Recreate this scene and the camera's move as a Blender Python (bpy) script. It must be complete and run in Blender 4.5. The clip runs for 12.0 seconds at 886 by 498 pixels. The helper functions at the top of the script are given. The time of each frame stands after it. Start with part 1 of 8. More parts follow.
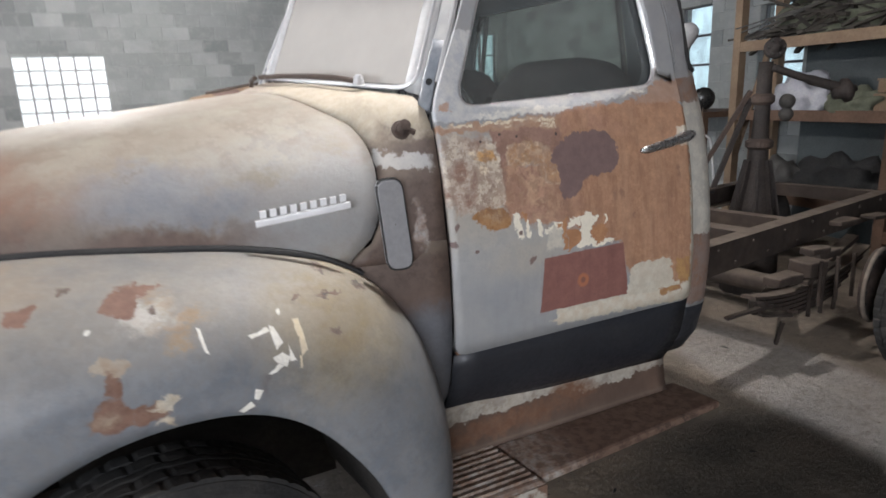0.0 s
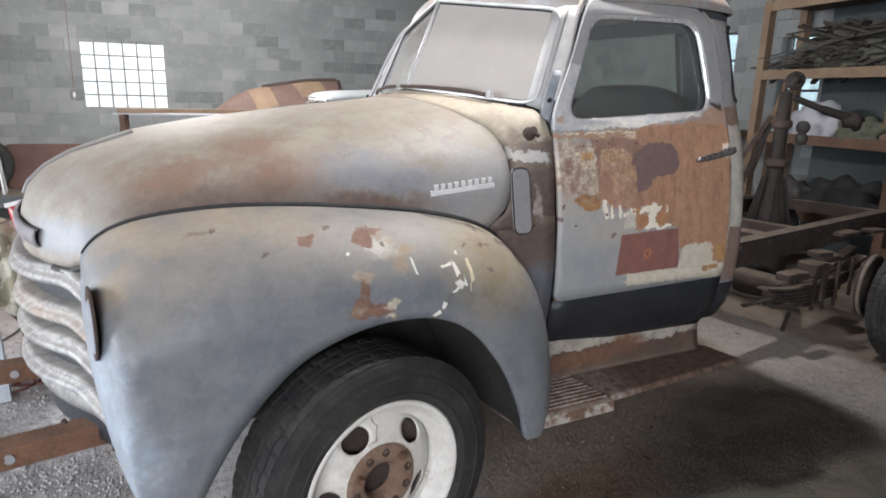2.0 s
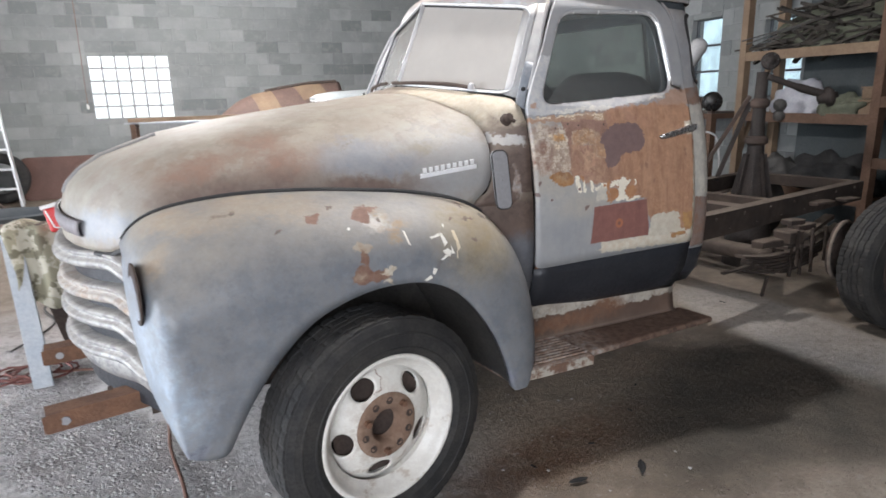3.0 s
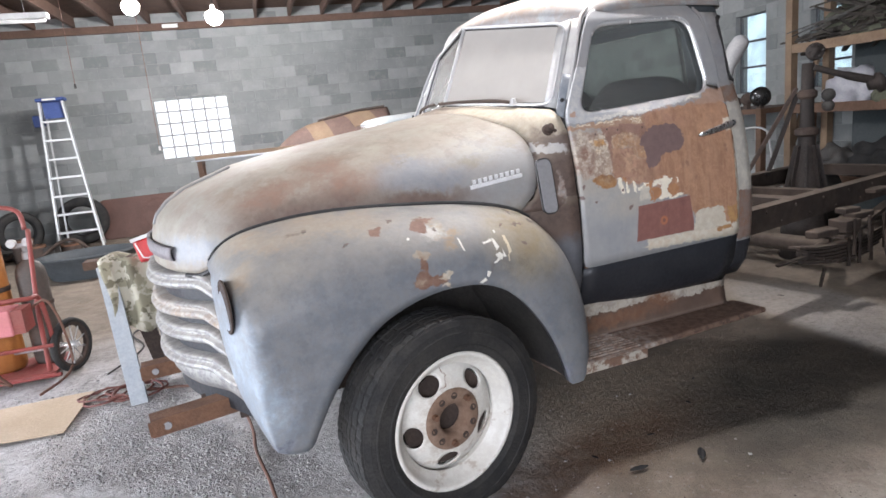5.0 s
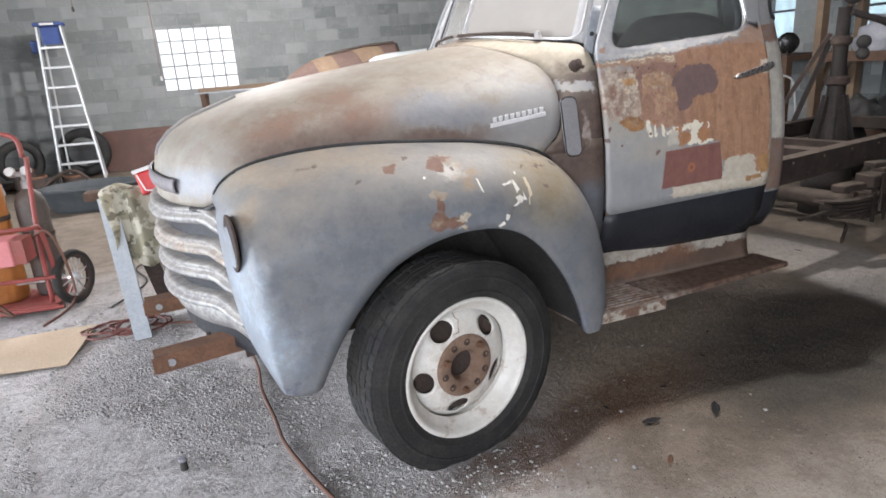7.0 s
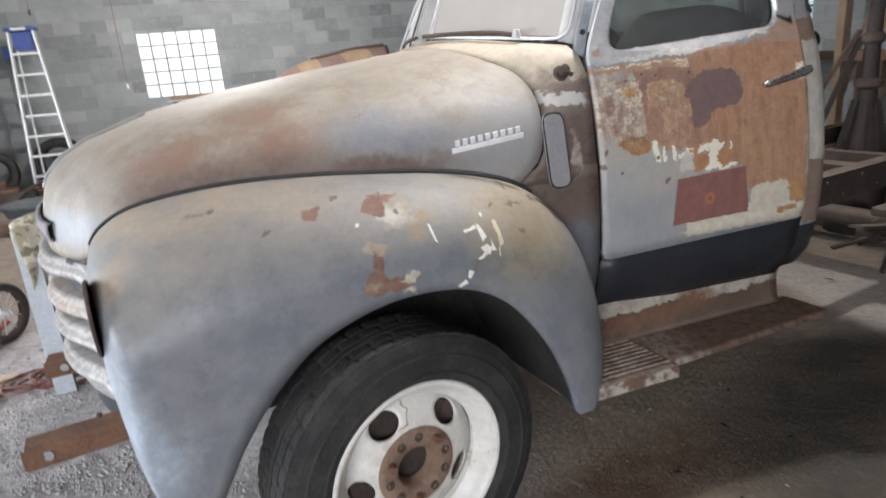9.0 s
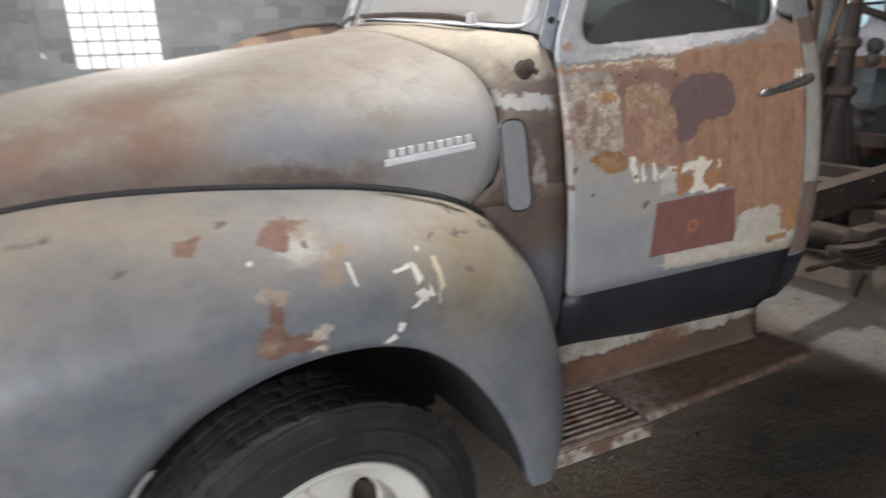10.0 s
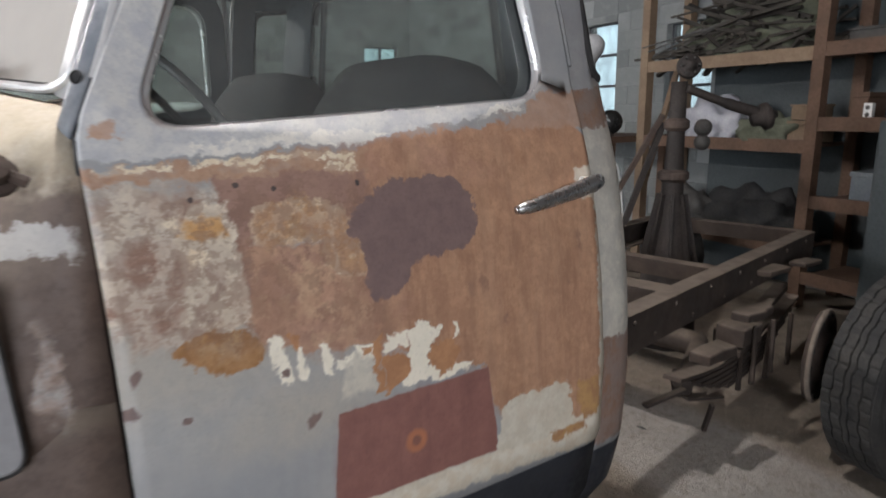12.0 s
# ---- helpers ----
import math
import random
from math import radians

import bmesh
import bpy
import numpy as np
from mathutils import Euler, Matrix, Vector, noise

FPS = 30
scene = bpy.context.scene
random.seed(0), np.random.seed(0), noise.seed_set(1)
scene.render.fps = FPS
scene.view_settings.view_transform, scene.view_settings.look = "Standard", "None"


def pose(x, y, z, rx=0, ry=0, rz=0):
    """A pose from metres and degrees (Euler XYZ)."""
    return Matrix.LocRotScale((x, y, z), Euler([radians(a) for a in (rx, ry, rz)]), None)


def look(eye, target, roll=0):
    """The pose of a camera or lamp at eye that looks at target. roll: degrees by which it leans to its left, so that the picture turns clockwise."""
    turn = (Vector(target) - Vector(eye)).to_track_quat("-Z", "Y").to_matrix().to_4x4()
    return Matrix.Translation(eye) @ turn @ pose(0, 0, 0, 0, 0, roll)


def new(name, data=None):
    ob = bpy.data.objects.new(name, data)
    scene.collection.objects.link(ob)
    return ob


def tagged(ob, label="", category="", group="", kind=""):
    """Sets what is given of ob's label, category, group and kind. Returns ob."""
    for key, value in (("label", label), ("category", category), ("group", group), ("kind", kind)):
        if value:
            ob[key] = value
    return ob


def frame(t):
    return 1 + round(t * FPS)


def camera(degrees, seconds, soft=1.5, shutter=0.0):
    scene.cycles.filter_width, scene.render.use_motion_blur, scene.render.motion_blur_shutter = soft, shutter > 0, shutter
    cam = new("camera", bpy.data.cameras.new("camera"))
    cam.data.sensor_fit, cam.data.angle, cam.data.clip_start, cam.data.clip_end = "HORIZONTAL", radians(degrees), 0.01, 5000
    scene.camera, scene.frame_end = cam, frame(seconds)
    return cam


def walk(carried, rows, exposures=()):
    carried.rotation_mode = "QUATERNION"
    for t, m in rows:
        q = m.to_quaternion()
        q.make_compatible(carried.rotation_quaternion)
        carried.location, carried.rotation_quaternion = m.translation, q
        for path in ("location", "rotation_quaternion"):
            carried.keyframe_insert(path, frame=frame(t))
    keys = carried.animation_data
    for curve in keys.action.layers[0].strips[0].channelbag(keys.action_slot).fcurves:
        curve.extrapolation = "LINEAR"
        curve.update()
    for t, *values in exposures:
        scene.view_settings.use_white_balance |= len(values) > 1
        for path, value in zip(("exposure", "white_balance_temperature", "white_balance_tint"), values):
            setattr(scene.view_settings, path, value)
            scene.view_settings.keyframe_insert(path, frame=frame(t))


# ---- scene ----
cam = camera(71.2, 12.0, 1.6, 0.5)
PATH = [
    (0, (0.133, -1.201, 1.543), (0.827, 0.613, 1.064), -2.1),
    (0.5, (0.114, -1.386, 1.571), (0.744, 0.467, 1.158), -6.5),
    (1, (0.039, -1.455, 1.574), (0.789, 0.359, 1.192), -4.0),
    (1.5, (-0.235, -1.557, 1.565), (0.438, 0.288, 1.185), -3.0),
    (2, (-0.489, -1.676, 1.58), (0.199, 0.141, 1.108), 1.4),
    (2.5, (-0.533, -1.783, 1.58), (0.192, 0.013, 1.08), 1.6),
    (3, (-0.533, -1.992, 1.564), (0.13, -0.168, 1.083), -1.3),
    (5, (-0.594, -2.179, 1.563), (-0.09, -0.289, 1.147), -5.8),
    (5.5, (-0.594, -2.166, 1.56), (-0.099, -0.279, 1.121), -5.0),
    (6, (-0.612, -2.15, 1.556), (-0.123, -0.265, 1.1), -4.5),
    (6.5, (-0.619, -2.123, 1.537), (-0.165, -0.243, 1.027), -4.5),
    (8.5, (-0.474, -1.677, 1.521), (0.096, 0.087, 0.772), -2.9),
    (9, (-0.28, -1.534, 1.53), (0.17, 0.326, 0.948), -4.7),
    (9.5, (-0.178, -1.388, 1.524), (0.175, 0.501, 0.971), -8.4),
    (10, (-0.103, -1.142, 1.536), (0.477, 0.664, 0.902), -1.9),
    (10.5, (0.051, -0.932, 1.542), (0.971, 0.714, 0.876), -0.3),
    (11, (0.348, -0.801, 1.499), (1.362, 0.835, 0.955), -2.1),
    (11.5, (0.603, -0.668, 1.525), (1.563, 1.022, 1.051), -3.8),
    (12, (0.767, -0.518, 1.531), (1.708, 1.194, 1.1), -0.7),
]
EXPOSURES = [(0.0, 0.68, 6250, 12), (1.5, 0.68, 6250, 12), (3.0, 0.82, 6200, 12), (5.0, 0.92, 6150, 14), (6.7, 0.86, 6200, 13), (8.5, 0.80, 6250, 12), (10.5, 0.56, 6300, 12), (12.0, 0.60, 6300, 12)]
walk(cam, [(t, look(eye, target, roll)) for t, eye, target, roll in PATH], EXPOSURES)

# ---- world, lamps, exposure ----
world = bpy.data.worlds.new("sky")
scene.world = world
world.use_nodes = True
wn = world.node_tree.nodes
sky = wn.new("ShaderNodeTexSky")
sky.sky_type, sky.sun_disc = "NISHITA", False
sky.sun_elevation, sky.sun_rotation = radians(40), radians(60)
world.node_tree.links.new(sky.outputs[0], wn["Background"].inputs[0])
wn["Background"].inputs[1].default_value = 0.12

NORTH, EAST, SOUTH, WEST, CEIL = 10.39, 6.1, -5.2, -6.8, 3.86


def area_lamp(name, eye, target, sx, sy, power, col):
    d = bpy.data.lights.new(name, "AREA")
    d.shape, d.size, d.size_y, d.energy, d.color = "RECTANGLE", sx, sy, power, col
    ob = new(name, d)
    ob.matrix_world = look(eye, target)
    return ob


def bulb_lamp(name, eye, power, col, radius):
    d = bpy.data.lights.new(name, "POINT")
    d.energy, d.color, d.shadow_soft_size = power, col, radius
    ob = new(name, d)
    ob.location = eye
    return ob


LAMPS = [(-0.95, 6.6, 3.10), (1.12, 0.95, 3.42), (-1.95, 6.9, 3.33)]
# daylight through the open doorway and the windows
area_lamp("doorway_daylight", (-2.6, SOUTH + 0.1, 2.15), (0.2, 1.0, 0.9), 4.0, 1.6, 175, (0.97, 0.975, 1.0))
area_lamp("west_daylight", (WEST + 0.15, 1.4, 1.6), (-1.0, 1.2, 0.3), 4.0, 2.4, 310, (0.92, 0.96, 1.0))
# extra bulb, added out of view; no such lamp is known there
bulb_lamp("bulb_light", LAMPS[2], 60, (1.0, 0.97, 0.93), 0.06)
bulb_lamp("bulb_light", LAMPS[0], 310, (1.0, 0.97, 0.93), 0.06)
bulb_lamp("bulb_light", LAMPS[1], 160, (1.0, 0.97, 0.93), 0.045)


# ---- materials ----
def nd(nt, kind, ins=(), **props):
    n = nt.nodes.new(kind)
    for k, v in props.items():
        if k == "operation":
            n.operation = v
        elif k == "use_clamp":
            n.use_clamp = v
        elif k == "interpolation_type":
            n.interpolation_type = v
        elif k == "data_type":
            n.data_type = v
    for i, v in dict(ins).items():
        if isinstance(v, bpy.types.NodeSocket):
            nt.links.new(v, n.inputs[i])
        elif v is not None:
            n.inputs[i].default_value = v
    return n


def math_(nt, op, a, b=None, clamp=False):
    return nd(nt, "ShaderNodeMath", {0: a, 1: b}, operation=op, use_clamp=clamp).outputs[0]


def ramp01(nt, v, lo, hi):
    n = nd(nt, "ShaderNodeMapRange", {0: v, 1: lo, 2: hi, 3: 0.0, 4: 1.0}, interpolation_type="SMOOTHSTEP")
    return n.outputs[0]


def noise01(nt, vec, scale, lo, hi, detail=5.0, rough=0.6):
    n = nd(nt, "ShaderNodeTexNoise", {"Vector": vec, "Scale": scale, "Detail": detail, "Roughness": rough})
    return ramp01(nt, n.outputs[0], lo, hi)


def mix(nt, f, a, b):
    n = nd(nt, "ShaderNodeMix", {0: f}, data_type="RGBA")
    for i, v in ((6, a), (7, b)):
        if isinstance(v, bpy.types.NodeSocket):
            nt.links.new(v, n.inputs[i])
        else:
            n.inputs[i].default_value = (*v[:3], 1)
    return n.outputs[2]


def mixf(nt, f, a, b):
    n = nd(nt, "ShaderNodeMix", {0: f}, data_type="FLOAT")
    for i, v in ((2, a), (3, b)):
        if isinstance(v, bpy.types.NodeSocket):
            nt.links.new(v, n.inputs[i])
        else:
            n.inputs[i].default_value = v
    return n.outputs[0]


def start(name):
    m = bpy.data.materials.new(name)
    m.use_nodes = True
    nt = m.node_tree
    return m, nt, nt.nodes["Principled BSDF"]


def bump(nt, p, height, strength, dist=0.01):
    b = nd(nt, "ShaderNodeBump", {"Height": height, "Strength": strength, "Distance": dist})
    nt.links.new(b.outputs[0], p.inputs["Normal"])


def put(nt, p, key, v):
    if isinstance(v, bpy.types.NodeSocket):
        nt.links.new(v, p.inputs[key])
    elif key == "Base Color":
        p.inputs[key].default_value = (*v[:3], 1)
    else:
        p.inputs[key].default_value = v


def plain(name, a, b, rough=0.6, metal=0.0, scale=6.0, grain=60.0, bumpy=0.25, dist=0.004, var=0.0):
    """Two tones mixed at two scales, with grain in gloss and relief."""
    m, nt, p = start(name)
    pos = nd(nt, "ShaderNodeNewGeometry").outputs["Position"]
    big = noise01(nt, pos, scale, 0.35, 0.68)
    fine = noise01(nt, pos, grain, 0.3, 0.75)
    col = mix(nt, big, a, b)
    dark = [c * 0.72 for c in a]
    col = mix(nt, math_(nt, "MULTIPLY", fine, 0.45), col, dark)
    if var:
        r = nd(nt, "ShaderNodeObjectInfo").outputs["Random"]
        v = nd(nt, "ShaderNodeMapRange", {0: r, 1: 0.0, 2: 1.0, 3: 1.0 - var, 4: 1.0 + var}).outputs[0]
        col = nd(nt, "ShaderNodeHueSaturation", {"Color": col, "Value": v}).outputs[0]
    put(nt, p, "Base Color", col)
    put(nt, p, "Roughness", mixf(nt, fine, rough, min(1.0, rough + 0.15)))
    put(nt, p, "Metallic", metal)
    bump(nt, p, fine, bumpy, dist)
    return m


def blobs(nt, x, z, shapes):
    """Distance field of a set of blots: below 1 inside. Each: centre x, z, half sizes, power, slope."""
    best = None
    for cx, cz, rx, rz, pw, sl in shapes:
        dx = math_(nt, "SUBTRACT", x, cx)
        dz = math_(nt, "SUBTRACT", math_(nt, "SUBTRACT", z, cz), math_(nt, "MULTIPLY", dx, sl)) if sl else math_(nt, "SUBTRACT", z, cz)
        a = math_(nt, "POWER", math_(nt, "ABSOLUTE", math_(nt, "DIVIDE", dx, rx)), pw)
        b = math_(nt, "POWER", math_(nt, "ABSOLUTE", math_(nt, "DIVIDE", dz, rz)), pw)
        d = math_(nt, "POWER", math_(nt, "ADD", a, b), 1.0 / pw)
        best = d if best is None else math_(nt, "MINIMUM", best, d)
    return best


def patches(nt, x, z, polys):
    """Signed distance in metres to a set of convex patches: below 0 inside."""
    q = nd(nt, "ShaderNodeCombineXYZ", {0: x, 1: z, 2: 1.0}).outputs[0]
    best = None
    for poly in polys:
        inside = None
        if sum(a[0] * b[1] - b[0] * a[1] for a, b in zip(poly, poly[1:] + poly[:1])) < 0:
            poly = poly[::-1]
        for (ax, az), (bx, bz) in zip(poly, poly[1:] + poly[:1]):
            l = math.hypot(bx - ax, bz - az)
            n = ((bz - az) / l, -(bx - ax) / l)
            d = nd(nt, "ShaderNodeVectorMath", {0: q, 1: (n[0], n[1], -n[0] * ax - n[1] * az)}, operation="DOT_PRODUCT").outputs["Value"]
            inside = d if inside is None else math_(nt, "MAXIMUM", inside, d)
        best = inside if best is None else math_(nt, "MINIMUM", best, inside)
    return best


class Paint:
    """Worn paint, laid on coat by coat: blots of rust, primer and filler, then dust on what faces up."""

    def __init__(self, name, base, base2, rough=0.45, streak=0.12):
        self.m, self.nt, self.p = start(name)
        nt = self.nt
        self.geo = nd(nt, "ShaderNodeNewGeometry")
        self.pos = self.geo.outputs["Position"]
        big = noise01(nt, self.pos, 3.2, 0.36, 0.66)
        self.mid = noise01(nt, self.pos, 14.0, 0.35, 0.7, 7.0, 0.65)
        self.fine = noise01(nt, self.pos, 110.0, 0.3, 0.75)
        tall = nd(nt, "ShaderNodeVectorMath", {0: self.pos, 1: (30.0, 30.0, 2.5)}, operation="MULTIPLY").outputs[0]
        runs = noise01(nt, tall, 1.0, 0.4, 0.75, 4.0, 0.6)
        col = mix(nt, big, base, base2)
        col = mix(nt, math_(nt, "MULTIPLY", self.mid, 0.35), col, [c * 0.8 for c in base])
        self.col = mix(nt, math_(nt, "MULTIPLY", runs, streak), col, [c * 0.6 for c in base])
        self.rg = mixf(nt, self.mid, rough, min(1, rough + 0.15))
        self.height = self.mid
        self.warps = {}

    def warped(self, coarse):
        """The place, shaken by noise: one of four strengths."""
        key = next(((a, b) for top, a, b in ((0.0035, 0.002, 0.0025), (0.0065, 0.005, 0.0085), (0.014, 0.010, 0.012)) if coarse <= top), (0.028, 0.016))
        coarse, crisp = key
        if key not in self.warps:
            nt = self.nt
            q = self.pos
            for scale, amp, det in ((6.5, coarse, 3.0), (42.0, crisp, 5.0)):
                n = nd(nt, "ShaderNodeTexNoise", {"Vector": self.pos, "Scale": scale, "Detail": det, "Roughness": 0.65})
                o = nd(nt, "ShaderNodeVectorMath", {0: n.outputs["Color"], 1: (0.5, 0.5, 0.5)}, operation="SUBTRACT").outputs[0]
                o = nd(nt, "ShaderNodeVectorMath", {0: o, 3: amp * 4}, operation="SCALE").outputs[0]
                q = nd(nt, "ShaderNodeVectorMath", {0: q, 1: o}, operation="ADD").outputs[0]
            self.warps[key] = nd(nt, "ShaderNodeSeparateXYZ", {0: q}).outputs
        return self.warps[key]

    def coat(self, colour, second, polys=(), blots=(), edge=0.003, soft=0.1, coarse=0.012, rough=0.7, holes=0.0, grain=26.0, cover=1.0, lift=0.0, flake=False):
        """Lays one coat inside the patches (edge in metres) or blots (soft edge), with holes worn through it."""
        nt = self.nt
        o = self.warped(coarse)
        if polys:
            d = patches(nt, o[0], o[2], polys)
            f = ramp01(nt, d, edge, -edge)
        else:
            d = blobs(nt, o[0], o[2], blots)
            f = ramp01(nt, d, 1.0 + soft, 1.0 - soft)
        if holes:
            f = math_(nt, "MULTIPLY", f, mixf(nt, holes, 1.0, noise01(nt, self.pos, grain, *((0.485, 0.515) if flake else (0.42, 0.56)), 7.0, 0.72)))
        if cover < 1:
            f = math_(nt, "MULTIPLY", f, cover)
        c2 = mix(nt, noise01(nt, self.pos, 30.0, 0.35, 0.65, 7.0, 0.7), colour, second)
        c2 = mix(nt, math_(nt, "MULTIPLY", noise01(nt, self.pos, 150.0, 0.5, 0.8, 3.0, 0.6), 0.45), c2, [c * 0.7 for c in colour])
        self.col = mix(nt, f, self.col, c2)
        self.rg = mixf(nt, f, self.rg, rough)
        if lift:
            self.height = math_(nt, "ADD", self.height, math_(nt, "MULTIPLY", f, lift))
        return self

    def streaks(self, colour, polys, amount, wide=34.0):
        """Runs down the surface inside the patches."""
        nt = self.nt
        o = self.warped(0.012)
        f = ramp01(nt, patches(nt, o[0], o[2], polys), 0.02, -0.02)
        q = nd(nt, "ShaderNodeVectorMath", {0: self.pos, 1: (wide, wide, 3.0)}, operation="MULTIPLY").outputs[0]
        f = math_(nt, "MULTIPLY", f, math_(nt, "MULTIPLY", noise01(nt, q, 1.0, 0.42, 0.72, 5.0, 0.65), amount))
        self.col = mix(nt, f, self.col, colour)
        return self

    def dusty(self, dust, amount):
        """Dust settled on what faces up, over the coats laid so far."""
        nt = self.nt
        up = nd(nt, "ShaderNodeSeparateXYZ", {0: self.geo.outputs["Normal"]}).outputs[2]
        patchy = math_(nt, "MULTIPLY", mixf(nt, noise01(nt, self.pos, 5.0, 0.3, 0.7), 0.5, 1.0), mixf(nt, self.mid, 1.0, 0.75))
        df = math_(nt, "MULTIPLY", ramp01(nt, up, 0.1, 0.85), math_(nt, "MULTIPLY", patchy, amount))
        self.col = mix(nt, df, self.col, dust)
        self.rg = mixf(nt, df, self.rg, 0.85)
        return self

    def done(self, dust=(0.52, 0.45, 0.36), amount=0.5, metal=0.0, value=1.0):
        nt = self.nt
        self.dusty(dust, amount)
        if value != 1.0:
            self.col = nd(nt, "ShaderNodeHueSaturation", {"Color": self.col, "Value": value}).outputs[0]
        put(nt, self.p, "Base Color", self.col)
        put(nt, self.p, "Roughness", self.rg)
        put(nt, self.p, "Metallic", metal)
        bump(nt, self.p, math_(nt, "ADD", math_(nt, "MULTIPLY", self.fine, 0.4), self.height), 0.13, 0.004)
        return self.m


def old_paint(name, base, base2, layers, rough=0.5, metal=0.0, dust=(0.52, 0.45, 0.36), dust_amount=0.5):
    """Layers: colour, second colour, blots, softness, wobble, roughness, holes."""
    P = Paint(name, base, base2, rough)
    for colour, second, shapes, soft, wobble, lr, holes in layers:
        P.coat(colour, second, (), shapes, 0, soft, wobble, lr, holes)
    return P.done(dust, dust_amount, metal)


WHITE = (0.74, 0.69, 0.57)
PURPLE, PURPLE2 = (0.165, 0.11, 0.104), (0.195, 0.13, 0.12)

DOOR_LEFT = [(0.735, 1.245), (0.85, 1.225), (0.925, 1.232), (0.925, 1.43), (0.745, 1.45)]
DOOR_RUST = [(1.12, 1.172), (1.27, 1.088), (1.655, 1.04), (1.662, 1.45), (1.606, 1.512), (1.35, 1.508), (1.122, 1.478)]
DOOR_RUST_LOW = [(1.352, 1.09), (1.385, 0.96), (1.57, 0.885), (1.655, 0.872), (1.655, 1.09)]
DOOR_MID = [(0.942, 1.340), (1.120, 1.328), (1.140, 1.258), (1.128, 1.172), (1.036, 1.166), (0.946, 1.198), (0.937, 1.236)]
DOOR_HEAD = [[(0.950, 1.34), (0.953, 1.373), (0.963, 1.389), (1.007, 1.403), (1.062, 1.403), (1.100, 1.383), (1.108, 1.34)], [(1.053, 1.37), (1.107, 1.37), (1.127, 1.298), (1.09, 1.268), (1.06, 1.30)]]
DOOR_PANEL = [(0.869, 1.409), (0.922, 1.408), (0.932, 1.35), (0.938, 1.232), (0.894, 1.218), (0.85, 1.23), (0.851, 1.379)]
P = Paint("door_paint", (0.285, 0.295, 0.305), (0.345, 0.34, 0.33), 0.42, 0.15)
P.coat((0.36, 0.362, 0.355), (0.31, 0.318, 0.322), blots=[(0.90, 1.12, 0.2, 0.08, 2, 0)], soft=0.7, coarse=0.05, rough=0.45, holes=0.4, grain=7)
P.coat((0.40, 0.365, 0.31), (0.36, 0.34, 0.30), blots=[(0.86, 1.20, 0.22, 0.075, 2, 0), (1.0, 1.08, 0.12, 0.05, 2, 0)], soft=0.9, coarse=0.03, rough=0.5, cover=0.8)
P.coat((0.50, 0.43, 0.345), (0.55, 0.51, 0.445), polys=[DOOR_LEFT], edge=0.025, coarse=0.03, rough=0.75)
P.coat((0.27, 0.165, 0.125), (0.36, 0.24, 0.18), polys=[[(0.778, 1.37), (0.872, 1.355), (0.865, 1.245), (0.80, 1.225), (0.765, 1.28)], [(0.738, 1.302), (0.77, 1.305), (0.772, 1.262), (0.742, 1.268)], [(0.79, 1.435), (0.868, 1.442), (0.862, 1.395), (0.80, 1.392)]], edge=0.014, coarse=0.022, rough=0.8, holes=0.55, grain=17)
P.coat((0.20, 0.125, 0.10), (0.26, 0.165, 0.125), polys=[DOOR_LEFT], edge=0.03, coarse=0.02, rough=0.8, holes=1.0, grain=30.0, cover=0.5, flake=True)
P.coat((0.62, 0.55, 0.45), (0.56, 0.50, 0.42), polys=[DOOR_LEFT], edge=0.03, coarse=0.02, rough=0.7, holes=1.0, grain=21.0, cover=0.45, flake=True)
P.coat((0.37, 0.205, 0.125), (0.43, 0.245, 0.15), polys=[DOOR_RUST, DOOR_RUST_LOW], coarse=0.010, rough=0.75, lift=0.25)
P.coat((0.36, 0.20, 0.14), (0.42, 0.245, 0.165), blots=[(1.24, 1.455, 0.15, 0.045, 2.5, 0), (1.16, 1.21, 0.06, 0.06, 2, 0)], soft=0.6, coarse=0.03, rough=0.75, cover=0.85)
P.coat((0.275, 0.165, 0.13), (0.315, 0.195, 0.15), polys=[[(0.90, 1.447), (1.145, 1.447), (1.145, 1.40), (0.928, 1.352)], [(0.922, 1.42), (0.964, 1.41), (0.949, 1.34), (0.937, 1.226), (0.930, 1.29)], [(1.085, 1.41), (1.148, 1.43), (1.148, 1.30), (1.116, 1.30)]], coarse=0.008, rough=0.75, lift=0.2)
P.coat((0.40, 0.235, 0.165), (0.46, 0.28, 0.19), polys=[DOOR_MID], coarse=0.012, rough=0.78, lift=0.25)
P.coat((0.30, 0.18, 0.135), (0.34, 0.205, 0.15), polys=[DOOR_MID], edge=0.03, coarse=0.02, rough=0.8, holes=1.0, grain=13.0, cover=0.7)
P.coat((0.64, 0.53, 0.39), (0.56, 0.42, 0.28), polys=DOOR_HEAD, edge=0.004, coarse=0.014, rough=0.75, lift=0.3)
P.coat((0.42, 0.235, 0.11), (0.50, 0.32, 0.17), polys=[[(x + (1.03 - x) * 0.1, z - 0.004) for x, z in DOOR_HEAD[0]], DOOR_HEAD[1]], edge=0.006, coarse=0.018, rough=0.8, holes=0.7, grain=30, flake=True)
P.coat((0.46, 0.30, 0.19), (0.54, 0.38, 0.24), polys=[DOOR_MID], edge=0.03, coarse=0.02, rough=0.8, holes=1.0, grain=23.0, cover=0.6, flake=True)
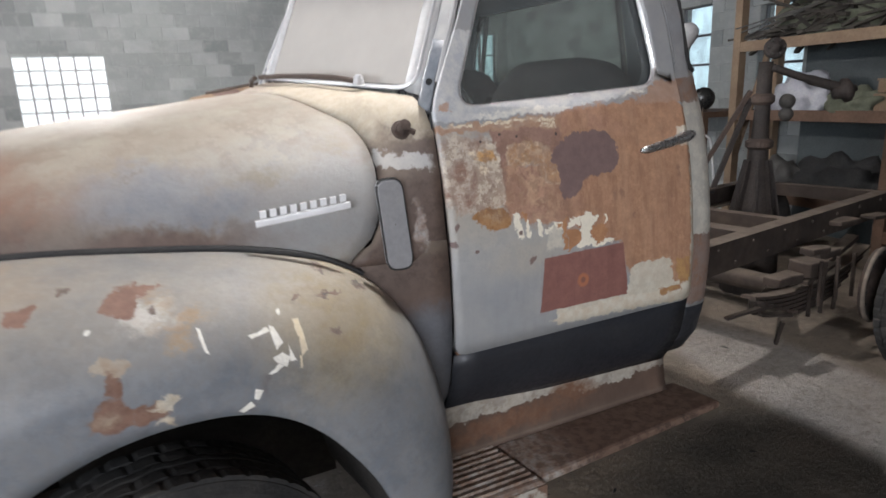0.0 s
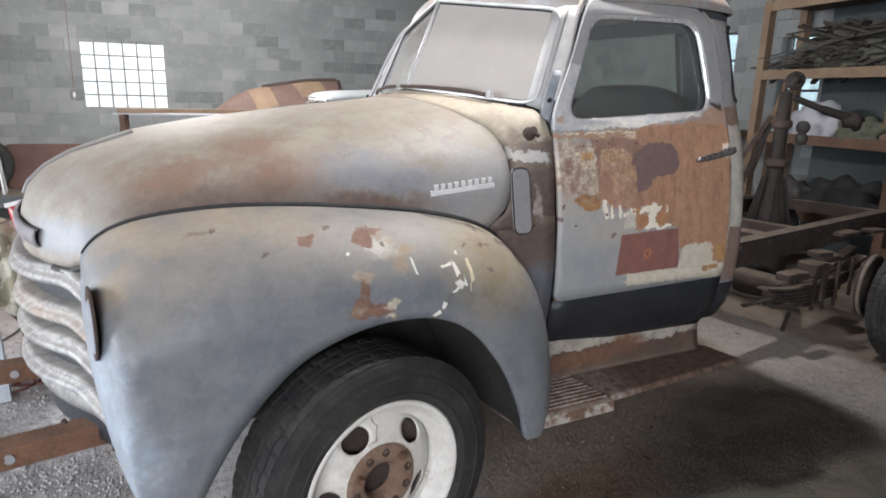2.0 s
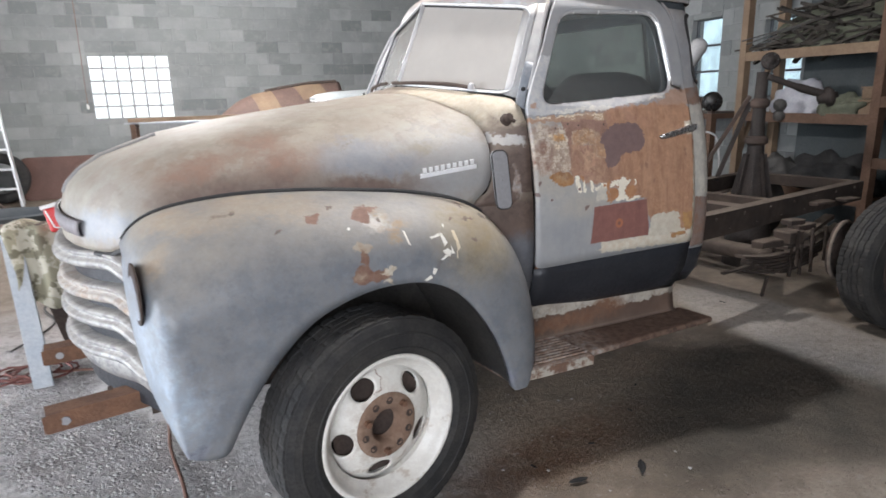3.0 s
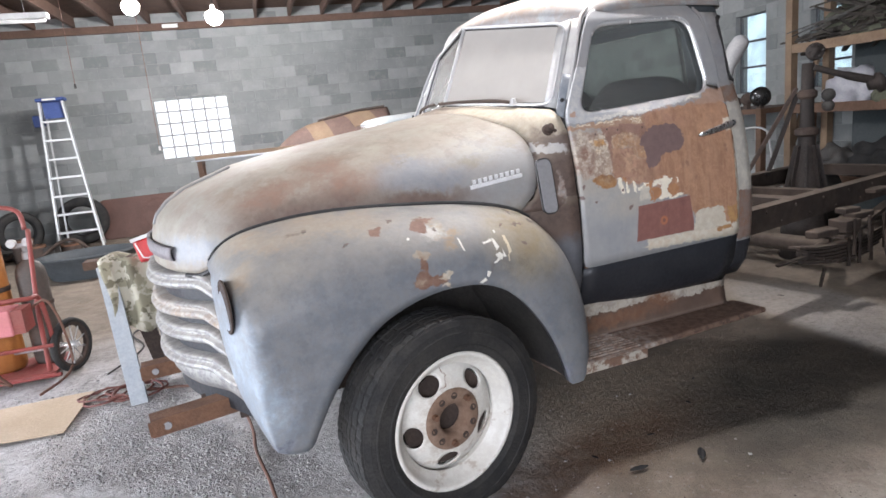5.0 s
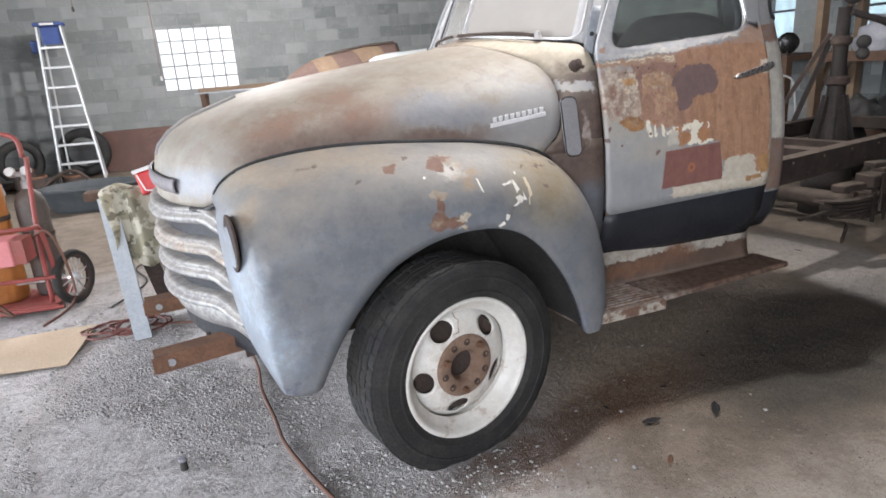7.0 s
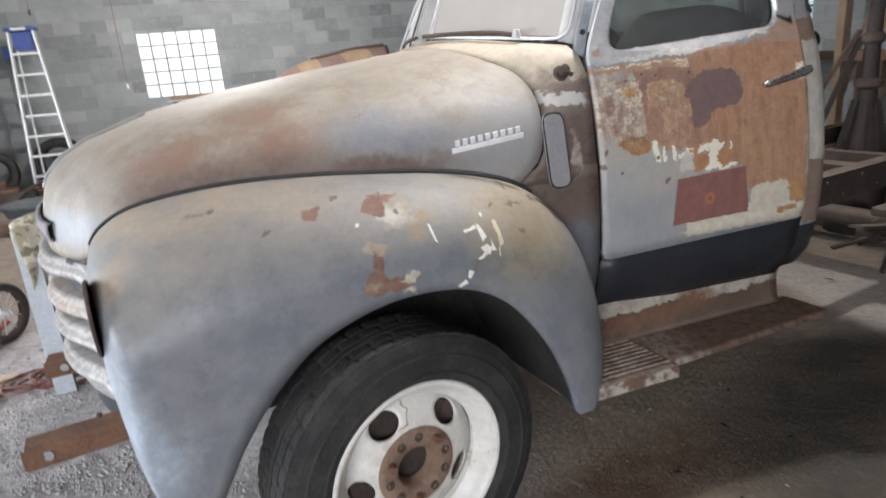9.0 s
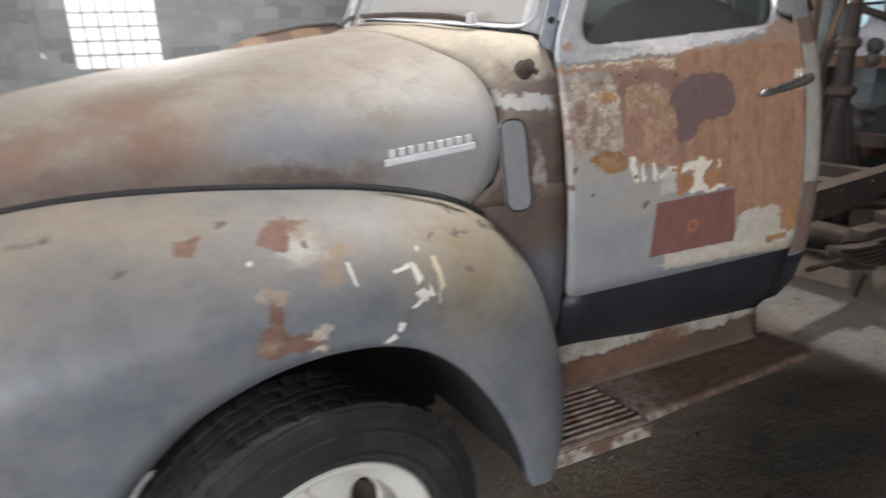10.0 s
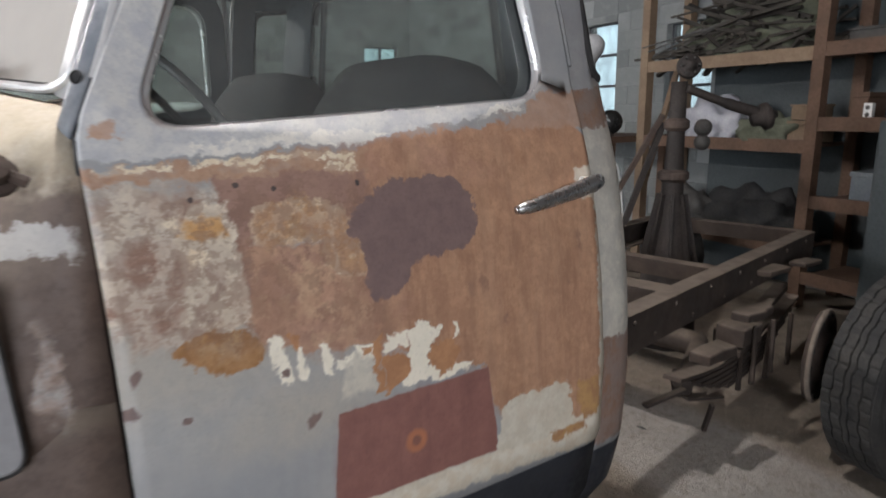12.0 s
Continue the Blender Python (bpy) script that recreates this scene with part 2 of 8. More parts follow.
P.coat((0.66, 0.56, 0.43), (0.60, 0.50, 0.36), polys=[[(1.076, 1.285), (1.10, 1.283), (1.10, 1.277), (1.076, 1.278)], [(1.108, 1.284), (1.124, 1.282), (1.122, 1.277), (1.108, 1.278)], [(1.072, 1.375), (1.077, 1.375), (1.080, 1.285), (1.074, 1.285)]], edge=0.002, coarse=0.004, rough=0.7, holes=0.2)
P.coat((0.70, 0.62, 0.50), (0.62, 0.55, 0.45), polys=[DOOR_PANEL], coarse=0.006, rough=0.72, holes=0.15, grain=20, lift=0.25)
P.coat((0.55, 0.475, 0.375), (0.46, 0.39, 0.31), polys=[[(x - 0.007, z - 0.003) for x, z in DOOR_PANEL]], edge=0.004, coarse=0.008, rough=0.75, holes=0.3)
P.coat((0.33, 0.25, 0.205), (0.40, 0.31, 0.25), polys=[[(0.845, 1.225), (0.928, 1.228), (0.924, 1.325), (0.845, 1.34)]], edge=0.015, coarse=0.02, rough=0.78, holes=1.0, grain=27.0, cover=0.8, flake=True)
P.coat((0.46, 0.235, 0.075), (0.54, 0.33, 0.15), polys=[[(0.852, 1.394), (0.915, 1.392), (0.916, 1.370), (0.883, 1.358), (0.848, 1.374)]], edge=0.006, coarse=0.012, rough=0.82, holes=0.3)
P.coat((0.72, 0.64, 0.50), (0.66, 0.55, 0.40), polys=[[(0.826, 1.396), (0.846, 1.394), (0.842, 1.378), (0.828, 1.38)], [(0.858, 1.345), (0.884, 1.348), (0.88, 1.328), (0.86, 1.322)], [(0.957, 1.396), (0.980, 1.40), (0.978, 1.390), (0.960, 1.386)]], edge=0.003, coarse=0.008, rough=0.7, holes=0.2)
P.coat((0.26, 0.13, 0.05), (0.36, 0.20, 0.09), polys=[[(0.822, 1.212), (0.846, 1.229), (0.903, 1.227), (0.948, 1.202), (0.942, 1.160), (0.881, 1.165), (0.839, 1.190)]], coarse=0.009, rough=0.82, lift=0.3)
P.coat((0.44, 0.31, 0.18), (0.48, 0.36, 0.24), polys=[[(0.86, 1.235), (0.94, 1.23), (0.935, 1.19), (0.88, 1.195)]], edge=0.02, coarse=0.02, rough=0.8, holes=1.0, grain=24.0, cover=0.6)
P.coat((0.33, 0.18, 0.10), (0.46, 0.27, 0.16), polys=[DOOR_RUST, DOOR_RUST_LOW], edge=0.02, coarse=0.02, rough=0.8, holes=1.0, grain=15, cover=0.45)
P.coat((0.20, 0.105, 0.065), (0.24, 0.13, 0.08), polys=[DOOR_RUST, DOOR_RUST_LOW], edge=0.02, coarse=0.02, rough=0.8, holes=1.0, grain=55, cover=0.22, flake=True)
P.streaks((0.25, 0.135, 0.085), [DOOR_RUST, DOOR_RUST_LOW], 0.65)
P.streaks((0.52, 0.34, 0.22), [DOOR_RUST, DOOR_RUST_LOW], 0.25, 21.0)
P.coat((0.22, 0.12, 0.085), (0.26, 0.15, 0.1), blots=[(1.327, 1.222, 0.009, 0.014, 2, 0), (1.352, 1.225, 0.007, 0.02, 2, 0), (1.40, 1.16, 0.006, 0.012, 2, 0), (1.59, 1.28, 0.008, 0.02, 2, 0), (1.56, 1.20, 0.006, 0.008, 2, 0)], soft=0.5, coarse=0.008, cover=0.7)
P.coat((0.17, 0.10, 0.075), (0.23, 0.14, 0.10), polys=[[(0.74, 1.24), (0.94, 1.19), (1.16, 1.16), (1.16, 1.42), (0.74, 1.44)]], edge=0.03, coarse=0.02, rough=0.8, holes=1.0, grain=38, cover=0.5, flake=True)
P.coat((0.30, 0.17, 0.11), (0.36, 0.21, 0.14), polys=[[(0.93, 1.20), (1.14, 1.17), (1.14, 1.39), (0.95, 1.39)]], edge=0.03, coarse=0.03, rough=0.8, holes=1.0, grain=12, cover=0.55)
P.coat(PURPLE, PURPLE2, polys=[[(1.104, 1.353), (1.132, 1.401), (1.195, 1.424), (1.297, 1.427), (1.341, 1.392), (1.352, 1.338), (1.334, 1.299), (1.24, 1.284), (1.126, 1.305)], [(1.125, 1.31), (1.25, 1.31), (1.233, 1.282), (1.201, 1.247), (1.180, 1.236), (1.130, 1.236), (1.123, 1.268)], [(1.128, 1.245), (1.186, 1.245), (1.176, 1.225), (1.158, 1.229), (1.146, 1.218), (1.134, 1.224)]], coarse=0.007, rough=0.62, lift=0.2)
P.coat(WHITE, (0.80, 0.75, 0.63), polys=[[(0.956, 1.202), (0.978, 1.206), (0.987, 1.128), (0.968, 1.127)], [(0.998, 1.185), (1.010, 1.18), (1.012, 1.126), (0.998, 1.128)], [(1.038, 1.178), (1.053, 1.176), (1.056, 1.130), (1.042, 1.128)], [(1.06, 1.152), (1.062, 1.132), (1.093, 1.134), (1.092, 1.152)], [(1.092, 1.166), (1.136, 1.165), (1.133, 1.140), (1.094, 1.142)]], edge=0.002, coarse=0.004, rough=0.5, lift=-0.3)
P.coat((0.50, 0.47, 0.40), (0.56, 0.52, 0.44), polys=[[(1.066, 1.148), (1.128, 1.146), (1.126, 1.09), (1.068, 1.085)]], edge=0.008, coarse=0.008, rough=0.55, holes=0.3)
P.coat(WHITE, (0.78, 0.72, 0.60), polys=[[(1.148, 1.170), (1.186, 1.174), (1.192, 1.148), (1.149, 1.143)], [(1.184, 1.172), (1.217, 1.179), (1.258, 1.170), (1.254, 1.150), (1.200, 1.143)], [(1.196, 1.15), (1.236, 1.15), (1.227, 1.10), (1.215, 1.074), (1.176, 1.072)], [(1.18, 1.072), (1.318, 1.082), (1.318, 1.094), (1.27, 1.103), (1.20, 1.098)], [(1.278, 1.170), (1.289, 1.168), (1.286, 1.142), (1.276, 1.144)]], edge=0.002, coarse=0.008, rough=0.5, lift=-0.3)
P.coat((0.34, 0.17, 0.085), (0.42, 0.22, 0.11), polys=[[(1.127, 1.08), (1.141, 1.08), (1.141, 1.172), (1.127, 1.172)], [(1.098, 1.146), (1.126, 1.150), (1.124, 1.162), (1.10, 1.160)], [(1.142, 1.140), (1.176, 1.138), (1.194, 1.122), (1.186, 1.088), (1.141, 1.074)], [(1.236, 1.142), (1.275, 1.146), (1.292, 1.12), (1.272, 1.092), (1.250, 1.086), (1.228, 1.104)], [(0.985, 1.200), (1.004, 1.196), (1.002, 1.172), (0.990, 1.176)]], edge=0.002, coarse=0.009, rough=0.8)
P.coat((0.60, 0.56, 0.47), (0.52, 0.46, 0.36), polys=[[(1.10, 0.84), (1.66, 0.84), (1.66, 0.912), (1.10, 0.906)]], coarse=0.006, rough=0.6, holes=0.1)
P.coat((0.21, 0.095, 0.08), (0.25, 0.115, 0.095), polys=[[(1.042, 0.890), (1.376, 0.897), (1.354, 1.073), (1.058, 1.059)]], edge=0.002, coarse=0.002, rough=0.6, lift=0.3)
P.streaks((0.15, 0.07, 0.06), [[(1.042, 0.890), (1.376, 0.897), (1.354, 1.073), (1.058, 1.059)]], 0.5)
P.coat((0.40, 0.155, 0.08), (0.36, 0.145, 0.08), blots=[(1.197, 0.972, 0.022, 0.022, 2, 0)], soft=0.2, coarse=0.003)
P.coat((0.21, 0.095, 0.07), (0.23, 0.10, 0.075), blots=[(1.197, 0.972, 0.0095, 0.0095, 2, 0)], soft=0.3, coarse=0.003)
P.coat((0.58, 0.54, 0.45), (0.50, 0.45, 0.36), polys=[[(1.376, 0.876), (1.500, 0.890), (1.572, 0.898), (1.548, 0.996), (1.441, 1.004), (1.384, 0.985)]], edge=0.002, coarse=0.010, rough=0.6, holes=0.12)
P.coat((0.62, 0.58, 0.49), (0.55, 0.47, 0.36), polys=[[(1.08, 0.855), (1.70, 0.84), (1.70, 0.892), (1.40, 0.890), (1.12, 0.876)], [(1.630, 0.88), (1.70, 0.88), (1.70, 1.46), (1.634, 1.46), (1.626, 1.30), (1.634, 1.12)], [(1.60, 1.36), (1.67, 1.36), (1.67, 1.42), (1.59, 1.42)]], coarse=0.005, rough=0.55, holes=0.15)
P.coat((0.32, 0.17, 0.085), (0.42, 0.25, 0.10), polys=[[(1.51, 0.872), (1.61, 0.876), (1.61, 0.896), (1.51, 0.893)], [(1.60, 0.90), (1.640, 0.90), (1.640, 0.985), (1.575, 0.985), (1.578, 0.93)]], coarse=0.008, rough=0.8)
P.coat((0.34, 0.20, 0.13), (0.42, 0.28, 0.19), polys=[[(0.735, 1.446), (1.15, 1.442), (1.16, 1.488), (0.966, 1.477), (0.80, 1.468), (0.735, 1.466)]], edge=0.004, coarse=0.008, rough=0.75, holes=0.2)
P.coat((0.72, 0.65, 0.51), (0.62, 0.52, 0.37), polys=[[(0.755, 1.458), (0.85, 1.458), (0.85, 1.466), (0.755, 1.465)], [(0.88, 1.462), (1.13, 1.464), (1.13, 1.474), (0.88, 1.470)], [(1.07, 1.444), (1.13, 1.444), (1.12, 1.462), (1.08, 1.460)], [(0.955, 1.452), (0.985, 1.452), (0.98, 1.457), (0.958, 1.457)]], edge=0.002, coarse=0.005, rough=0.6, holes=0.75, grain=40, flake=True)
P.coat((0.40, 0.415, 0.44), (0.53, 0.53, 0.51), polys=[[(0.72, 1.478), (0.80, 1.472), (0.966, 1.480), (1.15, 1.488), (1.5, 1.545), (1.5, 1.72), (0.7, 1.72)]], edge=0.002, coarse=0.006, rough=0.5)
P.coat((0.64, 0.62, 0.57), (0.70, 0.68, 0.62), polys=[[(0.84, 1.478), (1.16, 1.488), (1.20, 1.502), (1.10, 1.506), (0.86, 1.492)], [(1.38, 1.520), (1.47, 1.528), (1.49, 1.540), (1.40, 1.536)]], edge=0.003, coarse=0.007, rough=0.55, holes=0.5, grain=18, flake=True)
P.coat((0.40, 0.27, 0.20), (0.34, 0.22, 0.16), polys=[[(0.758, 1.498), (0.79, 1.502), (0.792, 1.524), (0.762, 1.522)], [(1.44, 1.50), (1.70, 1.50), (1.70, 1.578), (1.545, 1.566)]], edge=0.003, coarse=0.010, rough=0.75, holes=0.1)
P.coat((0.05, 0.04, 0.04), (0.08, 0.06, 0.055), blots=[(0.871, 1.416, 0.0045, 0.0045, 2, 0), (0.936, 1.432, 0.0045, 0.0045, 2, 0), (0.993, 1.422, 0.004, 0.004, 2, 0), (1.127, 1.424, 0.0045, 0.0045, 2, 0)], soft=0.3, coarse=0.001)
P.coat((0.15, 0.11, 0.105), (0.20, 0.14, 0.12), blots=[(0.778, 1.186, 0.007, 0.012, 2, 0), (0.764, 1.137, 0.012, 0.010, 2, 0), (0.836, 1.109, 0.006, 0.005, 2, 0), (1.019, 1.064, 0.011, 0.012, 2, 0.6), (0.975, 1.144, 0.006, 0.006, 2, 0)], soft=0.3, coarse=0.004)
M_DOOR = P.done(amount=0.12, value=1.14)

P = Paint("hood_paint", (0.285, 0.262, 0.218), (0.335, 0.308, 0.258), 0.55, 0.05)
P.coat((0.27, 0.275, 0.28), (0.30, 0.305, 0.305), blots=[(0.42, 1.29, 0.28, 0.15, 3, 0), (0.05, 1.31, 0.20, 0.07, 2, 0), (-0.05, 1.37, 0.12, 0.03, 2, 0)], soft=0.5, coarse=0.06, rough=0.5)
P.coat((0.17, 0.14, 0.12), (0.22, 0.18, 0.15), blots=[(-0.62, 1.31, 0.015, 0.02, 2, 0), (-0.95, 1.2, 0.02, 0.012, 2, 0), (-0.03, 1.38, 0.03, 0.004, 2, 0.4), (-0.38, 1.24, 0.02, 0.012, 2, 0)], soft=0.5, coarse=0.02, rough=0.7, holes=0.5)
P.coat((0.20, 0.145, 0.11), (0.25, 0.185, 0.145), polys=[[(-1.6, 0.3), (0.9, 0.3), (0.9, 1.8), (-1.6, 1.8)]], edge=0.05, rough=0.7, holes=1.0, grain=6.0, cover=0.38)
P.coat((0.40, 0.37, 0.31), (0.34, 0.31, 0.26), polys=[[(-1.6, 0.3), (0.9, 0.3), (0.9, 1.8), (-1.6, 1.8)]], edge=0.05, rough=0.65, holes=1.0, grain=13.0, cover=0.10)
P.coat((0.16, 0.13, 0.11), (0.2, 0.16, 0.13), polys=[[(-1.6, 0.3), (0.9, 0.3), (0.9, 1.8), (-1.6, 1.8)]], edge=0.05, rough=0.75, holes=1.0, grain=44.0, cover=0.14)
P.coat((0.21, 0.135, 0.095), (0.25, 0.165, 0.115), blots=[(-0.45, 1.36, 0.30, 0.07, 2, 0.1), (-0.8, 1.28, 0.2, 0.08, 2, 0)], soft=0.5, coarse=0.03, rough=0.65, holes=1.0, grain=9.0, cover=0.5, flake=True)
P.coat((0.40, 0.365, 0.295), (0.44, 0.40, 0.33), blots=[(-0.85, 1.18, 0.16, 0.12, 2, 0), (-0.3, 1.42, 0.3, 0.05, 2, 0.1), (0.3, 1.45, 0.2, 0.07, 2, 0)], soft=0.6, coarse=0.03, rough=0.6, holes=1.0, grain=8.0, cover=0.35, flake=True)
P.coat((0.30, 0.30, 0.295), (0.26, 0.262, 0.265), blots=[(0.42, 1.25, 0.20, 0.10, 3, 0)], soft=0.5, coarse=0.03, rough=0.5, holes=0.2, grain=9, cover=0.75)
P.coat((0.125, 0.083, 0.066), (0.165, 0.112, 0.088), blots=[(-0.45, 1.245, 0.36, 0.066, 2.5, 0.06), (0.03, 1.222, 0.24, 0.038, 2.5, -0.05)], soft=0.6, coarse=0.03, rough=0.65, holes=0.18, grain=9, cover=0.95)
P.coat((0.24, 0.12, 0.08), (0.19, 0.105, 0.075), blots=[(-0.27, 1.33, 0.15, 0.05, 2, 0.05), (-0.37, 1.40, 0.10, 0.04, 2, 0), (-0.60, 1.32, 0.14, 0.035, 2, 0.2)], soft=0.7, coarse=0.03, rough=0.65, holes=0.45, grain=8, cover=0.75)
P.coat((0.185, 0.20, 0.235), (0.22, 0.235, 0.26), blots=[(0.0, 1.33, 0.13, 0.05, 2, 0), (0.14, 1.30, 0.10, 0.035, 2, 0)], soft=0.7, coarse=0.03, rough=0.5, holes=0.25, grain=8, cover=0.8)
P.coat((0.22, 0.19, 0.135), (0.26, 0.225, 0.165), blots=[(0.29, 1.37, 0.08, 0.022, 2, 0.1), (0.49, 1.417, 0.05, 0.025, 2, 0)], soft=0.6, coarse=0.03, rough=0.6, holes=0.5, grain=14, cover=0.7)
P.coat((0.40, 0.385, 0.35), (0.34, 0.325, 0.295), blots=[(-0.88, 1.25, 0.10, 0.08, 2, 0)], soft=0.7, coarse=0.03, rough=0.55, holes=0.4, grain=10, cover=0.6)
P.coat((0.24, 0.26, 0.295), (0.28, 0.295, 0.32), blots=[(-0.93, 1.12, 0.16, 0.055, 2.5, 0)], soft=0.5, coarse=0.03, rough=0.5, holes=0.2, grain=9, cover=0.8)
M_HOOD = P.done((0.36, 0.33, 0.275), 0.25)

P = Paint("fender_paint", (0.155, 0.175, 0.20), (0.20, 0.213, 0.228), 0.33, 0.05)
P.coat((0.26, 0.215, 0.135), (0.33, 0.285, 0.20), blots=[(0.40, 1.04, 0.16, 0.16, 2.2, 0)], soft=0.6, coarse=0.05, rough=0.55)
# whitish patches at the front edge, with the daylight's blue highlight painted in
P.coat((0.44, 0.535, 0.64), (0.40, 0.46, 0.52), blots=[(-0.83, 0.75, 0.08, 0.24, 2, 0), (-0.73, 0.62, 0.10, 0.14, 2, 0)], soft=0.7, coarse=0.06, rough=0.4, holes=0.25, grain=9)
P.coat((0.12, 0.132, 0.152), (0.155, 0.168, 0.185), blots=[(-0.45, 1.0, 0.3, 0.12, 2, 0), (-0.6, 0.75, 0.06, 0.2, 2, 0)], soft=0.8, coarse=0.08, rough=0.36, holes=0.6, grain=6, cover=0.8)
P.coat((0.42, 0.34, 0.24), (0.37, 0.26, 0.17), blots=[(-0.40, 1.19, 0.2, 0.03, 2, 0), (-0.7, 1.165, 0.18, 0.035, 2, 0), (-0.75, 1.06, 0.05, 0.03, 2, 0.4)], soft=0.7, coarse=0.05, rough=0.6, holes=0.2, grain=12, cover=0.8)
P.coat((0.13, 0.142, 0.16), (0.17, 0.18, 0.192), polys=[[(-1.6, 0.3), (0.9, 0.3), (0.9, 1.8), (-1.6, 1.8)]], edge=0.05, rough=0.34, holes=1.0, grain=5.0, cover=0.3)
P.coat((0.33, 0.335, 0.335), (0.31, 0.295, 0.26), polys=[[(-1.6, 0.3), (0.9, 0.3), (0.9, 1.8), (-1.6, 1.8)]], edge=0.05, rough=0.5, holes=1.0, grain=11.0, cover=0.2)
P.dusty((0.42, 0.37, 0.29), 0.55)
P.coat((0.40, 0.33, 0.24), (0.33, 0.24, 0.16), blots=[(0.062, 1.108, 0.05, 0.016, 2, 0), (0.053, 1.071, 0.03, 0.02, 2, 0), (-0.0, 1.128, 0.04, 0.03, 2, 0)], soft=0.5, coarse=0.012, rough=0.7, holes=0.7, grain=30)
P.coat((0.56, 0.55, 0.51), (0.48, 0.46, 0.42), blots=[(-0.0 - 0.01, 1.128 - 0.015, 0.05, 0.022, 2, 0)], soft=0.6, coarse=0.02, rough=0.6, holes=0.5, grain=16)
P.coat((0.30, 0.24, 0.14), (0.24, 0.19, 0.12), blots=[(0.351, 1.096, 0.09, 0.02, 2, -0.3), (0.40, 1.03, 0.07, 0.05, 2, 0)], soft=0.7, coarse=0.03, rough=0.6, holes=0.5, grain=12, cover=0.8)
P.coat((0.20, 0.112, 0.085), (0.25, 0.145, 0.11), polys=[[(-0.211, 1.171), (-0.217, 1.155), (-0.225, 1.14), (-0.258, 1.148), (-0.261, 1.164)], [(-0.097, 1.144), (-0.09, 1.162), (-0.071, 1.172), (-0.028, 1.17), (-0.028, 1.136), (-0.048, 1.126), (-0.073, 1.13)], [(-0.045, 1.17), (0.016, 1.165), (-0.005, 1.158), (-0.035, 1.152)]], coarse=0.006, rough=0.8)
P.coat((0.42, 0.36, 0.28), (0.34, 0.26, 0.19), polys=[[(-0.114, 1.057), (-0.096, 1.07), (-0.049, 1.065), (-0.044, 1.048), (-0.062, 1.035), (-0.101, 1.045)]], coarse=0.006, rough=0.75, holes=0.2)
P.coat((0.165, 0.09, 0.062), (0.22, 0.125, 0.088), polys=[[(-0.079, 1.046), (-0.063, 1.039), (-0.065, 0.997), (-0.093, 1.001)], [(-0.128, 0.963), (-0.103, 0.988), (-0.073, 1.002), (-0.044, 0.965), (-0.049, 0.931), (-0.09, 0.928), (-0.12, 0.94)], [(-0.05, 0.964), (-0.007, 0.97), (0.014, 0.941), (-0.002, 0.927), (-0.049, 0.931)]], edge=0.005, coarse=0.010, rough=0.8)
P.coat((0.27, 0.19, 0.14), (0.36, 0.28, 0.2), blots=[(-0.1, 0.96, 0.02, 0.014, 2, 0)], soft=0.6, coarse=0.008, rough=0.8, holes=0.3, grain=40)
P.coat((0.66, 0.60, 0.48), (0.50, 0.42, 0.31), polys=[[(0.014, 0.936), (0.026, 0.938), (0.027, 0.918), (-0.012, 0.917)], [(-0.024, 0.957), (0.016, 0.98), (0.036, 0.969), (0.019, 0.945)]], edge=0.004, coarse=0.008, rough=0.7, holes=0.3)
P.coat((0.13, 0.125, 0.13), (0.17, 0.15, 0.15), polys=[[(0.194, 0.944), (0.209, 0.976), (0.221, 0.975), (0.203, 0.936)], [(0.143, 0.904), (0.178, 0.929), (0.181, 0.919), (0.153, 0.897)]], edge=0.005, coarse=0.006, rough=0.6, cover=0.7)
P.coat((0.88, 0.86, 0.79), (0.82, 0.79, 0.70), polys=[[(0.081, 1.092), (0.089, 1.087), (0.101, 1.041), (0.093, 1.047)], [(0.182, 1.059), (0.225, 1.066), (0.231, 1.057), (0.189, 1.053)], [(0.226, 1.069), (0.239, 1.063), (0.254, 1.03), (0.238, 1.019), (0.235, 1.035)], [(0.229, 1.007), (0.25, 1.013), (0.265, 0.998), (0.254, 0.982), (0.238, 0.992)], [(0.265, 1.022), (0.275, 0.989), (0.263, 0.991)], [(0.238, 0.992), (0.249, 0.985), (0.22, 0.973), (0.215, 0.976)], [(0.183, 0.949), (0.2, 0.943), (0.188, 0.924), (0.178, 0.929)], [(0.144, 0.908), (0.171, 0.924), (0.179, 0.913), (0.154, 0.902)]], edge=0.0015, coarse=0.003, rough=0.5)
P.coat((0.72, 0.62, 0.44), (0.68, 0.6, 0.45), polys=[[(0.281, 1.068), (0.294, 1.066), (0.301, 1.035), (0.287, 1.033)], [(0.289, 1.039), (0.301, 1.037), (0.305, 1.004), (0.289, 0.994)], [(0.284, 0.998), (0.289, 0.994), (0.287, 0.969), (0.282, 0.971)]], edge=0.0015, coarse=0.003, rough=0.5)
P.coat((0.14, 0.11, 0.10), (0.19, 0.14, 0.12), blots=[(-0.0, 1.128, 0.007, 0.007, 2, 0), (0.374, 1.135, 0.012, 0.007, 2, -0.8), (0.38, 1.023, 0.014, 0.004, 2, -0.2), (-0.164, 1.181, 0.01, 0.003, 2, 0)], soft=0.4, coarse=0.006)
P.coat((0.80, 0.79, 0.74), (0.74, 0.72, 0.66), blots=[(0.255, 1.086, 0.004, 0.005, 2, 0), (-0.116, 1.117, 0.006, 0.004, 2, 0)], soft=0.4, coarse=0.003)
P.coat((0.15, 0.12, 0.10), (0.2, 0.14, 0.11), polys=[[(-0.575, 1.172), (-0.50, 1.184), (-0.495, 1.19), (-0.56, 1.181)]], edge=0.005, coarse=0.006, rough=0.7, cover=0.8)
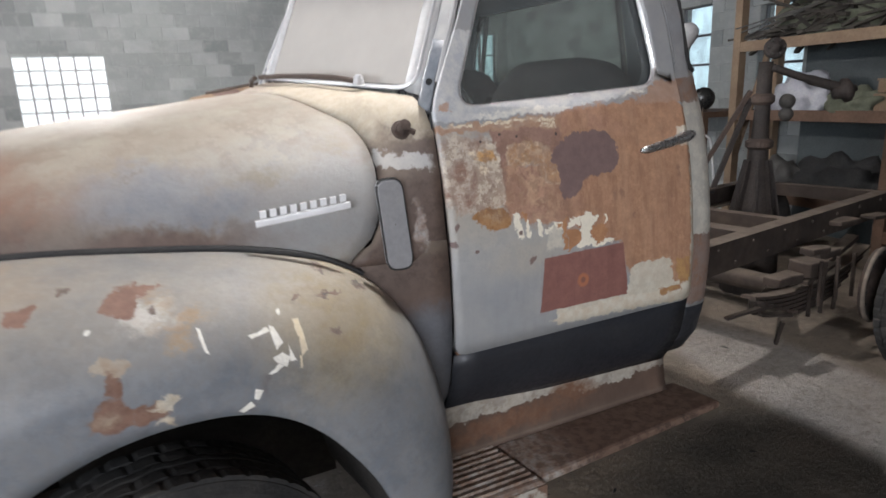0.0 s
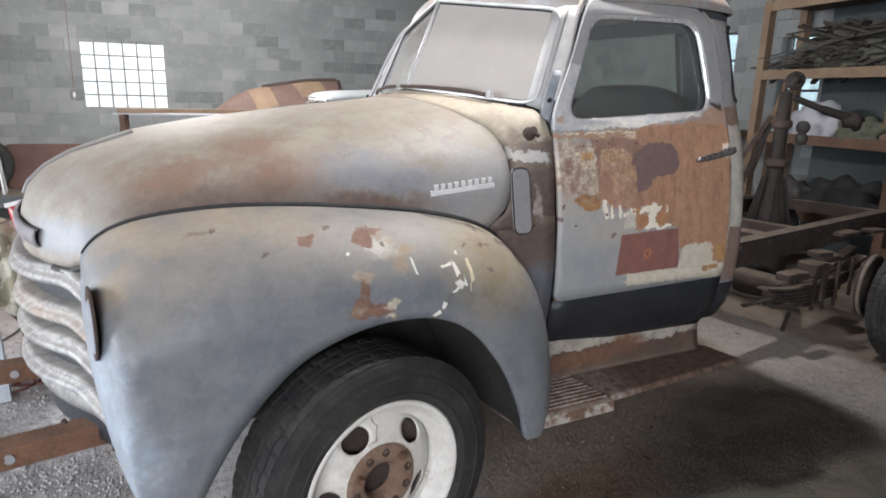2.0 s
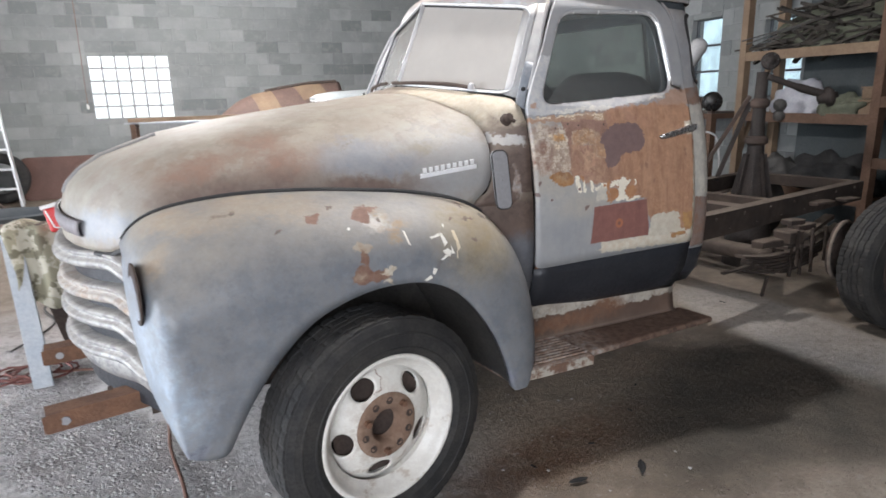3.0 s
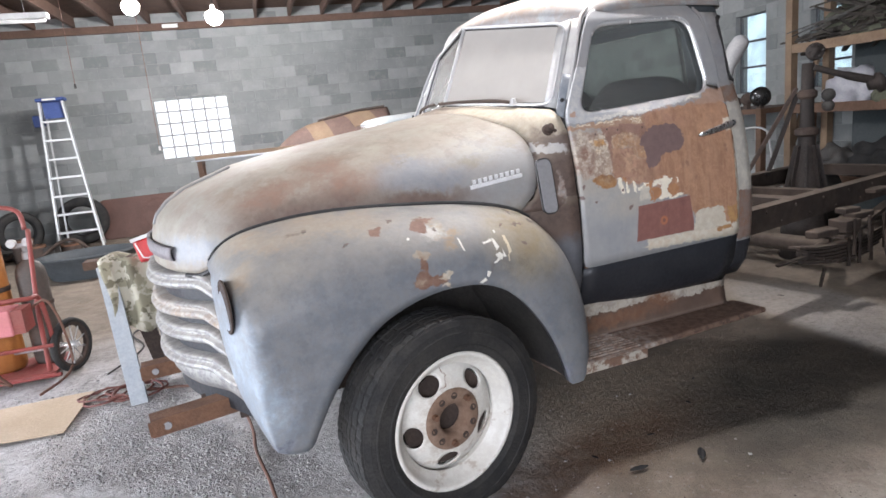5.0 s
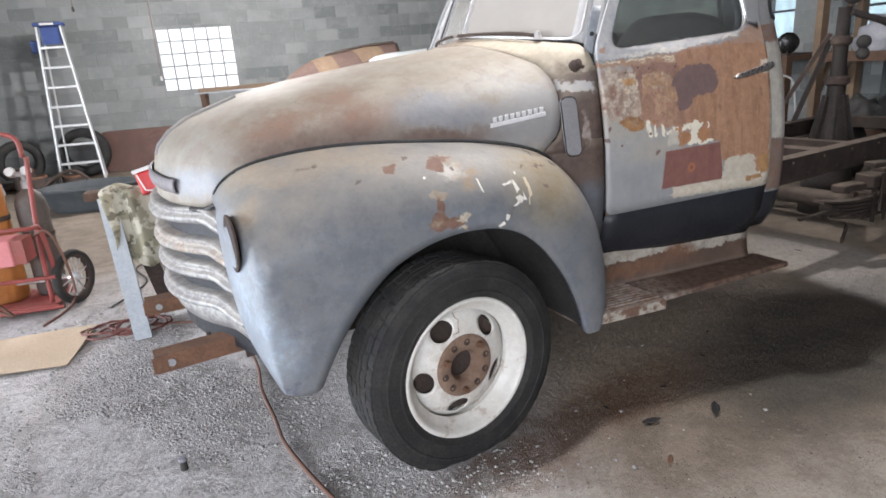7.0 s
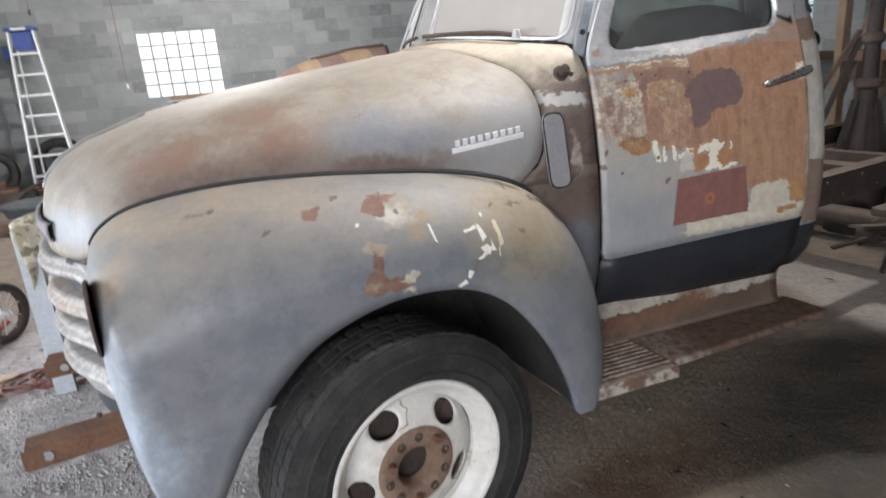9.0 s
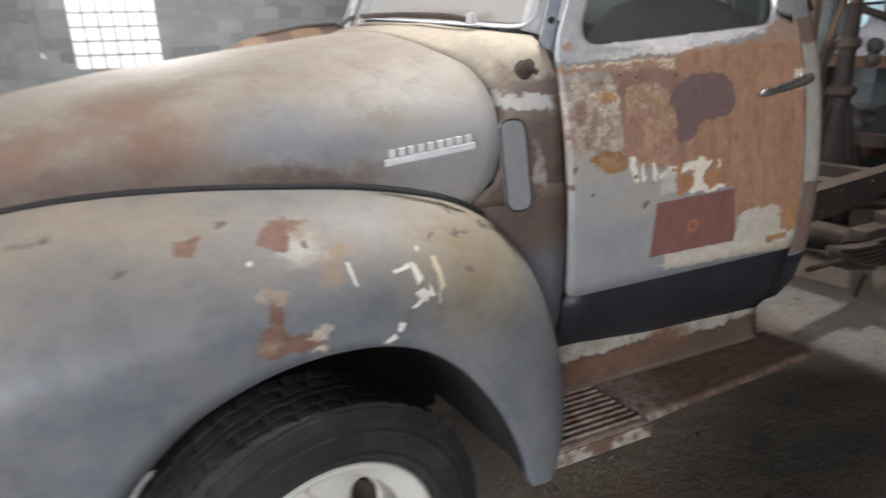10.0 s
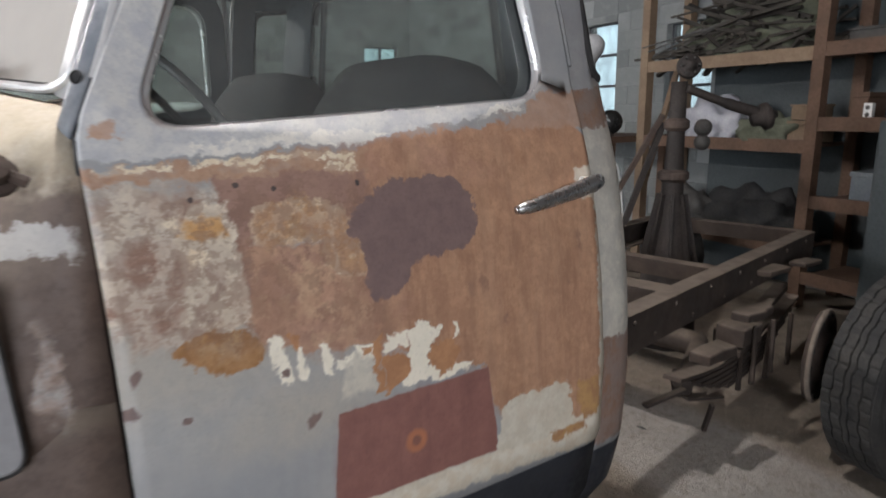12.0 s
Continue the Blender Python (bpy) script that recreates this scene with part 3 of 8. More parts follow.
P.coat((0.10, 0.085, 0.08), (0.17, 0.1, 0.08), blots=[(-0.36, 1.128, 0.014, 0.005, 2, 0.3), (-0.498, 1.187, 0.008, 0.004, 2, 0), (0.47, 1.08, 0.02, 0.006, 2, -0.5), (0.38, 1.09, 0.03, 0.004, 2, -0.1), (0.30, 1.1, 0.012, 0.005, 2, 0.3)], soft=0.4, coarse=0.006, holes=0.2)
P.coat((0.10, 0.11, 0.15), (0.24, 0.26, 0.31), blots=[(0.50, 0.42, 0.05, 0.06, 3, 0), (-0.72, 0.44, 0.06, 0.02, 2, 0)], soft=0.5, coarse=0.02, rough=0.5, holes=0.7)
P.coat((0.15, 0.11, 0.09), (0.2, 0.15, 0.12), polys=[[(-1.6, 0.3), (0.9, 0.3), (0.9, 1.8), (-1.6, 1.8)]], edge=0.05, rough=0.7, holes=1.0, grain=52.0, cover=0.12)
M_FENDER = P.done((0.37, 0.325, 0.25), 0.06)

P = Paint("cab_paint", (0.31, 0.32, 0.335), (0.38, 0.375, 0.36), 0.4, 0.1)
P.coat((0.60, 0.57, 0.49), (0.52, 0.49, 0.43), polys=[[(1.62, 1.05), (1.95, 1.05), (1.95, 1.52), (1.62, 1.49)]], coarse=0.012, rough=0.6, holes=0.1)
P.coat((0.26, 0.15, 0.10), (0.21, 0.13, 0.095), polys=[[(1.5, 1.495), (1.95, 1.50), (1.95, 1.575), (1.56, 1.57)], [(1.6, 0.8), (1.95, 0.8), (1.95, 1.045), (1.6, 1.055)]], coarse=0.012, rough=0.75, holes=0.1)
P.coat((0.42, 0.33, 0.25), (0.30, 0.2, 0.14), blots=[(1.2, 2.05, 0.5, 0.03, 3, 0)], soft=0.5, coarse=0.06, rough=0.7, holes=0.5)
P.coat((0.24, 0.15, 0.10), (0.30, 0.20, 0.14), polys=[[(0.3, 1.93), (2.2, 1.93), (2.2, 2.3), (0.3, 2.3)]], edge=0.05, rough=0.75, holes=1.0, grain=15.0, cover=0.45)
P.coat((0.22, 0.22, 0.225), (0.26, 0.25, 0.24), polys=[[(0.3, 0.7), (2.2, 0.7), (2.2, 2.3), (0.3, 2.3)]], edge=0.05, rough=0.5, holes=1.0, grain=18.0, cover=0.3)
M_CAB = P.done(amount=0.5)
M_COWL = old_paint("cowl_paint", (0.115, 0.08, 0.066), (0.15, 0.105, 0.082), [
    ((0.085, 0.06, 0.05), (0.12, 0.085, 0.068), [(0.6, 1.3, 0.4, 0.28, 4, 0)], 0.2, 0.03, 0.7, 0.7),
    ((0.40, 0.34, 0.25), (0.46, 0.41, 0.33), [(0.48, 1.50, 0.14, 0.11, 3, 0), (0.7, 1.53, 0.12, 0.08, 3, 0)], 0.3, 0.03, 0.6, 0.15),
    ((0.38, 0.37, 0.36), (0.43, 0.42, 0.4), [(0.66, 1.375, 0.07, 0.02, 4, 0)], 0.2, 0.02, 0.5, 0.0),
    ((0.13, 0.135, 0.15), (0.16, 0.165, 0.18), [(0.66, 0.75, 0.13, 0.2, 4, 0)], 0.2, 0.02, 0.5, 0.0),
    ((0.40, 0.38, 0.36), (0.3, 0.22, 0.18), [(0.69, 1.2, 0.02, 0.05, 2, 0)], 0.4, 0.03, 0.6, 0.5),
], rough=0.5, dust=(0.46, 0.41, 0.32), dust_amount=0.4)
M_SILL = plain("sill_paint", (0.019, 0.021, 0.027), (0.03, 0.032, 0.038), 0.42, scale=5, bumpy=0.08)
P = Paint("grille_paint", (0.20, 0.20, 0.205), (0.27, 0.265, 0.26), 0.32, 0.05)
P.coat((0.36, 0.27, 0.20), (0.30, 0.26, 0.23), blots=[(-1.0, 0.84, 0.4, 0.03, 2, 0), (-0.9, 0.45, 0.5, 0.04, 2, 0)], soft=0.6, coarse=0.05, rough=0.7, holes=0.5)
P.coat((0.62, 0.61, 0.57), (0.55, 0.53, 0.48), polys=[[(-1.5, 0.5), (-0.5, 0.5), (-0.5, 1.1), (-1.5, 1.1)]], edge=0.03, rough=0.45, holes=1.0, grain=19.0, cover=0.4, flake=True)
P.coat((0.14, 0.13, 0.125), (0.2, 0.17, 0.15), polys=[[(-1.5, 0.4), (-0.5, 0.4), (-0.5, 1.1), (-1.5, 1.1)]], edge=0.03, rough=0.6, holes=1.0, grain=11.0, cover=0.25)
M_GRILLE = P.done(amount=0.25)
M_PRIMER = plain("grey_primer", (0.30, 0.30, 0.31), (0.34, 0.335, 0.33), 0.55, scale=4, bumpy=0.1)
M_PLATE = plain("purple_grey_primer", (0.20, 0.185, 0.195), (0.26, 0.24, 0.245), 0.5, scale=14, bumpy=0.15)
M_CHROME = plain("worn_chrome", (0.95, 0.95, 0.95), (0.85, 0.85, 0.85), 0.16, 0.6, 6.0, 25.0, bumpy=0.05)
M_EMBLEM = plain("bright_emblem_metal", (0.85, 0.85, 0.86), (0.75, 0.75, 0.75), 0.3, 0.25, 6.0, 25.0, bumpy=0.05)
M_HANDLE = plain("dark_chrome", (0.55, 0.55, 0.56), (0.4, 0.4, 0.4), 0.22, 0.95, bumpy=0.05)
M_TRIM = plain("dull_trim", (0.55, 0.55, 0.55), (0.42, 0.42, 0.42), 0.36, 0.4, bumpy=0.08)
M_RUBBER = plain("tyre_rubber", (0.018, 0.018, 0.018), (0.043, 0.040, 0.036), 0.72, scale=9, grain=90, bumpy=0.3)
M_SEAL = plain("rubber_seal", (0.02, 0.02, 0.021), (0.035, 0.034, 0.033), 0.6)
P = Paint("rim_paint", (0.80, 0.785, 0.73), (0.74, 0.715, 0.65), 0.28, 0.05)
P.coat((0.42, 0.33, 0.22), (0.3, 0.2, 0.12), blots=[(0.0, 0.22, 0.3, 0.012, 2, 0.5), (0.05, 0.15, 0.25, 0.012, 2, -0.4), (-0.05, 0.39, 0.13, 0.13, 2, 0)], soft=0.6, coarse=0.05, rough=0.7, holes=1.0, grain=30, cover=0.5)
P.coat((0.20, 0.12, 0.08), (0.28, 0.17, 0.1), polys=[[(-0.075, 0.605), (-0.045, 0.57), (-0.042, 0.572), (-0.07, 0.607)], [(-0.046, 0.572), (-0.05, 0.53), (-0.047, 0.53), (-0.042, 0.571)], [(-0.05, 0.531), (-0.085, 0.522), (-0.084, 0.519), (-0.048, 0.528)]], edge=0.002, coarse=0.006, rough=0.8)
P.coat((0.17, 0.10, 0.07), (0.24, 0.14, 0.09), polys=[[(-0.4, 0.0), (0.3, 0.0), (0.3, 0.8), (-0.4, 0.8)]], edge=0.02, rough=0.8, holes=1.0, grain=42.0, cover=0.10)
M_RIM = P.done(amount=0.12)
M_HUB = plain("dusty_hub_rust", (0.20, 0.125, 0.085), (0.29, 0.20, 0.145), 0.85, 0.0, scale=12, grain=70, bumpy=0.45, dist=0.003)
M_RUST = plain("rusty_steel", (0.15, 0.08, 0.05), (0.23, 0.12, 0.07), 0.85, 0.0, scale=9, grain=70, bumpy=0.5, dist=0.003)
M_RUSTDARK = plain("dark_rusty_steel", (0.05, 0.036, 0.03), (0.08, 0.055, 0.043), 0.8, 0.0, scale=7, bumpy=0.45)
M_RUSTDUST = plain("dusty_rusty_steel", (0.06, 0.043, 0.035), (0.10, 0.073, 0.058), 0.9, 0.0, scale=6, bumpy=0.35)
M_CHASSIS = old_paint("dusty_frame_steel", (0.036, 0.026, 0.021), (0.062, 0.044, 0.034), [], rough=0.85, dust=(0.235, 0.19, 0.15), dust_amount=0.65)
M_RUSTPALE = plain("pale_dusty_rust", (0.16, 0.13, 0.105), (0.23, 0.19, 0.155), 0.85, scale=14, bumpy=0.4)
M_BLACK = plain("black_undercoat", (0.012, 0.012, 0.013), (0.022, 0.021, 0.02), 0.8)
M_INNER = plain("dark_inner_paint", (0.045, 0.052, 0.058), (0.065, 0.072, 0.078), 0.6, scale=5, bumpy=0.1)
M_WELL = plain("dusty_wheel_well", (0.03, 0.028, 0.026), (0.05, 0.045, 0.04), 0.85, scale=9)
M_SEAT = plain("dark_seat_cloth", (0.05, 0.048, 0.05), (0.075, 0.07, 0.07), 0.9, scale=4, grain=200)
M_BOARD = old_paint("board_rust", (0.11, 0.066, 0.048), (0.08, 0.052, 0.04), [
    ((0.20, 0.13, 0.095), (0.16, 0.10, 0.07), [(1.0, 0.42, 2.0, 0.2, 4, 0)], 0.3, 0.03, 0.8, 1.0),
    ((0.45, 0.42, 0.38), (0.33, 0.22, 0.16), [(0.8, 0.41, 0.3, 0.04, 4, 0)], 0.3, 0.03, 0.7, 0.6),
], rough=0.8, dust=(0.20, 0.13, 0.095), dust_amount=0.4)
P = Paint("apron_paint", (0.12, 0.078, 0.058), (0.165, 0.105, 0.075), 0.75, 0.2)
P.coat((0.52, 0.49, 0.43), (0.42, 0.37, 0.30), polys=[[(0.6, 0.535), (2.0, 0.52), (2.0, 0.63), (0.6, 0.63)]], coarse=0.025, rough=0.6, holes=0.4, grain=12)
P.coat((0.17, 0.085, 0.05), (0.21, 0.115, 0.07), blots=[(1.25, 0.53, 0.10, 0.04, 2, 0), (0.95, 0.49, 0.3, 0.03, 2, 0)], soft=0.5, coarse=0.03, rough=0.85, holes=0.3)
M_APRON = P.done(amount=0.3)


P = Paint("flaking_edge_paint", (0.50, 0.47, 0.41), (0.42, 0.38, 0.31), 0.6, 0.1)
P.coat((0.19, 0.11, 0.075), (0.14, 0.085, 0.06), polys=[[(-1.0, 0.3), (3.0, 0.3), (3.0, 0.7), (-1.0, 0.7)]], edge=0.02, rough=0.8, holes=1.0, grain=20.0)
M_FLAKE = P.done(amount=0.2)


def glass_material(name, dirt, colour, haze, blur=0.05, sheen=0.8):
    """Dusty glass: part clear, part film of dust, with a gloss on top."""
    m, nt, p = start(name)
    out = nt.nodes["Material Output"]
    pos = nd(nt, "ShaderNodeNewGeometry").outputs["Position"]
    f = math_(nt, "ADD", math_(nt, "MULTIPLY", noise01(nt, pos, 4.0, 0.3, 0.75), haze), dirt, True)
    clear = nd(nt, "ShaderNodeBsdfTransparent", {0: (0.86, 0.9, 0.88, 1)})
    film = nd(nt, "ShaderNodeBsdfDiffuse", {0: (*colour, 1)})
    gloss = nd(nt, "ShaderNodeBsdfGlossy", {0: (1, 1, 1, 1), 1: blur})
    a = nd(nt, "ShaderNodeMixShader", {0: f, 1: clear.outputs[0], 2: film.outputs[0]})
    fr = math_(nt, "POWER", nd(nt, "ShaderNodeLayerWeight", {0: 0.5}).outputs["Facing"], 5.0)
    fr = math_(nt, "ADD", math_(nt, "MULTIPLY", fr, sheen), 0.03)
    b = nd(nt, "ShaderNodeMixShader", {0: fr, 1: a.outputs[0], 2: gloss.outputs[0]})
    nt.links.new(b.outputs[0], out.inputs[0])
    nt.nodes.remove(p)
    return m


M_WINDSHIELD = glass_material("dusty_windshield_glass", 0.82, (0.41, 0.385, 0.355), 0.10, 0.12, 0.3)
# copy for the far pane, its dust film thinned to dim the bulb's light
M_WINDSHIELD_FAR = glass_material("dimmed_windshield_glass", 0.42, (0.41, 0.385, 0.355), 0.12, 0.12, 0.3)
M_GLASS = glass_material("dirty_glass", 0.06, (0.4, 0.4, 0.39), 0.06)


def glow(name, colour, power, wobble=0.0):
    m, nt, p = start(name)
    put(nt, p, "Base Color", (0.8, 0.85, 0.85))
    put(nt, p, "Roughness", 0.2)
    p.inputs["Emission Strength"].default_value = power
    p.inputs["Emission Color"].default_value = (*colour, 1)
    if wobble:
        pos = nd(nt, "ShaderNodeNewGeometry").outputs["Position"]
        n = noise01(nt, pos, 4.0, 0.3, 0.7)
        nt.links.new(mixf(nt, n, power * (1 - wobble), power), p.inputs["Emission Strength"])
    return m


# ---- builders ----
SHEAR_A, SHEAR_B = radians(6), radians(13)
TX, TY = 0.408, 1.22


def W(p):
    """Truck place (back along it, across it, up) to the room."""
    x, y, z = p
    x -= TX
    return Vector((TX + x * math.cos(SHEAR_A) - y * math.sin(SHEAR_B), TY + x * math.sin(SHEAR_A) + y * math.cos(SHEAR_B), z))


def ident(p):
    return Vector(p)


PLACE = {}     # where each empty stands


def empty(name, at, label="", category="", group=""):
    ob = new(name)
    ob.location = at
    PLACE[ob.name] = tuple(at)
    ob.empty_display_size = 0.1
    return tagged(ob, label, category, group)


def part(name, bm, material, parent=None, label="", smooth=False):
    """Links a bmesh as one mesh object under a thing or part; its coordinates are the room's."""
    bmesh.ops.recalc_face_normals(bm, faces=bm.faces)
    me = bpy.data.meshes.new(name)
    bm.to_mesh(me)
    bm.free()
    me.materials.append(material)
    if smooth:
        me.polygons.foreach_set("use_smooth", [True] * len(me.polygons))
    ob = new(name, me)
    if parent is not None:
        ob.parent = parent
        ob.matrix_parent_inverse = Matrix.Translation(-Vector(PLACE.get(parent.name, (0, 0, 0))))
    if label:
        ob["label"] = label
    return ob


def grid_mesh(pts, fn=ident, close_u=False, close_v=False):
    bm = bmesh.new()
    vs = [[bm.verts.new(fn(p)) for p in row] for row in pts]
    n, m = len(vs), len(vs[0])
    for i in range(n if close_u else n - 1):
        for j in range(m if close_v else m - 1):
            q = (vs[i][j], vs[(i + 1) % n][j], vs[(i + 1) % n][(j + 1) % m], vs[i][(j + 1) % m])
            if len(set(q)) == 4:
                bm.faces.new(q)
    bmesh.ops.remove_doubles(bm, verts=bm.verts, dist=1e-5)
    return bm


def thick(ob, t, offset=-1.0):
    s = ob.modifiers.new("thickness", "SOLIDIFY")
    s.thickness, s.offset = t, offset
    return ob


def bevel(ob, w, seg=2):
    b = ob.modifiers.new("edges", "BEVEL")
    b.width, b.segments, b.limit_method = w, seg, "ANGLE"
    return ob


def box_into(bm, a, b, fn=ident):
    vs = [bm.verts.new(fn((x, y, z))) for x in (a[0], b[0]) for y in (a[1], b[1]) for z in (a[2], b[2])]
    for f in ((0, 1, 3, 2), (4, 6, 7, 5), (0, 4, 5, 1), (2, 3, 7, 6), (0, 2, 6, 4), (1, 5, 7, 3)):
        bm.faces.new([vs[i] for i in f])


def box(a, b, fn=ident):
    bm = bmesh.new()
    box_into(bm, a, b, fn)
    return bm


def beam_into(bm, p, q, w, h, up=(0, 0, 1)):
    """A straight bar of w by h between two places."""
    p, q = Vector(p), Vector(q)
    d = (q - p).normalized()
    u = Vector(up)
    s = d.cross(u)
    s = s.normalized() if s.length > 1e-4 else Vector((1, 0, 0))
    t = s.cross(d)
    vs = []
    for c in (p, q):
        for i, j in ((-1, -1), (1, -1), (1, 1), (-1, 1)):
            vs.append(bm.verts.new(c + s * (i * w / 2) + t * (j * h / 2)))
    for f in ((0, 1, 2, 3), (7, 6, 5, 4), (0, 4, 5, 1), (1, 5, 6, 2), (2, 6, 7, 3), (3, 7, 4, 0)):
        bm.faces.new([vs[i] for i in f])


def beam(p, q, w, h, up=(0, 0, 1)):
    bm = bmesh.new()
    beam_into(bm, p, q, w, h, up)
    return bm


def tube(path, r, fn=ident, closed=False, seg=8, rad=None, ref=(0.31, 0.23, 0.92)):
    """A round bar along a path."""
    pts = [Vector(fn(p)) for p in path]
    n = len(pts)
    rows = []
    ref = Vector(ref)
    for i, p in enumerate(pts):
        a = pts[(i - 1) % n] if closed or i else p
        b = pts[(i + 1) % n] if closed or i < n - 1 else p
        d = (b - a).normalized()
        s = d.cross(ref).normalized()
        t = s.cross(d)
        k = rad[i] if rad else r
        rows.append([p + (s * math.cos(w) + t * math.sin(w)) * k for w in [2 * math.pi * j / seg for j in range(seg)]])
    bm = grid_mesh(rows, ident, closed, True)
    if not closed:
        for row in (rows[0], rows[-1]):
            bm.faces.new([bm.verts.new(v) for v in row])
        bmesh.ops.remove_doubles(bm, verts=bm.verts, dist=1e-5)
    return bm


def lathe(profile, m, seg=64):
    """Turns (radius, height) round the local z of the pose m."""
    rows = [[m @ Vector((r * math.cos(2 * math.pi * j / seg), r * math.sin(2 * math.pi * j / seg), h)) for j in range(seg)] for r, h in profile]
    return grid_mesh(rows, ident, False, True)


def smoothed(pts, n):
    """n places evenly along a Catmull-Rom curve through pts."""
    P = [Vector(p) for p in pts]
    out = []
    k = len(P) - 1
    for i in range(n):
        u = i / (n - 1) * k
        j = min(int(u), k - 1)
        f = u - j
        a, b, c, d = P[max(j - 1, 0)], P[j], P[j + 1], P[min(j + 2, k)]
        out.append(0.5 * ((2 * b) + (c - a) * f + (2 * a - 5 * b + 4 * c - d) * f * f + (3 * b - a - 3 * c + d) * f ** 3))
    return out


def interp(x, table):
    return float(np.interp(x, [t[0] for t in table], [t[1] for t in table]))


def rounded(corners, r, seg=5):
    """A loop with its corners rounded."""
    out = []
    n = len(corners)
    for i in range(n):
        a, b, c = Vector(corners[i - 1]), Vector(corners[i]), Vector(corners[(i + 1) % n])
        u, v = (a - b), (c - b)
        k = min(r, u.length * 0.45, v.length * 0.45)
        p, q = b + u.normalized() * k, b + v.normalized() * k
        for s in range(seg + 1):
            f = s / seg
            out.append((1 - f) ** 2 * p + 2 * f * (1 - f) * b + f * f * q)
    return out


def ray_loop(c, ang, loop):
    d = Vector((math.cos(ang), math.sin(ang)))
    best = 0.0
    for i in range(len(loop)):
        a, b = loop[i - 1] - c, loop[i] - c
        e = b - a
        den = d.x * e.y - d.y * e.x
        if abs(den) < 1e-9:
            continue
        t = (a.x * e.y - a.y * e.x) / den
        s = (a.x * d.y - a.y * d.x) / den
        if -1e-6 <= s <= 1 + 1e-6 and t > best:
            best = t
    return c + d * best


def holed(outer, inner, rings, fn, extra=48):
    """A sheet between an outer and an inner loop, both seen whole from the hole's middle."""
    outer, inner = [Vector(p) for p in outer], [Vector(p) for p in inner]
    c = sum(inner, Vector((0, 0))) / len(inner)
    angs = sorted({round(math.atan2(*(p - c).yx), 5) for p in outer + inner} | {round(-math.pi + 2 * math.pi * i / extra, 5) for i in range(extra)})
    rows = []
    for k in range(rings + 1):
        f = (k / rings) ** 1.0
        rows.append([fn(ray_loop(c, a, inner).lerp(ray_loop(c, a, outer), f)) for a in angs])
    return grid_mesh(rows, ident, False, True)


def loop_tube(loop, r, fn, seg=8, ref=(0.31, 0.23, 0.92)):
    return tube([fn(p) for p in loop], r, ident, True, seg, None, ref)


# ---- the room ----
def concrete(name, a, b, stain, scale=1.0):
    m, nt, p = start(name)
    pos = nd(nt, "ShaderNodeNewGeometry").outputs["Position"]
    big = noise01(nt, pos, 0.7 * scale, 0.35, 0.65)
    mid = noise01(nt, pos, 3.5 * scale, 0.4, 0.62, 8.0, 0.7)
    fine = noise01(nt, pos, 55.0, 0.35, 0.7, 8.0, 0.7)
    spots = noise01(nt, pos, 11.0, 0.60, 0.68, 4.0, 0.6)
    col = mix(nt, big, a, b)
    col = mix(nt, math_(nt, "MULTIPLY", mid, 0.55), col, stain)
    col = mix(nt, math_(nt, "MULTIPLY", fine, 0.35), col, [c * 0.6 for c in a])
    col = mix(nt, math_(nt, "MULTIPLY", spots, 0.5), col, [c * 1.25 for c in b])
    put(nt, p, "Base Color", col)
    put(nt, p, "Roughness", mixf(nt, mid, 0.9, 0.72))
    bump(nt, p, math_(nt, "ADD", fine, math_(nt, "MULTIPLY", mid, 1.5)), 0.5, 0.006)
    return m


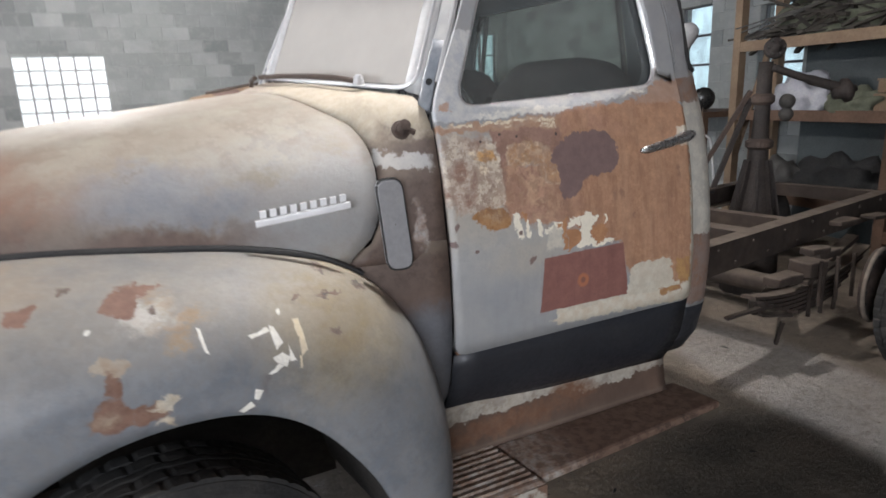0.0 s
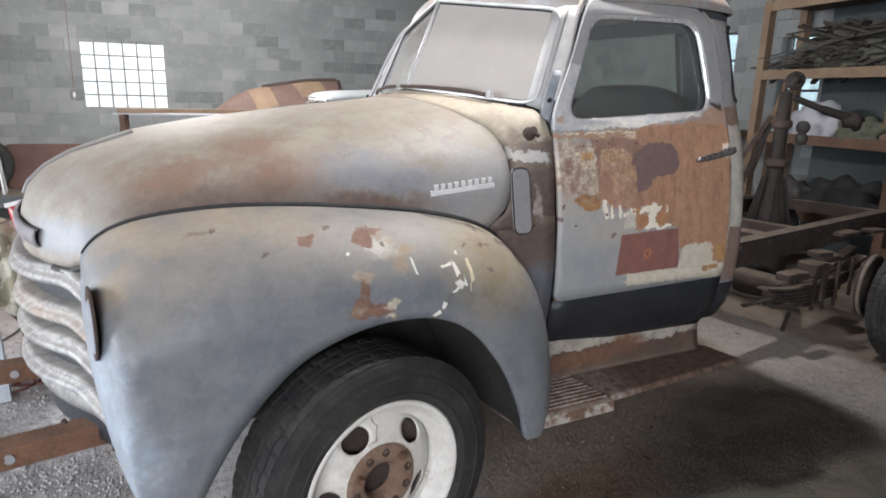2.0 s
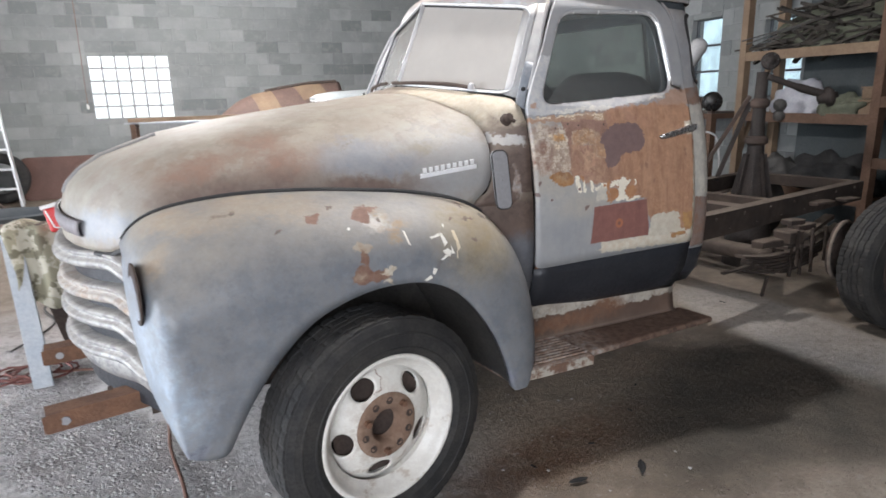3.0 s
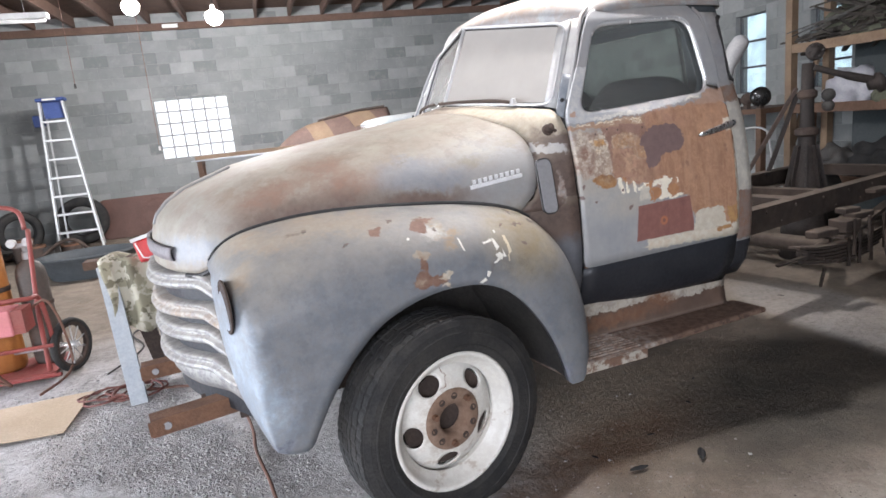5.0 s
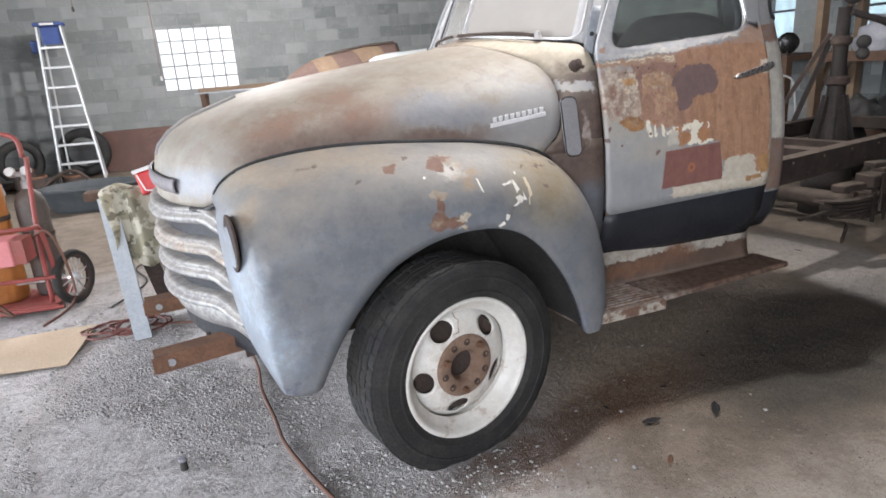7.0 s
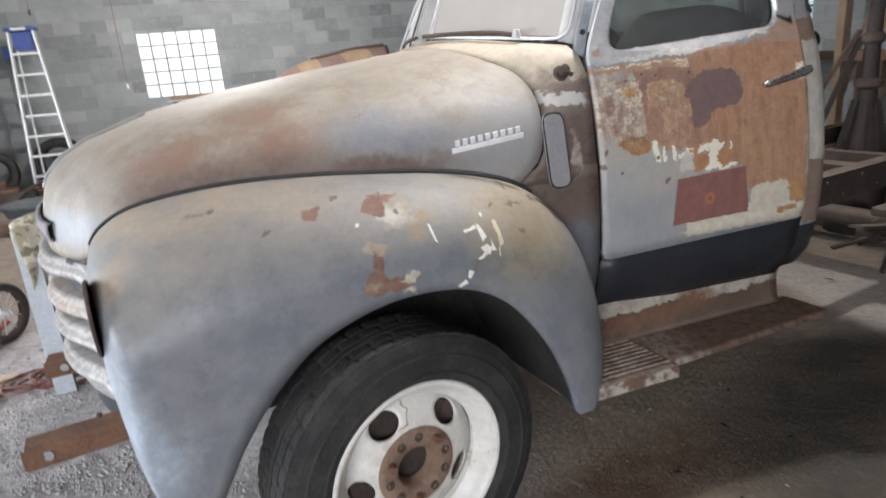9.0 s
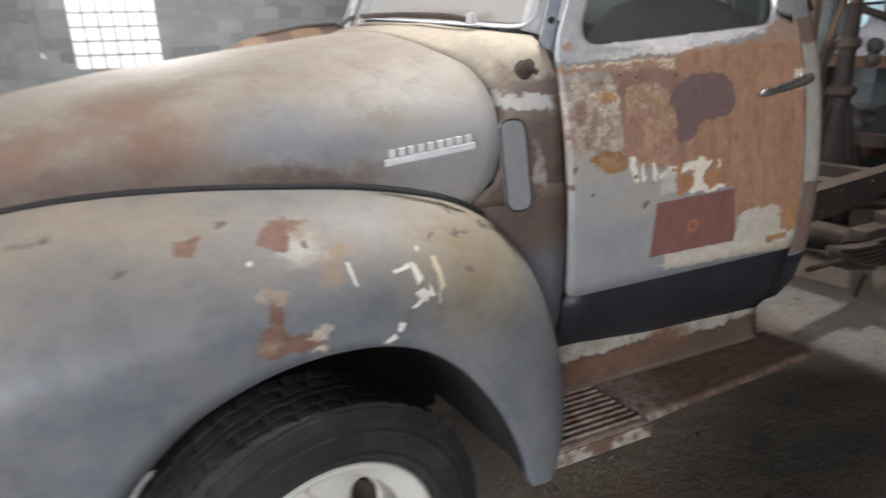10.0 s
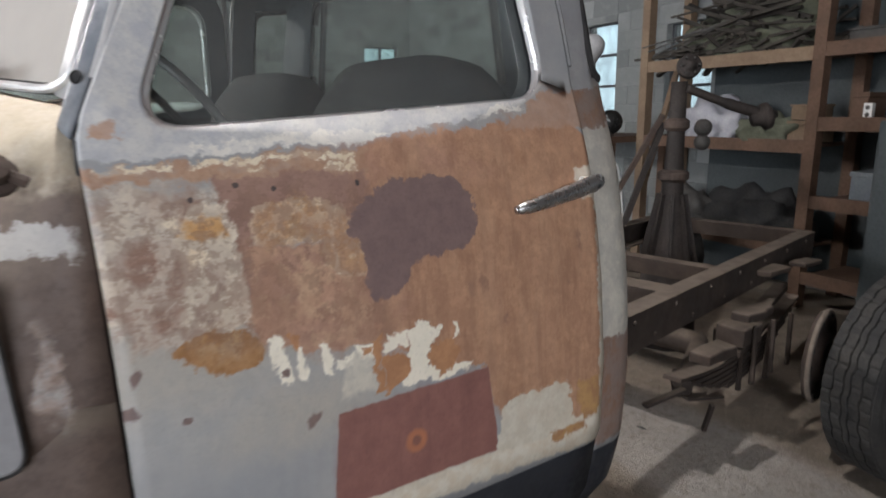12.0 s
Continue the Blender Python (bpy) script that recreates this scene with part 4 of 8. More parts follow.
def floor_material():
    m, nt, p = start("dirty_concrete_floor")
    pos = nd(nt, "ShaderNodeNewGeometry").outputs["Position"]
    s = nd(nt, "ShaderNodeSeparateXYZ", {0: pos})
    big = noise01(nt, pos, 0.9, 0.35, 0.65)
    mid = noise01(nt, pos, 4.5, 0.4, 0.62, 8.0, 0.7)
    fine = noise01(nt, pos, 60.0, 0.35, 0.7, 8.0, 0.7)
    chips = noise01(nt, pos, 28.0, 0.60, 0.66, 5.0, 0.65)
    col = mix(nt, big, (0.20, 0.158, 0.117), (0.275, 0.227, 0.175))
    col = mix(nt, math_(nt, "MULTIPLY", mid, 0.6), col, (0.13, 0.10, 0.075))
    # brown dirt beside the running board, a rusty trail by the wheel, black oil mixed with painted shade
    d0 = blobs(nt, s.outputs[0], s.outputs[1], [(1.15, 0.55, 0.85, 0.5, 2, 0.25)])
    col = mix(nt, math_(nt, "MULTIPLY", ramp01(nt, d0, 1.3, 0.6), mixf(nt, mid, 0.9, 0.6)), col, (0.27, 0.205, 0.145))
    d = blobs(nt, s.outputs[0], s.outputs[1], [(0.72, 0.18, 0.65, 0.17, 2, 0.27), (0.15, -0.08, 0.35, 0.2, 2, 0.3)])
    oil = math_(nt, "MULTIPLY", ramp01(nt, d, 1.6, 0.4), mixf(nt, noise01(nt, pos, 8.0, 0.4, 0.6, 6.0, 0.7), 0.45, 0.9))
    col = mix(nt, oil, col, (0.15, 0.08, 0.04))
    # oil stain and the cab's shadow, painted together as one dark patch
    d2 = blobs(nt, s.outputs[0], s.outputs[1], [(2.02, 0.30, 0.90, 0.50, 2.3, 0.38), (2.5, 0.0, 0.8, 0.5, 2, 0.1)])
    oil_shade = math_(nt, "MULTIPLY", ramp01(nt, d2, 1.4, 0.6), mixf(nt, noise01(nt, pos, 5.0, 0.35, 0.65), 0.7, 0.95))
    col = mix(nt, oil_shade, col, (0.045, 0.042, 0.034))
    # pale grit in front of the truck
    d3 = blobs(nt, s.outputs[0], s.outputs[1], [(-1.6, 0.6, 2.05, 2.9, 2, 0)])
    grit = math_(nt, "MULTIPLY", ramp01(nt, d3, 1.15, 0.7), mixf(nt, mid, 0.95, 0.6))
    grit = math_(nt, "MULTIPLY", grit, mixf(nt, oil, 1.0, 0.25))
    pebble = noise01(nt, pos, 24.0, 0.50, 0.60, 7.0, 0.78)
    pale = mix(nt, math_(nt, "MULTIPLY", pebble, 0.7), (0.665, 0.645, 0.635), (0.33, 0.32, 0.31))
    d5 = blobs(nt, s.outputs[0], s.outputs[1], [(0.9, -1.35, 2.2, 0.85, 2, 0.1)])
    col = mix(nt, math_(nt, "MULTIPLY", ramp01(nt, d5, 1.3, 0.7), mixf(nt, mid, 0.9, 0.5)), col, (0.42, 0.375, 0.325))
    col = mix(nt, grit, col, pale)
    # pale patch behind the cab: the lamp's pool of light put into the colour
    d_lit = blobs(nt, s.outputs[0], s.outputs[1], [(3.0, 0.95, 0.36, 0.95, 2.5, 0)])
    col = mix(nt, math_(nt, "MULTIPLY", ramp01(nt, d_lit, 1.3, 0.8), 0.3), col, pale)
    col = mix(nt, math_(nt, "MULTIPLY", fine, 0.25), col, (0.09, 0.08, 0.07))
    col = mix(nt, math_(nt, "MULTIPLY", math_(nt, "SUBTRACT", 1.0, oil_shade), math_(nt, "MULTIPLY", chips, 0.3)), col, (0.40, 0.38, 0.35))
    put(nt, p, "Base Color", col)
    put(nt, p, "Roughness", mixf(nt, math_(nt, "MAXIMUM", oil, oil_shade), 0.92, 0.7))
    bump(nt, p, math_(nt, "ADD", fine, math_(nt, "MULTIPLY", mid, 2.0)), 0.6, 0.008)
    return m


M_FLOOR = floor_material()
M_MORTAR = concrete("mortar_joint", (0.235, 0.245, 0.243), (0.265, 0.272, 0.268), (0.215, 0.222, 0.22))
M_PLASTER = concrete("grey_block_wall", (0.24, 0.25, 0.25), (0.30, 0.31, 0.30), (0.19, 0.195, 0.19))


def block_material():
    m, nt, p = start("concrete_block")
    pos = nd(nt, "ShaderNodeNewGeometry").outputs["Position"]
    r = nd(nt, "ShaderNodeObjectInfo").outputs["Random"]
    isl = nd(nt, "ShaderNodeNewGeometry").outputs["Random Per Island"]
    r = math_(nt, "FRACT", math_(nt, "ADD", r, isl))
    fine = noise01(nt, pos, 70.0, 0.3, 0.75, 8.0, 0.7)
    mid = noise01(nt, pos, 3.0, 0.3, 0.7)
    tone = nd(nt, "ShaderNodeValToRGB", {0: r})
    e = tone.color_ramp.elements
    e[0].position, e[0].color = 0.0, (0.125, 0.135, 0.137, 1)
    e[1].position, e[1].color = 1.0, (0.33, 0.345, 0.342, 1)
    for pos_, c in ((0.13, (0.15, 0.16, 0.162, 1)), (0.20, (0.205, 0.216, 0.217, 1)), (0.75, (0.265, 0.277, 0.275, 1))):
        k = e.new(pos_)
        k.color = c
    blotch = noise01(nt, pos, 1.1, 0.38, 0.66, 6.0, 0.65)
    scuff = noise01(nt, pos, 9.0, 0.48, 0.66, 7.0, 0.7)
    col = mix(nt, math_(nt, "MULTIPLY", mid, 0.35), tone.outputs[0], (0.205, 0.215, 0.21))
    col = mix(nt, math_(nt, "MULTIPLY", blotch, 0.55), col, (0.16, 0.172, 0.175))
    col = mix(nt, math_(nt, "MULTIPLY", scuff, 0.35), col, (0.30, 0.305, 0.295))
    col = mix(nt, math_(nt, "MULTIPLY", fine, 0.3), col, (0.15, 0.15, 0.145))
    put(nt, p, "Base Color", col)
    put(nt, p, "Roughness", 0.93)
    bump(nt, p, fine, 0.5, 0.006)
    return m


M_BLOCK = block_material()
M_WOOD = plain("brown_ceiling_wood", (0.085, 0.05, 0.036), (0.12, 0.07, 0.05), 0.8, scale=3, grain=30, bumpy=0.4)
M_LUMBER = plain("old_lumber", (0.17, 0.115, 0.075), (0.22, 0.155, 0.10), 0.75, scale=5, grain=45, bumpy=0.4)
M_LUMBERDARK = plain("brown_lumber", (0.085, 0.048, 0.03), (0.115, 0.066, 0.042), 0.75, scale=5, grain=45, bumpy=0.4)

# floor: one sheet with slight unevenness
rows = []
for i in range(81):
    x = WEST - 0.3 + i / 80 * (EAST - WEST + 0.6)
    rows.append([(x, SOUTH - 0.3 + j / 80 * (NORTH - SOUTH + 0.6), 0.012 * (noise.noise((x * 0.8, j * 0.15, 0)) - 0.3) - 0.004) for j in range(81)])
floor = tagged(part("floor", grid_mesh(rows), M_FLOOR, None, "worn concrete floor with dirt, oil stains, grit and painted light and shade", True), "", "floor", "", "structure")

# ceiling with a header board along the far wall and joists
bm = box((WEST - 0.3, SOUTH - 0.3, CEIL), (EAST + 0.3, NORTH + 0.3, CEIL + 0.12))
x = WEST + 0.3
while x < EAST:
    box_into(bm, (x, SOUTH, CEIL - 0.17), (x + 0.05, NORTH, CEIL - 0.002))
    x += 0.61
ceiling = tagged(part("ceiling", bm, M_WOOD, None, "brown wooden ceiling with open joists"), "", "ceiling", "", "structure")
tagged(part("trim", box((WEST, NORTH - 0.09, CEIL - 0.30), (EAST, NORTH - 0.004, CEIL - 0.18)), M_WOOD, None, "brown wooden header board under the ceiling"), "", "trim", "", "structure")

WIN = (-2.395, -1.11, 1.295, 2.36)          # glass block window: x, x, z, z
WIN4 = (5.19, 5.87, 1.50, 2.70)              # small window in the far corner: x, x, z, z
EWIN = [(5.0, 5.56, 1.46, 2.52), (3.70, 4.28, 1.46, 2.40)]   # east windows: y, y, z, z


def wall_with_openings(name, lo, hi, top, openings, place, thick_, label):
    """A wall along one axis with openings that go through it. place(u, d, z): d is the depth from the room's side."""
    bm = bmesh.new()
    us = sorted({lo, hi} | {o[0] for o in openings} | {o[1] for o in openings})
    zs = sorted({-0.1, top} | {o[2] for o in openings} | {o[3] for o in openings})
    for a, b in zip(us, us[1:]):
        for c, d in zip(zs, zs[1:]):
            if any(o[0] <= (a + b) / 2 <= o[1] and o[2] <= (c + d) / 2 <= o[3] for o in openings):
                continue
            box_into(bm, (a, 0, c), (b, thick_, d), lambda p: place(*p))
    bmesh.ops.remove_doubles(bm, verts=bm.verts, dist=1e-4)
    doubles = [f for f in bm.faces if all(len(e.link_faces) > 2 for e in f.edges)]
    bmesh.ops.delete(bm, geom=doubles, context="FACES_ONLY")
    return tagged(part(name, bm, M_MORTAR if "block" in label else M_PLASTER, None, label), "", "wall", "", "structure")


def north(u, d, z):
    return Vector((u, NORTH + 0.006 + d, z))


def east(u, d, z):
    return Vector((EAST + 0.006 + d, u, z))


wall_north = wall_with_openings("wall_north", WEST - 0.3, EAST + 0.3, CEIL + 0.1, [WIN, WIN4], north, 0.2, "grey concrete block wall with recessed joints")
wall_east = wall_with_openings("wall_east", SOUTH - 0.3, NORTH + 0.01, CEIL + 0.1, EWIN, east, 0.2, "grey concrete block wall with two steel windows")
wall_south = wall_with_openings("wall_south", WEST - 0.3, EAST + 0.3, CEIL + 0.1, [(-4.6, -0.6, -0.1, 3.0)], lambda u, d, z: Vector((u, SOUTH - d, z)), 0.2, "plain grey wall with an open doorway")
wall_west = wall_with_openings("wall_west", SOUTH - 0.3, NORTH + 0.3, CEIL + 0.1, [(-0.6, 3.4, 0.4, 2.8)], lambda u, d, z: Vector((WEST - d, u, z)), 0.2, "plain grey wall with a wide window opening")

# ground and distance outside
M_OUT = plain("gravel_yard", (0.22, 0.21, 0.19), (0.28, 0.27, 0.24), 0.95, scale=0.5)
bm = grid_mesh([[(x, y, -0.12) for y in np.linspace(-60, 60, 9)] for x in np.linspace(-60, 60, 9)])
tagged(part("ground", bm, M_OUT, None, "pale gravel yard outside"), "", "ground", "", "structure")
M_FAR = glow("bright_yard", (0.72, 0.87, 0.95), 0.85, 0.6)
bm = grid_mesh([[(EAST + 5.0, y, z) for z in np.linspace(-0.1, 6, 5)] for y in np.linspace(-2, 20, 9)])
bm2 = grid_mesh([[(x, NORTH + 5.0, z) for z in np.linspace(-0.1, 6, 5)] for x in np.linspace(2, 11, 7)])
tagged(part("backdrop", bm2, M_FAR, None, "bright hazy yard behind the corner window"), "", "backdrop", "", "structure")
tagged(part("backdrop", bm, M_FAR, None, "bright hazy yard seen through the windows"), "", "backdrop", "", "structure")

# glass block window
M_GBLOCK = glow("lit_glass_block", (0.78, 0.93, 0.98), 0.245, 0.3)
window_1 = tagged(empty("window_1", ((WIN[0] + WIN[1]) / 2, NORTH + 0.1, WIN[2])), "bright glass block window in the block wall", "window", "", "structure")
nx, nz = 6, 5
dx, dz = (WIN[1] - WIN[0]) / nx, (WIN[3] - WIN[2]) / nz
for i in range(nx):
    for j in range(nz):
        a = WIN[0] + i * dx + 0.008
        c = WIN[2] + j * dz + 0.008
        b, d = a + dx - 0.016, c + dz - 0.016
        loops = []
        for ins, dep in ((0.0, 0.09), (0.0, 0.03), (0.012, 0.018), (0.026, 0.024)):
            loops.append([(a + ins, NORTH + dep, c + ins), (b - ins, NORTH + dep, c + ins), (b - ins, NORTH + dep, d - ins), (a + ins, NORTH + dep, d - ins)])
        bm = grid_mesh(loops, ident, False, True)
        bm.faces.new([bm.verts.new(v) for v in loops[-1]])
        part("glass_block", bm, M_GBLOCK, window_1)
bm = bmesh.new()
for i in range(nx + 1):
    box_into(bm, (WIN[0] + i * dx - 0.012, NORTH + 0.012, WIN[2]), (WIN[0] + i * dx + 0.012, NORTH + 0.12, WIN[3]))
for j in range(nz + 1):
    box_into(bm, (WIN[0], NORTH + 0.014, WIN[2] + j * dz - 0.012), (WIN[1], NORTH + 0.122, WIN[2] + j * dz + 0.012))
part("mortar_grid", bm, M_MORTAR, window_1, "grey mortar between the blocks")

# east windows: steel frames with panes
M_STEEL = plain("dark_window_steel", (0.05, 0.055, 0.06), (0.08, 0.08, 0.085), 0.6)
for k, (a, b, c, d) in enumerate(EWIN):
    w = tagged(empty(f"window_{k + 2}", (EAST + 0.1, (a + b) / 2, c)), "steel window with stacked dirty panes", "window", "", "structure")
    bm = bmesh.new()
    for z in (c, c + (d - c) / 3, c + 2 * (d - c) / 3, d):
        box_into(bm, (EAST + 0.08, a, z - 0.015), (EAST + 0.12, b, z + 0.015))
    part("muntin", bm, M_STEEL, w)
    bm = bmesh.new()
    for y in (a, b):
        box_into(bm, (EAST + 0.082, y - 0.02, c), (EAST + 0.122, y + 0.02, d))
    part("window_frame", bm, M_STEEL, w)
    for i in range(3):
        z0 = c + (d - c) / 3 * i + 0.017
        pane = part("pane", box((EAST + 0.098, a + 0.02, z0), (EAST + 0.102, b - 0.02, z0 + (d - c) / 3 - 0.034)), M_GLASS, w)
        pane.visible_shadow = False

w = tagged(empty("window_4", ((WIN4[0] + WIN4[1]) / 2, NORTH + 0.1, WIN4[2])), "small steel window with dirty panes in the corner", "window", "", "structure")
bm = bmesh.new()
for z in np.linspace(WIN4[2], WIN4[3], 4):
    box_into(bm, (WIN4[0], NORTH + 0.08, z - 0.015), (WIN4[1], NORTH + 0.12, z + 0.015))
part("muntin", bm, M_STEEL, w)
bm = bmesh.new()
for x in np.linspace(WIN4[0], WIN4[1], 3):
    box_into(bm, (x - 0.02, NORTH + 0.078, WIN4[2]), (x + 0.02, NORTH + 0.122, WIN4[3]))
part("window_frame", bm, M_STEEL, w)
for x0, x1 in ((WIN4[0] + 0.02, sum(WIN4[:2]) / 2 - 0.02), (sum(WIN4[:2]) / 2 + 0.02, WIN4[1] - 0.02)):
    for z0 in np.linspace(WIN4[2], WIN4[3], 4)[:3]:
        pane = part("pane", box((x0, NORTH + 0.098, z0 + 0.017), (x1, NORTH + 0.102, z0 + 0.383)), M_GLASS, w)
        pane.visible_shadow = False

# ---- the truck ----
truck = empty("truck", W((1.2, 0, 0)), "old bedless truck in worn grey primer with rust patches", "truck")

HTOP = [(-1.192, 1.03), (-1.184, 1.13), (-1.15, 1.23), (-1.09, 1.292), (-1.0, 1.345), (-0.75, 1.43), (-0.5, 1.478), (-0.1, 1.533), (0.25, 1.575), (0.36, 1.588)]
HWID = [(-1.192, 0.0), (-1.186, 0.14), (-1.165, 0.30), (-1.13, 0.43), (-1.085, 0.535), (-1.02, 0.64), (-0.9, 0.695), (-0.5, 0.745), (0.0, 0.795), (0.3, 0.85), (0.42, 0.862)]
HSEAM = [(-1.192, 1.02), (-1.06, 1.03), (-1.0, 1.075), (-0.93, 1.125), (-0.8, 1.168), (-0.5, 1.19), (-0.1, 1.178), (0.1, 1.148), (0.25, 1.108), (0.42, 1.075)]
HREAR = [(0.0, 0.27), (0.047, 0.308), (0.07, 0.337), (0.13, 0.367), (0.23, 0.388), (0.345, 0.408), (0.43, 0.413), (0.525, 0.405), (0.62, 0.355), (0.75, 0.325), (1.0, 0.30)]


def hood_point(s, f):
    """s: nose to cowl; f: seam (0) over the crest (1) to the far seam (2)."""
    g = f if f <= 1 else 2 - f
    xr = interp(g, HREAR)
    x = -1.192 + (1.192 + xr) * s
    ph = g * math.pi / 2
    w, zt, zs = interp(x, HWID), interp(x, HTOP), interp(x, HSEAM)
    y = -w * max(math.cos(ph), 0) ** 0.80
    z = zs + (zt - zs) * math.sin(ph) ** 0.85
    return (x, y if f <= 1 else -y, z)


rows = []
for i in range(61):
    s = (i / 60) ** 1.7
    rows.append([hood_point(s, 2 * j / 72) for j in range(73)])
hood = thick(part("hood", grid_mesh(rows, W), M_HOOD, truck, "dusty hood in faded cream, grey and brown primer", True), 0.004)
# dark gap under the hood's lower edge
for sgn in (0, 2):
    pts = []
    for i in range(40):
        p = hood_point(0.06 + 0.36 * i / 39, sgn)
        pts.append((p[0], p[1] * 0.985, p[2] - 0.012))
    part("hood_seal", tube(pts, 0.011, W), M_SEAL, truck)
# crease trim along the nose
part("hood_trim", tube([Vector(hood_point(0.02 + 0.26 * i / 20, 1.0)) + Vector((-0.002, 0, 0.002)) for i in range(21)], 0.010, W), M_GRILLE, truck, "worn light metal strip on the hood's nose")

# emblem on the hood's side: a bright bar with small raised shapes
for side in (-1, 1):
    def emb(u, v, d):
        x = 0.056 + 0.232 * u
        w = interp(x, HWID)
        return W((x, side * (w + 0.004 + d), 1.247 + 0.030 * u + v))
    em = part("emblem", grid_mesh([[emb(u, v, d) for v, d in ((-0.009, 0.0), (-0.008, 0.007), (-0.003, 0.0075), (-0.0022, 0.006), (-0.0014, 0.0075), (0.0014, 0.0075), (0.0022, 0.006), (0.003, 0.0075), (0.008, 0.007), (0.009, 0.0))] for u in np.linspace(0, 1, 12)]), M_EMBLEM, truck, "polished metal bar emblem")
    for k in range(9):
        u = 0.05 + k * 0.105
        bm = grid_mesh([[emb(uu, v, d) for v, d in ((0.011, 0.0), (0.012, 0.006), (0.030, 0.006), (0.031, 0.0))] for uu in (u, u + 0.02, u + 0.05, u + 0.068)])
        part("emblem_block", bm, M_EMBLEM, em)

# hood latch plate round the nose
def nose_x(y):
    return interp(abs(y), [(w, x) for x, w in HWID])


rows = [[(nose_x(y) - d, y, z) for z, d in ((1.070, 0.004), (1.074, 0.016), (1.10, 0.020), (1.128, 0.016), (1.133, 0.002))] for y in np.linspace(-0.42, 0.42, 29)]
thick(part("latch_plate", grid_mesh(rows, W), M_PLATE, truck, "purple-grey sheet metal plate round the nose", True), 0.006)

SIDE = [(0.55, 0.79), (0.6, 0.825), (0.68, 0.875), (0.8, 0.897), (0.95, 0.905), (1.1, 0.897), (1.2, 0.887), (1.3, 0.872), (1.4, 0.853), (1.5, 0.824), (1.58, 0.795), (1.75, 0.762), (1.93, 0.708), (2.0, 0.665)]


def side_y(x, z):
    return interp(z, SIDE) + 0.06 * (x - 0.8)


# cowl
def cowl_target(f):
    pts = [(0.0, (0.555, -0.880, 1.10)), (0.25, (0.556, -0.852, 1.34)), (0.4, (0.557, -0.826, 1.445)), (0.5, (0.560, -0.775, 1.515)), (0.58, (0.575, -0.69, 1.548)), (0.8, (0.49, -0.3, 1.595)), (1.0, (0.41, 0.0, 1.615))]
    return Vector([interp(f, [(t, p[i]) for t, p in pts]) for i in range(3)])


rows = []
for k in range(7):
    row = []
    for j in range(81):
        f = 2 * j / 80
        g = f if f <= 1 else 2 - f
        a = Vector(hood_point(1.0, g)) + Vector((0.004, 0, -0.006 if g > 0.02 else 0))
        b = cowl_target(g)
        p = a.lerp(b, k / 6)
        p.z += 0.012 * math.sin(math.pi * k / 6) * (1 if g > 0.45 else 0)
        row.append((p.x, p.y if f <= 1 else -p.y, p.z))
    rows.append(row)
cowl = thick(part("cowl", grid_mesh(rows, W), M_COWL, truck, "cowl in brown primer and cream with bare patches", True), 0.006)
for side in (-1, 1):
    bm = grid_mesh([[(x, side * (side_y(0.555, z) - 0.004 - (0.05 + 0.16 * max(0, (z - 0.95) / 0.2)) * (0.555 - x)), z) for z in np.linspace(0.56, 1.15, 12)] for x in np.linspace(0.27, 0.555, 6)], W)
    thick(part("cowl_side", bm, M_COWL, truck, "lower cowl side in dark primer", True), 0.006)
    # vent cover panel
    lp = rounded([(0.372, 1.09), (0.445, 1.088), (0.435, 1.335), (0.362, 1.335)], 0.03)
    def vent(p, d):
        f = (p[1] - 1.10) / 0.24 * 0.25
        yy = -cowl_target(max(f, 0)).y
        return W((p[0], side * (yy + d), p[1]))
    c = sum((Vector(q) for q in lp), Vector((0, 0))) / len(lp)
    rows = [[vent(c.lerp(Vector(q), k), d) for q in lp] for k, d in ((0.02, 0.006), (0.5, 0.006), (0.95, 0.006), (1.0, 0.002), (1.0, -0.01))]
    v = part("vent_cover", grid_mesh(rows, ident, False, True), M_PRIMER, truck, "grey rounded vent cover")
    part("vent_seal", loop_tube(lp, 0.0035, lambda q: vent(q, 0.001)), M_SEAL, v)
# signal stub on the cowl
st = part("cowl_bracket", lathe([(0.0, 0.0), (0.026, 0.0), (0.026, 0.012), (0.016, 0.014), (0.016, 0.04), (0.0, 0.042)], Matrix.Translation(W((0.47, -0.80, 1.455))) @ pose(0, 0, 0, 62, 0, 10), 16), M_RUSTDARK, truck, "rusty bracket stub")
part("bolt", tube([(0.455, -0.815, 1.475), (0.50, -0.825, 1.45)], 0.008, W), M_RUSTDARK, st)

M_PILLAR_STRIP = plain("blue_grey_paint", (0.12, 0.135, 0.155), (0.17, 0.18, 0.195), 0.5, scale=14, bumpy=0.2)


# cab
def cab_wrap(s, z, inset=0.0):
    """Along the cab's side from x = 1.5, round its corner and over its back to the middle. s in metres."""
    w = side_y(1.44, z) - inset
    r = 0.14
    flat = 0.055
    arc = r * math.pi / 2
    if s < flat:
        return (1.445 + s, -w, z)
    if s < flat + arc:
        a = (s - flat) / r
        return (1.50 + (r - inset) * math.sin(a), -w + r - (r - inset) * math.cos(a) - inset, z)
    t = (s - flat - arc) / (1.05 - flat - arc)
    return (1.64 - inset, (-w + r) * (1 - t), z)


